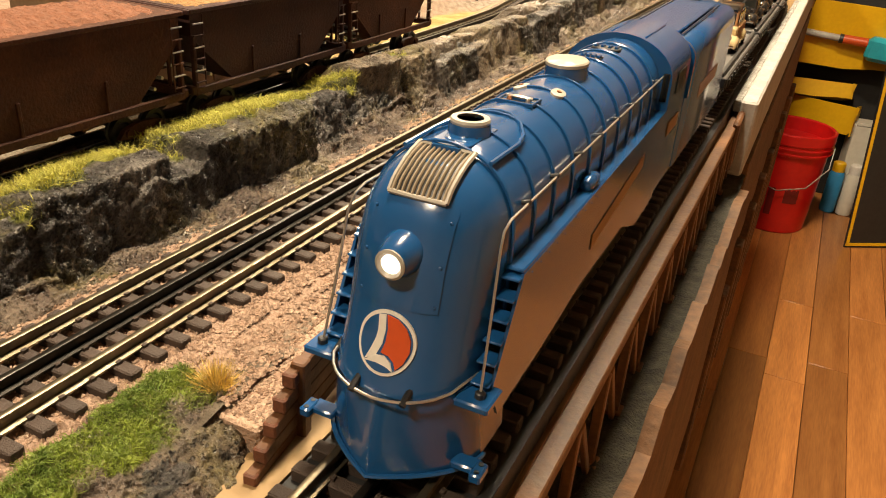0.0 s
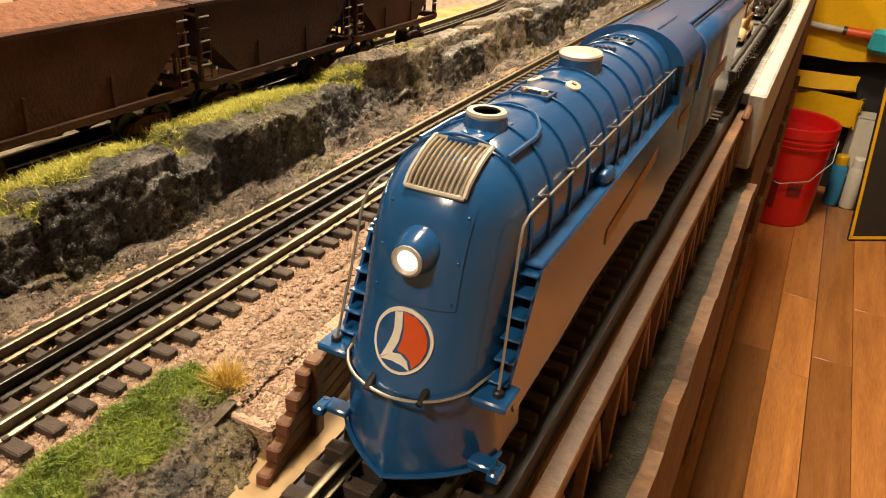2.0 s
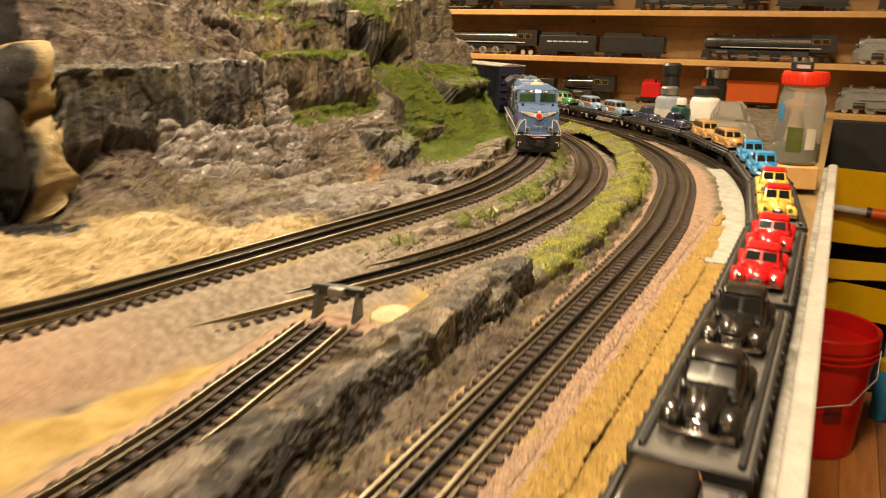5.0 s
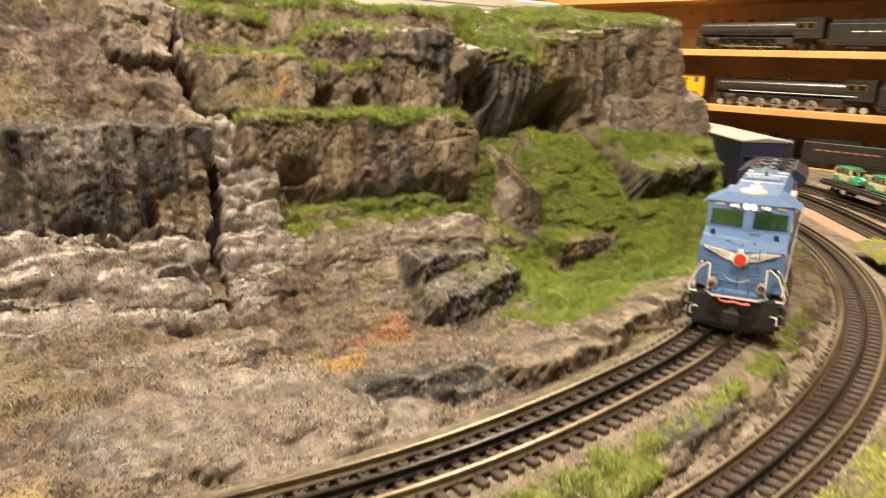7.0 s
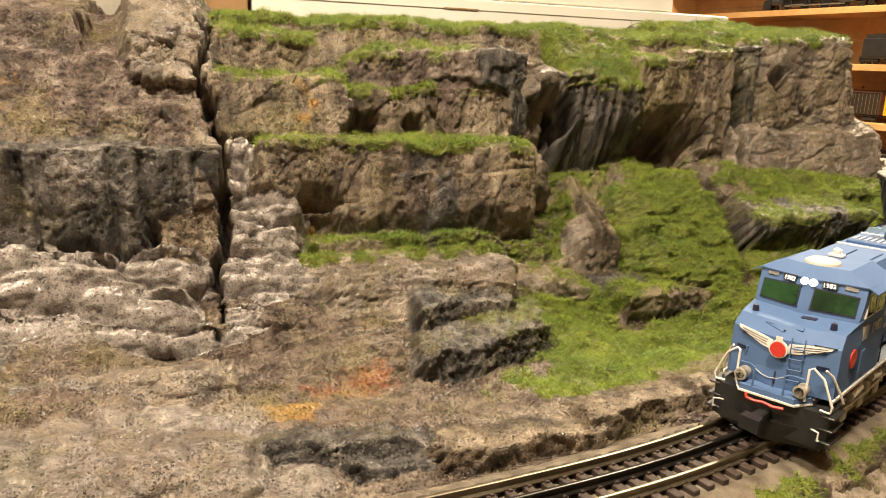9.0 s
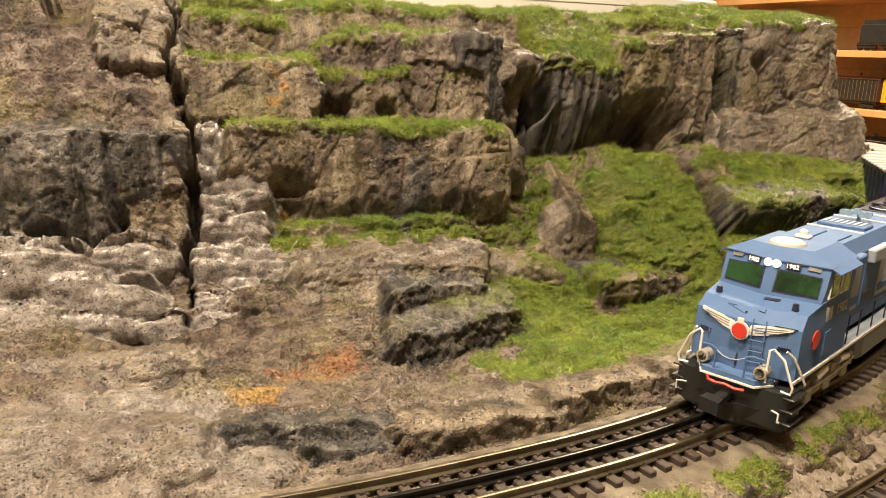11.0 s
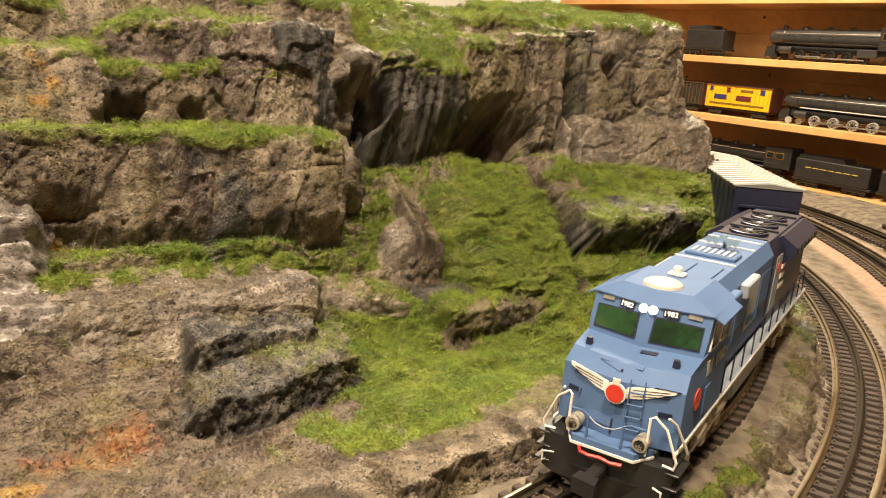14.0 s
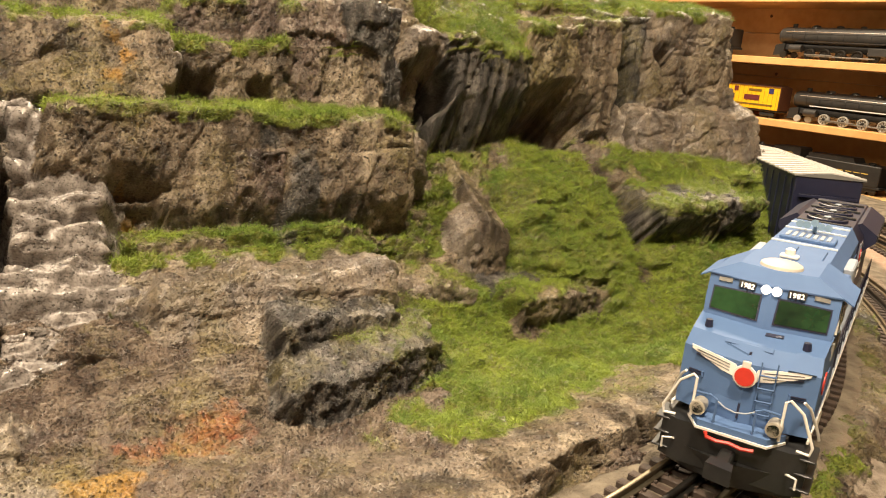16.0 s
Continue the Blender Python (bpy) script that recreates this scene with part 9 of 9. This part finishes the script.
def bag():
    rng = random.Random(3)
    rings = []
    for k in range(9):
        t = k / 8
        r = 0.055 * (math.sin(math.pi * min(1, t * 1.25 + 0.12)) ** 0.6 if t < 0.7 else 0.55 - 0.9 * (t - 0.7)) + 0.004
        rings.append([(r * 1.25 * math.cos(a) * rng.uniform(0.78, 1.15), r * 0.8 * math.sin(a) * rng.uniform(0.78, 1.15), 0.105 * t + rng.uniform(-0.004, 0.004)) for a in np.linspace(0, 2 * math.pi, 19)[:-1]])
    g = thing("plastic_bag", "crumpled clear plastic bag of green scenery flock", "bag", pose(-0.035, 2.42, -0.026))
    MB().loft(rings).obj("film", CLEAR, g, angle=25)
    MB().loft([[(x * 0.8, y * 0.8, z * 0.45 + 0.004) for x, y, z in q] for q in rings[:7]]).obj("flock", MILKY, g, "pale contents")


def bucket():
    b = thing("plastic_bucket", "bright red plastic bucket with dark marks, standing on planks", "bucket", pose(0.22, 3.0, FLOOR + 0.003))
    MB().lathe([(0.118, 0.0), (0.122, 0.004), (0.136, 0.290), (0.142, 0.292), (0.142, 0.330), (0.147, 0.334), (0.147, 0.366), (0.142, 0.370), (0.136, 0.366), (0.122, 0.01), (0.001, 0.008)], 48, caps=False).obj("bucket_body", RED_PLASTIC, b, angle=30)
    for z in (0.300, 0.318):
        MB().lathe([(0.140, z - 0.003), (0.148, z - 0.002), (0.148, z + 0.002), (0.140, z + 0.003)], 48).obj("stiffening_rib", RED_PLASTIC, b)
    MB().tube([(0.147 * math.cos(t), 0.147 * math.sin(t) * 0.97 - 0.01, 0.315 - 0.16 * math.sin((t - math.pi) * 1.0)) for t in np.linspace(math.pi, 2 * math.pi, 15)][:0] or [(-0.150, 0, 0.315), (-0.148, -0.05, 0.25), (-0.09, -0.125, 0.19), (0, -0.150, 0.17), (0.09, -0.125, 0.19), (0.148, -0.05, 0.25), (0.150, 0, 0.315)], 0.0022, 6).obj("wire_handle", GREYMETAL, b)
    for a, w, z0, z1 in ((-118, 30, 0.10, 0.17), (-96, 10, 0.07, 0.19), (-66, 22, 0.12, 0.18)):
        ring = [(math.cos(radians(a - w / 2 + w * i / 6)), math.sin(radians(a - w / 2 + w * i / 6))) for i in range(7)]
        r = 0.130
        MB().prism([(x * r, y * r) for x, y in ring] + [(x * 0.122, y * 0.122) for x, y in ring[::-1]], "z", z0, z1).obj("printed_mark", mat("dark_red_print", (0.16, 0.006, 0.008), 0.5), b)


def bins():
    MB_ = MB()
    pn = thing("black_panel", "black panel leaning below the shelves", "panel", pose(0.50, 3.46, FLOOR + 0.003, 0, 0, WALL_TURN))
    MB().box((0, 0, 0.45), (1.0, 0.03, 0.90), 0.003).obj("board", mat("black_fabric_panel", (0.010, 0.010, 0.011), 0.8, 0, (0.018, 0.017, 0.016), 30, 0.2, 300), pn)
    for x, z, w, h, rx, rz, hue in ((0.33, -0.245, 0.34, 0.13, 8, -4, 0), (0.31, -0.36, 0.40, 0.10, 2, 6, 0), (0.25, -0.50, 0.30, 0.06, -18, 12, 1), (0.26, -0.60, 0.34, 0.12, 4, -10, 0), (0.15, -0.645, 0.20, 0.05, -6, -8, 1)):
        b = thing("yellow_bin", "yellow plastic sheet bin against the black panel", "storage bin", pose(x, 3.33, z, rx, 0, rz), group="yellow bins")
        hw, hh = w / 2, h / 2
        MB().prism([(-hw, -hh), (-hw * 0.9, hh), (hw, hh * 0.9), (hw * 0.92, -hh * 0.8), (0.1 * hw, -hh * 1.15)], "y", -0.003, 0.003).obj("front_panel", YELLOW_PLASTIC, b, angle=20)
        MB().prism([(-0.003, -hh), (0.10, -hh * 0.9), (0.10, hh * 0.6), (-0.003, hh)], "x", -hw, -hw + 0.005).obj("side_panel", YELLOW_PLASTIC, b)
        MB().prism([(-0.003, -hh), (0.10, -hh * 0.9), (0.10, hh * 0.6), (-0.003, hh)], "x", hw - 0.012, hw - 0.007).obj("side_panel", YELLOW_PLASTIC, b)
        MB().box((0, 0.05, -hh * 0.9), (w * 0.9, 0.105, 0.004), 0.001).obj("bin_floor", YELLOW_PLASTIC, b)
    st = thing("paint_roller", "white stick with orange grip and cyan end", "tool", pose(0.30, 3.29, -0.305, 0, 4, 0))
    MB().cyl((-0.13, 0, 0), (0.13, 0, 0.002), 0.012, n=14).obj("shaft", WHITEPAINT, st)
    MB().cyl((0.00, 0, 0.001), (0.085, 0, 0.004), 0.0165, n=16).obj("grip", ORANGE, st, "orange grip")
    MB().cyl((-0.012, 0, 0.001), (0.002, 0, 0.001), 0.0168, n=16).obj("collar", BLACKPLASTIC, st)
    MB().box((0.135, 0, -0.012), (0.10, 0.06, 0.085), 0.014).obj("cyan_head", CYAN, st, "cyan plastic head")
    ps = thing("poster_board", "black board with a yellow border and pink disc, leaning", "poster", pose(0.485, 2.90, FLOOR + 0.004, -7, 0, 33))
    MB().box((0.28, 0, 0.36), (0.56, 0.010, 0.72), 0.001).obj("board", BLACKPLASTIC, ps)
    for c, s in (((0.28, -0.0065, 0.012), (0.56, 0.004, 0.010)), ((0.28, -0.0065, 0.708), (0.56, 0.004, 0.010)), ((0.006, -0.0065, 0.36), (0.010, 0.004, 0.70)), ((0.554, -0.0065, 0.36), (0.010, 0.004, 0.70))):
        MB().box(c, s).obj("yellow_border", YELLOW_PLASTIC, ps)
    MB().cyl((0.13, -0.0052, 0.60), (0.13, -0.0075, 0.60), 0.085, n=40).obj("pink_disc", mat("pink_print", (0.55, 0.14, 0.18), 0.6), ps)
    MB().cyl((0.13, -0.0070, 0.60), (0.13, -0.0085, 0.60), 0.045, n=40).obj("inner_disc", mat("violet_print", (0.20, 0.06, 0.14), 0.6), ps)
    bx = thing("white_carton", "white cardboard carton on the plank floor", "box", pose(0.50, 3.36, FLOOR + 0.003, 0, 0, 8))
    MB().box((0, 0, 0.17), (0.16, 0.12, 0.34), 0.003).obj("carton", PAPER, bx)
    MB().box((0, -0.0604, 0.345), (0.155, 0.004, 0.012), 0.001).obj("flap", PAPER, bx)
    for x, c, capm in ((0.415, BLUELABEL, YELLOW_PLASTIC), (0.475, PAPER, WHITEGLOSS)):
        cn = thing("spray_can", "slim spray can with a printed wrap on the floor", "spray can", pose(x, 3.25, FLOOR + 0.003), group="spray cans")
        MB().lathe([(0.026, 0), (0.028, 0.004), (0.028, 0.15), (0.022, 0.165)], 24).obj("can", c, cn)
        MB().lathe([(0.022, 0.163), (0.023, 0.166), (0.023, 0.196), (0.020, 0.20), (0.001, 0.20)], 24).obj("cap", capm, cn)
    cr = thing("grey_crate", "dark grey crate beside the black panel", "crate", pose(0.78, 3.30, FLOOR + 0.003, 0, 0, 3))
    MB().box((0, 0, 0.26), (0.30, 0.10, 0.52), 0.01).obj("crate", mat("dark_grey_plastic", (0.06, 0.055, 0.05), 0.6, 0, (0.04, 0.038, 0.035), 30), cr)


jar(); bag(); bucket(); bins()
bottle(-0.185, 2.52, 0.030, 0.125, "grey squeeze bottle with pale label", GREYPANEL, GREYMETAL, [(0.12, 0.60, PAPER)], 0.55)
bottle(-0.145, 2.46, 0.022, 0.105, "dark green bottle with white label", mat("dark_green_bottle", (0.01, 0.06, 0.05), 0.3), WHITEGLOSS, [(0.2, 0.5, PAPER)])
bottle(-0.100, 2.50, 0.033, 0.130, "white plastic bottle with dark green patch", WHITEGLOSS, BLACKPLASTIC, [(0.10, 0.42, OLIVE)], 0.7)
bottle(-0.195, 2.58, 0.020, 0.175, "tall black bottle behind the others", BLACKPLASTIC, BLACKPLASTIC, [], 0.9)
bottle(-0.090, 2.57, 0.024, 0.170, "dark glass jar with nickel lid", GLASSDARK, CHROME, [], 1.0)

# ---- boxes stacked behind the mountain ----
def carton(label, x0, x1, y0, y1, z0, z1, body, marks=()):
    b = thing("storage_box", label, "box", pose((x0 + x1) / 2, (y0 + y1) / 2, z0), group="boxes behind the mountain")
    s = (x1 - x0, y1 - y0, z1 - z0)
    o = MB().box((0, 0, s[2] / 2), s, 0.0015).obj("carton", body, b)
    MB().box((0, 0, s[2] - 0.008), (s[0] + 0.003, s[1] + 0.003, 0.014), 0.001).obj("lid", body, b)
    for u0, u1, v0, v1, m in marks:
        MB().box((s[0] / 2 + 0.0016, -s[1] / 2 + s[1] * (u0 + u1) / 2, s[2] * (v0 + v1) / 2), (0.0012, s[1] * (u1 - u0), s[2] * (v1 - v0))).obj("printed_stripe", m, o)
    return b


LIDWHITE = mat("white_carton_board", (0.80, 0.77, 0.70), 0.7, 0, (0.74, 0.71, 0.64), 6)
carton("long white cardboard carton behind the mountain top", -1.10, -0.95, 1.62, 2.35, 0.286, 0.337, LIDWHITE, [(0.35, 0.42, 0.72, 0.75, CARD)])
carton("large white carton with a thin blue stripe", -1.14, -0.955, 1.77, 2.25, 0.338, 0.52, LIDWHITE, [(0.05, 0.80, 0.10, 0.118, SIGNBLUE), (0.84, 0.93, 0.25, 0.40, DECAL_RED)])
carton("yellow-edged tan carton behind the mountain", -1.12, -0.95, 1.36, 1.51, 0.286, 0.42, CREAM, [(0.0, 1.0, 0.80, 0.92, YELLOW_PLASTIC)])
carton("tan cardboard carton with a dark line", -1.12, -0.955, 1.535, 1.615, 0.286, 0.40, CARD, [(0.1, 0.8, 0.30, 0.33, SIGNDARK)])
MB_POST = thing("wood_post", "brown upright wooden post behind the mountain", "post", pose(-0.93, 1.523, 0.285))
MB().box((0, 0, 0.06), (0.018, 0.018, 0.14), 0.001).obj("post", WOODBROWN, MB_POST)

# ---- trees, shed and bumper on the layout ----
NEEDLE = mat("dark_conifer_needles", (0.035, 0.055, 0.018), 0.8, 0, (0.018, 0.03, 0.010), 120, vary=0.5)
BARK = mat("grey_brown_bark", (0.10, 0.065, 0.04), 0.9, 0, (0.05, 0.035, 0.022), 150, 0.6, 500)


def conifer(x, y, z, h, r, seed, label):
    t = thing("conifer_tree", label, "tree", pose(x, y, z), group="model conifers")
    rs = np.random.RandomState(seed)
    mb = MB().cyl((0, 0, -0.002), (0.001, 0, h * 0.97), h * 0.022, h * 0.004, 8)
    for k in range(14):
        zz = h * (0.10 + 0.06 * k)
        a = 2.4 * k
        rr = r * (1 - k / 15.5) * 0.8
        mb.cyl((0, 0, zz), (rr * math.cos(a), rr * math.sin(a), zz - 0.15 * rr), h * 0.006, h * 0.002, 5)
    mb.obj("trunk", BARK, t, "grey-brown trunk and limbs")
    n = 3200
    u = rs.rand(n) ** 0.8
    zz = h * (0.07 + 0.93 * u)
    lay = 0.62 + 0.38 * np.abs(np.sin(u * 26 + 2 * np.sin(6.28 * rs.rand(n))))
    ang = rs.rand(n) * 6.283
    rad = r * (1 - u) ** 0.85 * lay * (0.75 + 0.25 * np.sin(ang * 3 + u * 20)) * rs.rand(n) ** 0.45 + 0.0006
    c = np.stack([rad * np.cos(ang), rad * np.sin(ang), zz - 0.25 * rad], 1)
    out = np.stack([np.cos(ang), np.sin(ang), -0.35 + 0.5 * rs.rand(n)], 1)
    sd = np.cross(out, rs.randn(n, 3)); sd /= np.linalg.norm(sd, axis=1)[:, None]
    ln = (0.0022 + 0.0030 * rs.rand(n))[:, None] * (h / 0.1)
    v = np.concatenate([c - 0.0007 * sd, c + 0.0007 * sd, c + out * ln + 0.0005 * sd, c + out * ln - 0.0005 * sd], 1).reshape(-1, 3)
    raw("crown", v.tolist(), (4 * np.arange(n)[:, None] + np.arange(4)).tolist(), NEEDLE, t, smooth=False)


conifer(-0.36, 0.79, -0.006, 0.120, 0.020, 1, "tall dark green model conifer on the sand")
conifer(-0.34, 0.85, -0.006, 0.075, 0.016, 2, "short dark green conifer beside the taller one")
conifer(-0.23, 0.80, -0.006, 0.098, 0.018, 3, "slim dark conifer near the siding")
conifer(-0.30, 0.83, -0.006, 0.085, 0.017, 4, "dark green conifer among shrubs")
SHRUB = mat("dark_olive_shrub", (0.055, 0.06, 0.02), 0.9, 0, (0.03, 0.03, 0.012), 160, vary=0.5)
for i, (x, y, r) in enumerate(((-0.905, 1.60, 0.024), (-0.235, 0.775, 0.020), (-0.255, 0.80, 0.016), (-0.215, 0.745, 0.014), (-0.33, 0.80, 0.018), (-0.30, 0.77, 0.016))):
    rs_ = np.random.RandomState(40 + i)
    n_ = 900
    d_ = rs_.randn(n_, 3); d_ /= np.linalg.norm(d_, axis=1)[:, None]; d_[:, 2] = np.abs(d_[:, 2])
    c_ = d_ * (r * (0.45 + 0.55 * rs_.rand(n_, 1) ** 0.4)) * np.array([1, 1.2, 0.75])
    s1, s2 = rs_.randn(n_, 3) * 0.0013, rs_.randn(n_, 3) * 0.0013
    v_ = np.concatenate([c_ - s1, c_ + s2, c_ + s1], 1).reshape(-1, 3)
    sb = raw("shrub", v_.tolist(), (3 * np.arange(n_)[:, None] + np.arange(3)).tolist(), SHRUB, smooth=False)
    sb.location = (x, y, 0.278 if x < -0.8 else -0.010)
    tagged(sb, "low dark olive foam shrub on the scenery", "shrub", "shrubs under the conifers")

shed = thing("gable_shed", "small model shed with a dark grey gable roof", "shed", pose(-0.26, 0.51, -0.012))
SHEDROOF = mat("dark_grey_roofing", (0.040, 0.037, 0.035), 0.8, 0, (0.022, 0.021, 0.020), 90, 0.3, 500)
SHEDWALL = mat("weathered_plank_wall", (0.24, 0.15, 0.085), 0.8, 0, (0.15, 0.09, 0.05), 70, 0.3, 300)
MB().prism([(-0.066, 0.0), (-0.066, 0.086), (0, 0.112), (0.066, 0.086), (0.066, 0.0)], "y", -0.080, 0.080).obj("wall", SHEDWALL, shed)
for s_ in (-1, 1):
    rp = MB().prism([(s_ * 0.0, 0.1175), (s_ * 0.082, 0.0855), (s_ * 0.082, 0.0825), (s_ * 0.0, 0.1140)], "y", -0.090, 0.090).obj("roof_panel", SHEDROOF, shed, "dark grey roof slope")
    for k in range(9):
        MB().box((0, -0.080 + 0.020 * k, 0), (0.086, 0.0012, 0.0014), 0, pose(s_ * 0.041, 0, 0.1012 + 0.001, 0, s_ * 21.3, 0)).obj("roof_seam", SHEDROOF, rp)
    MB().box((s_ * 0.0665, 0.0, 0.040), (0.0015, 0.030, 0.050), 0.0004).obj("door", WOODBROWN, shed)

bump = thing("bumper_post", "dark metal bumper post at the end of the siding", "bumper", pose(-0.152, 1.118, Z_H - 0.004, 0, 0, 10))
for s_ in (-1, 1):
    MB().prism([(-0.012, 0.0), (0.000, 0.024), (0.004, 0.024), (0.006, 0.0)], "x", s_ * 0.0165 - 0.0015, s_ * 0.0165 + 0.0015).obj("side_frame", BLACKPLASTIC, bump)
MB().box((0, 0.001, 0.021), (0.044, 0.005, 0.008), 0.001).obj("crossbeam", BLACKPLASTIC, bump)
MB().box((0, -0.003, 0.021), (0.014, 0.004, 0.007), 0.001).obj("buffer_plate", GREYMETAL, bump)
rk = MB().lathe([(0.004, 0.0), (0.018, 0.001), (0.021, 0.006), (0.016, 0.013), (0.008, 0.016), (0.001, 0.0165)], 9).obj("pale_rock", mat("pale_cream_rock", (0.55, 0.44, 0.27), 0.9, 0, (0.40, 0.31, 0.19), 60, 0.8, 200), angle=25)
rk.matrix_basis = pose(-0.120, 1.145, -0.002, 4, -6, 30)
tagged(rk, "small pale cream rock by the bumper", "rock")
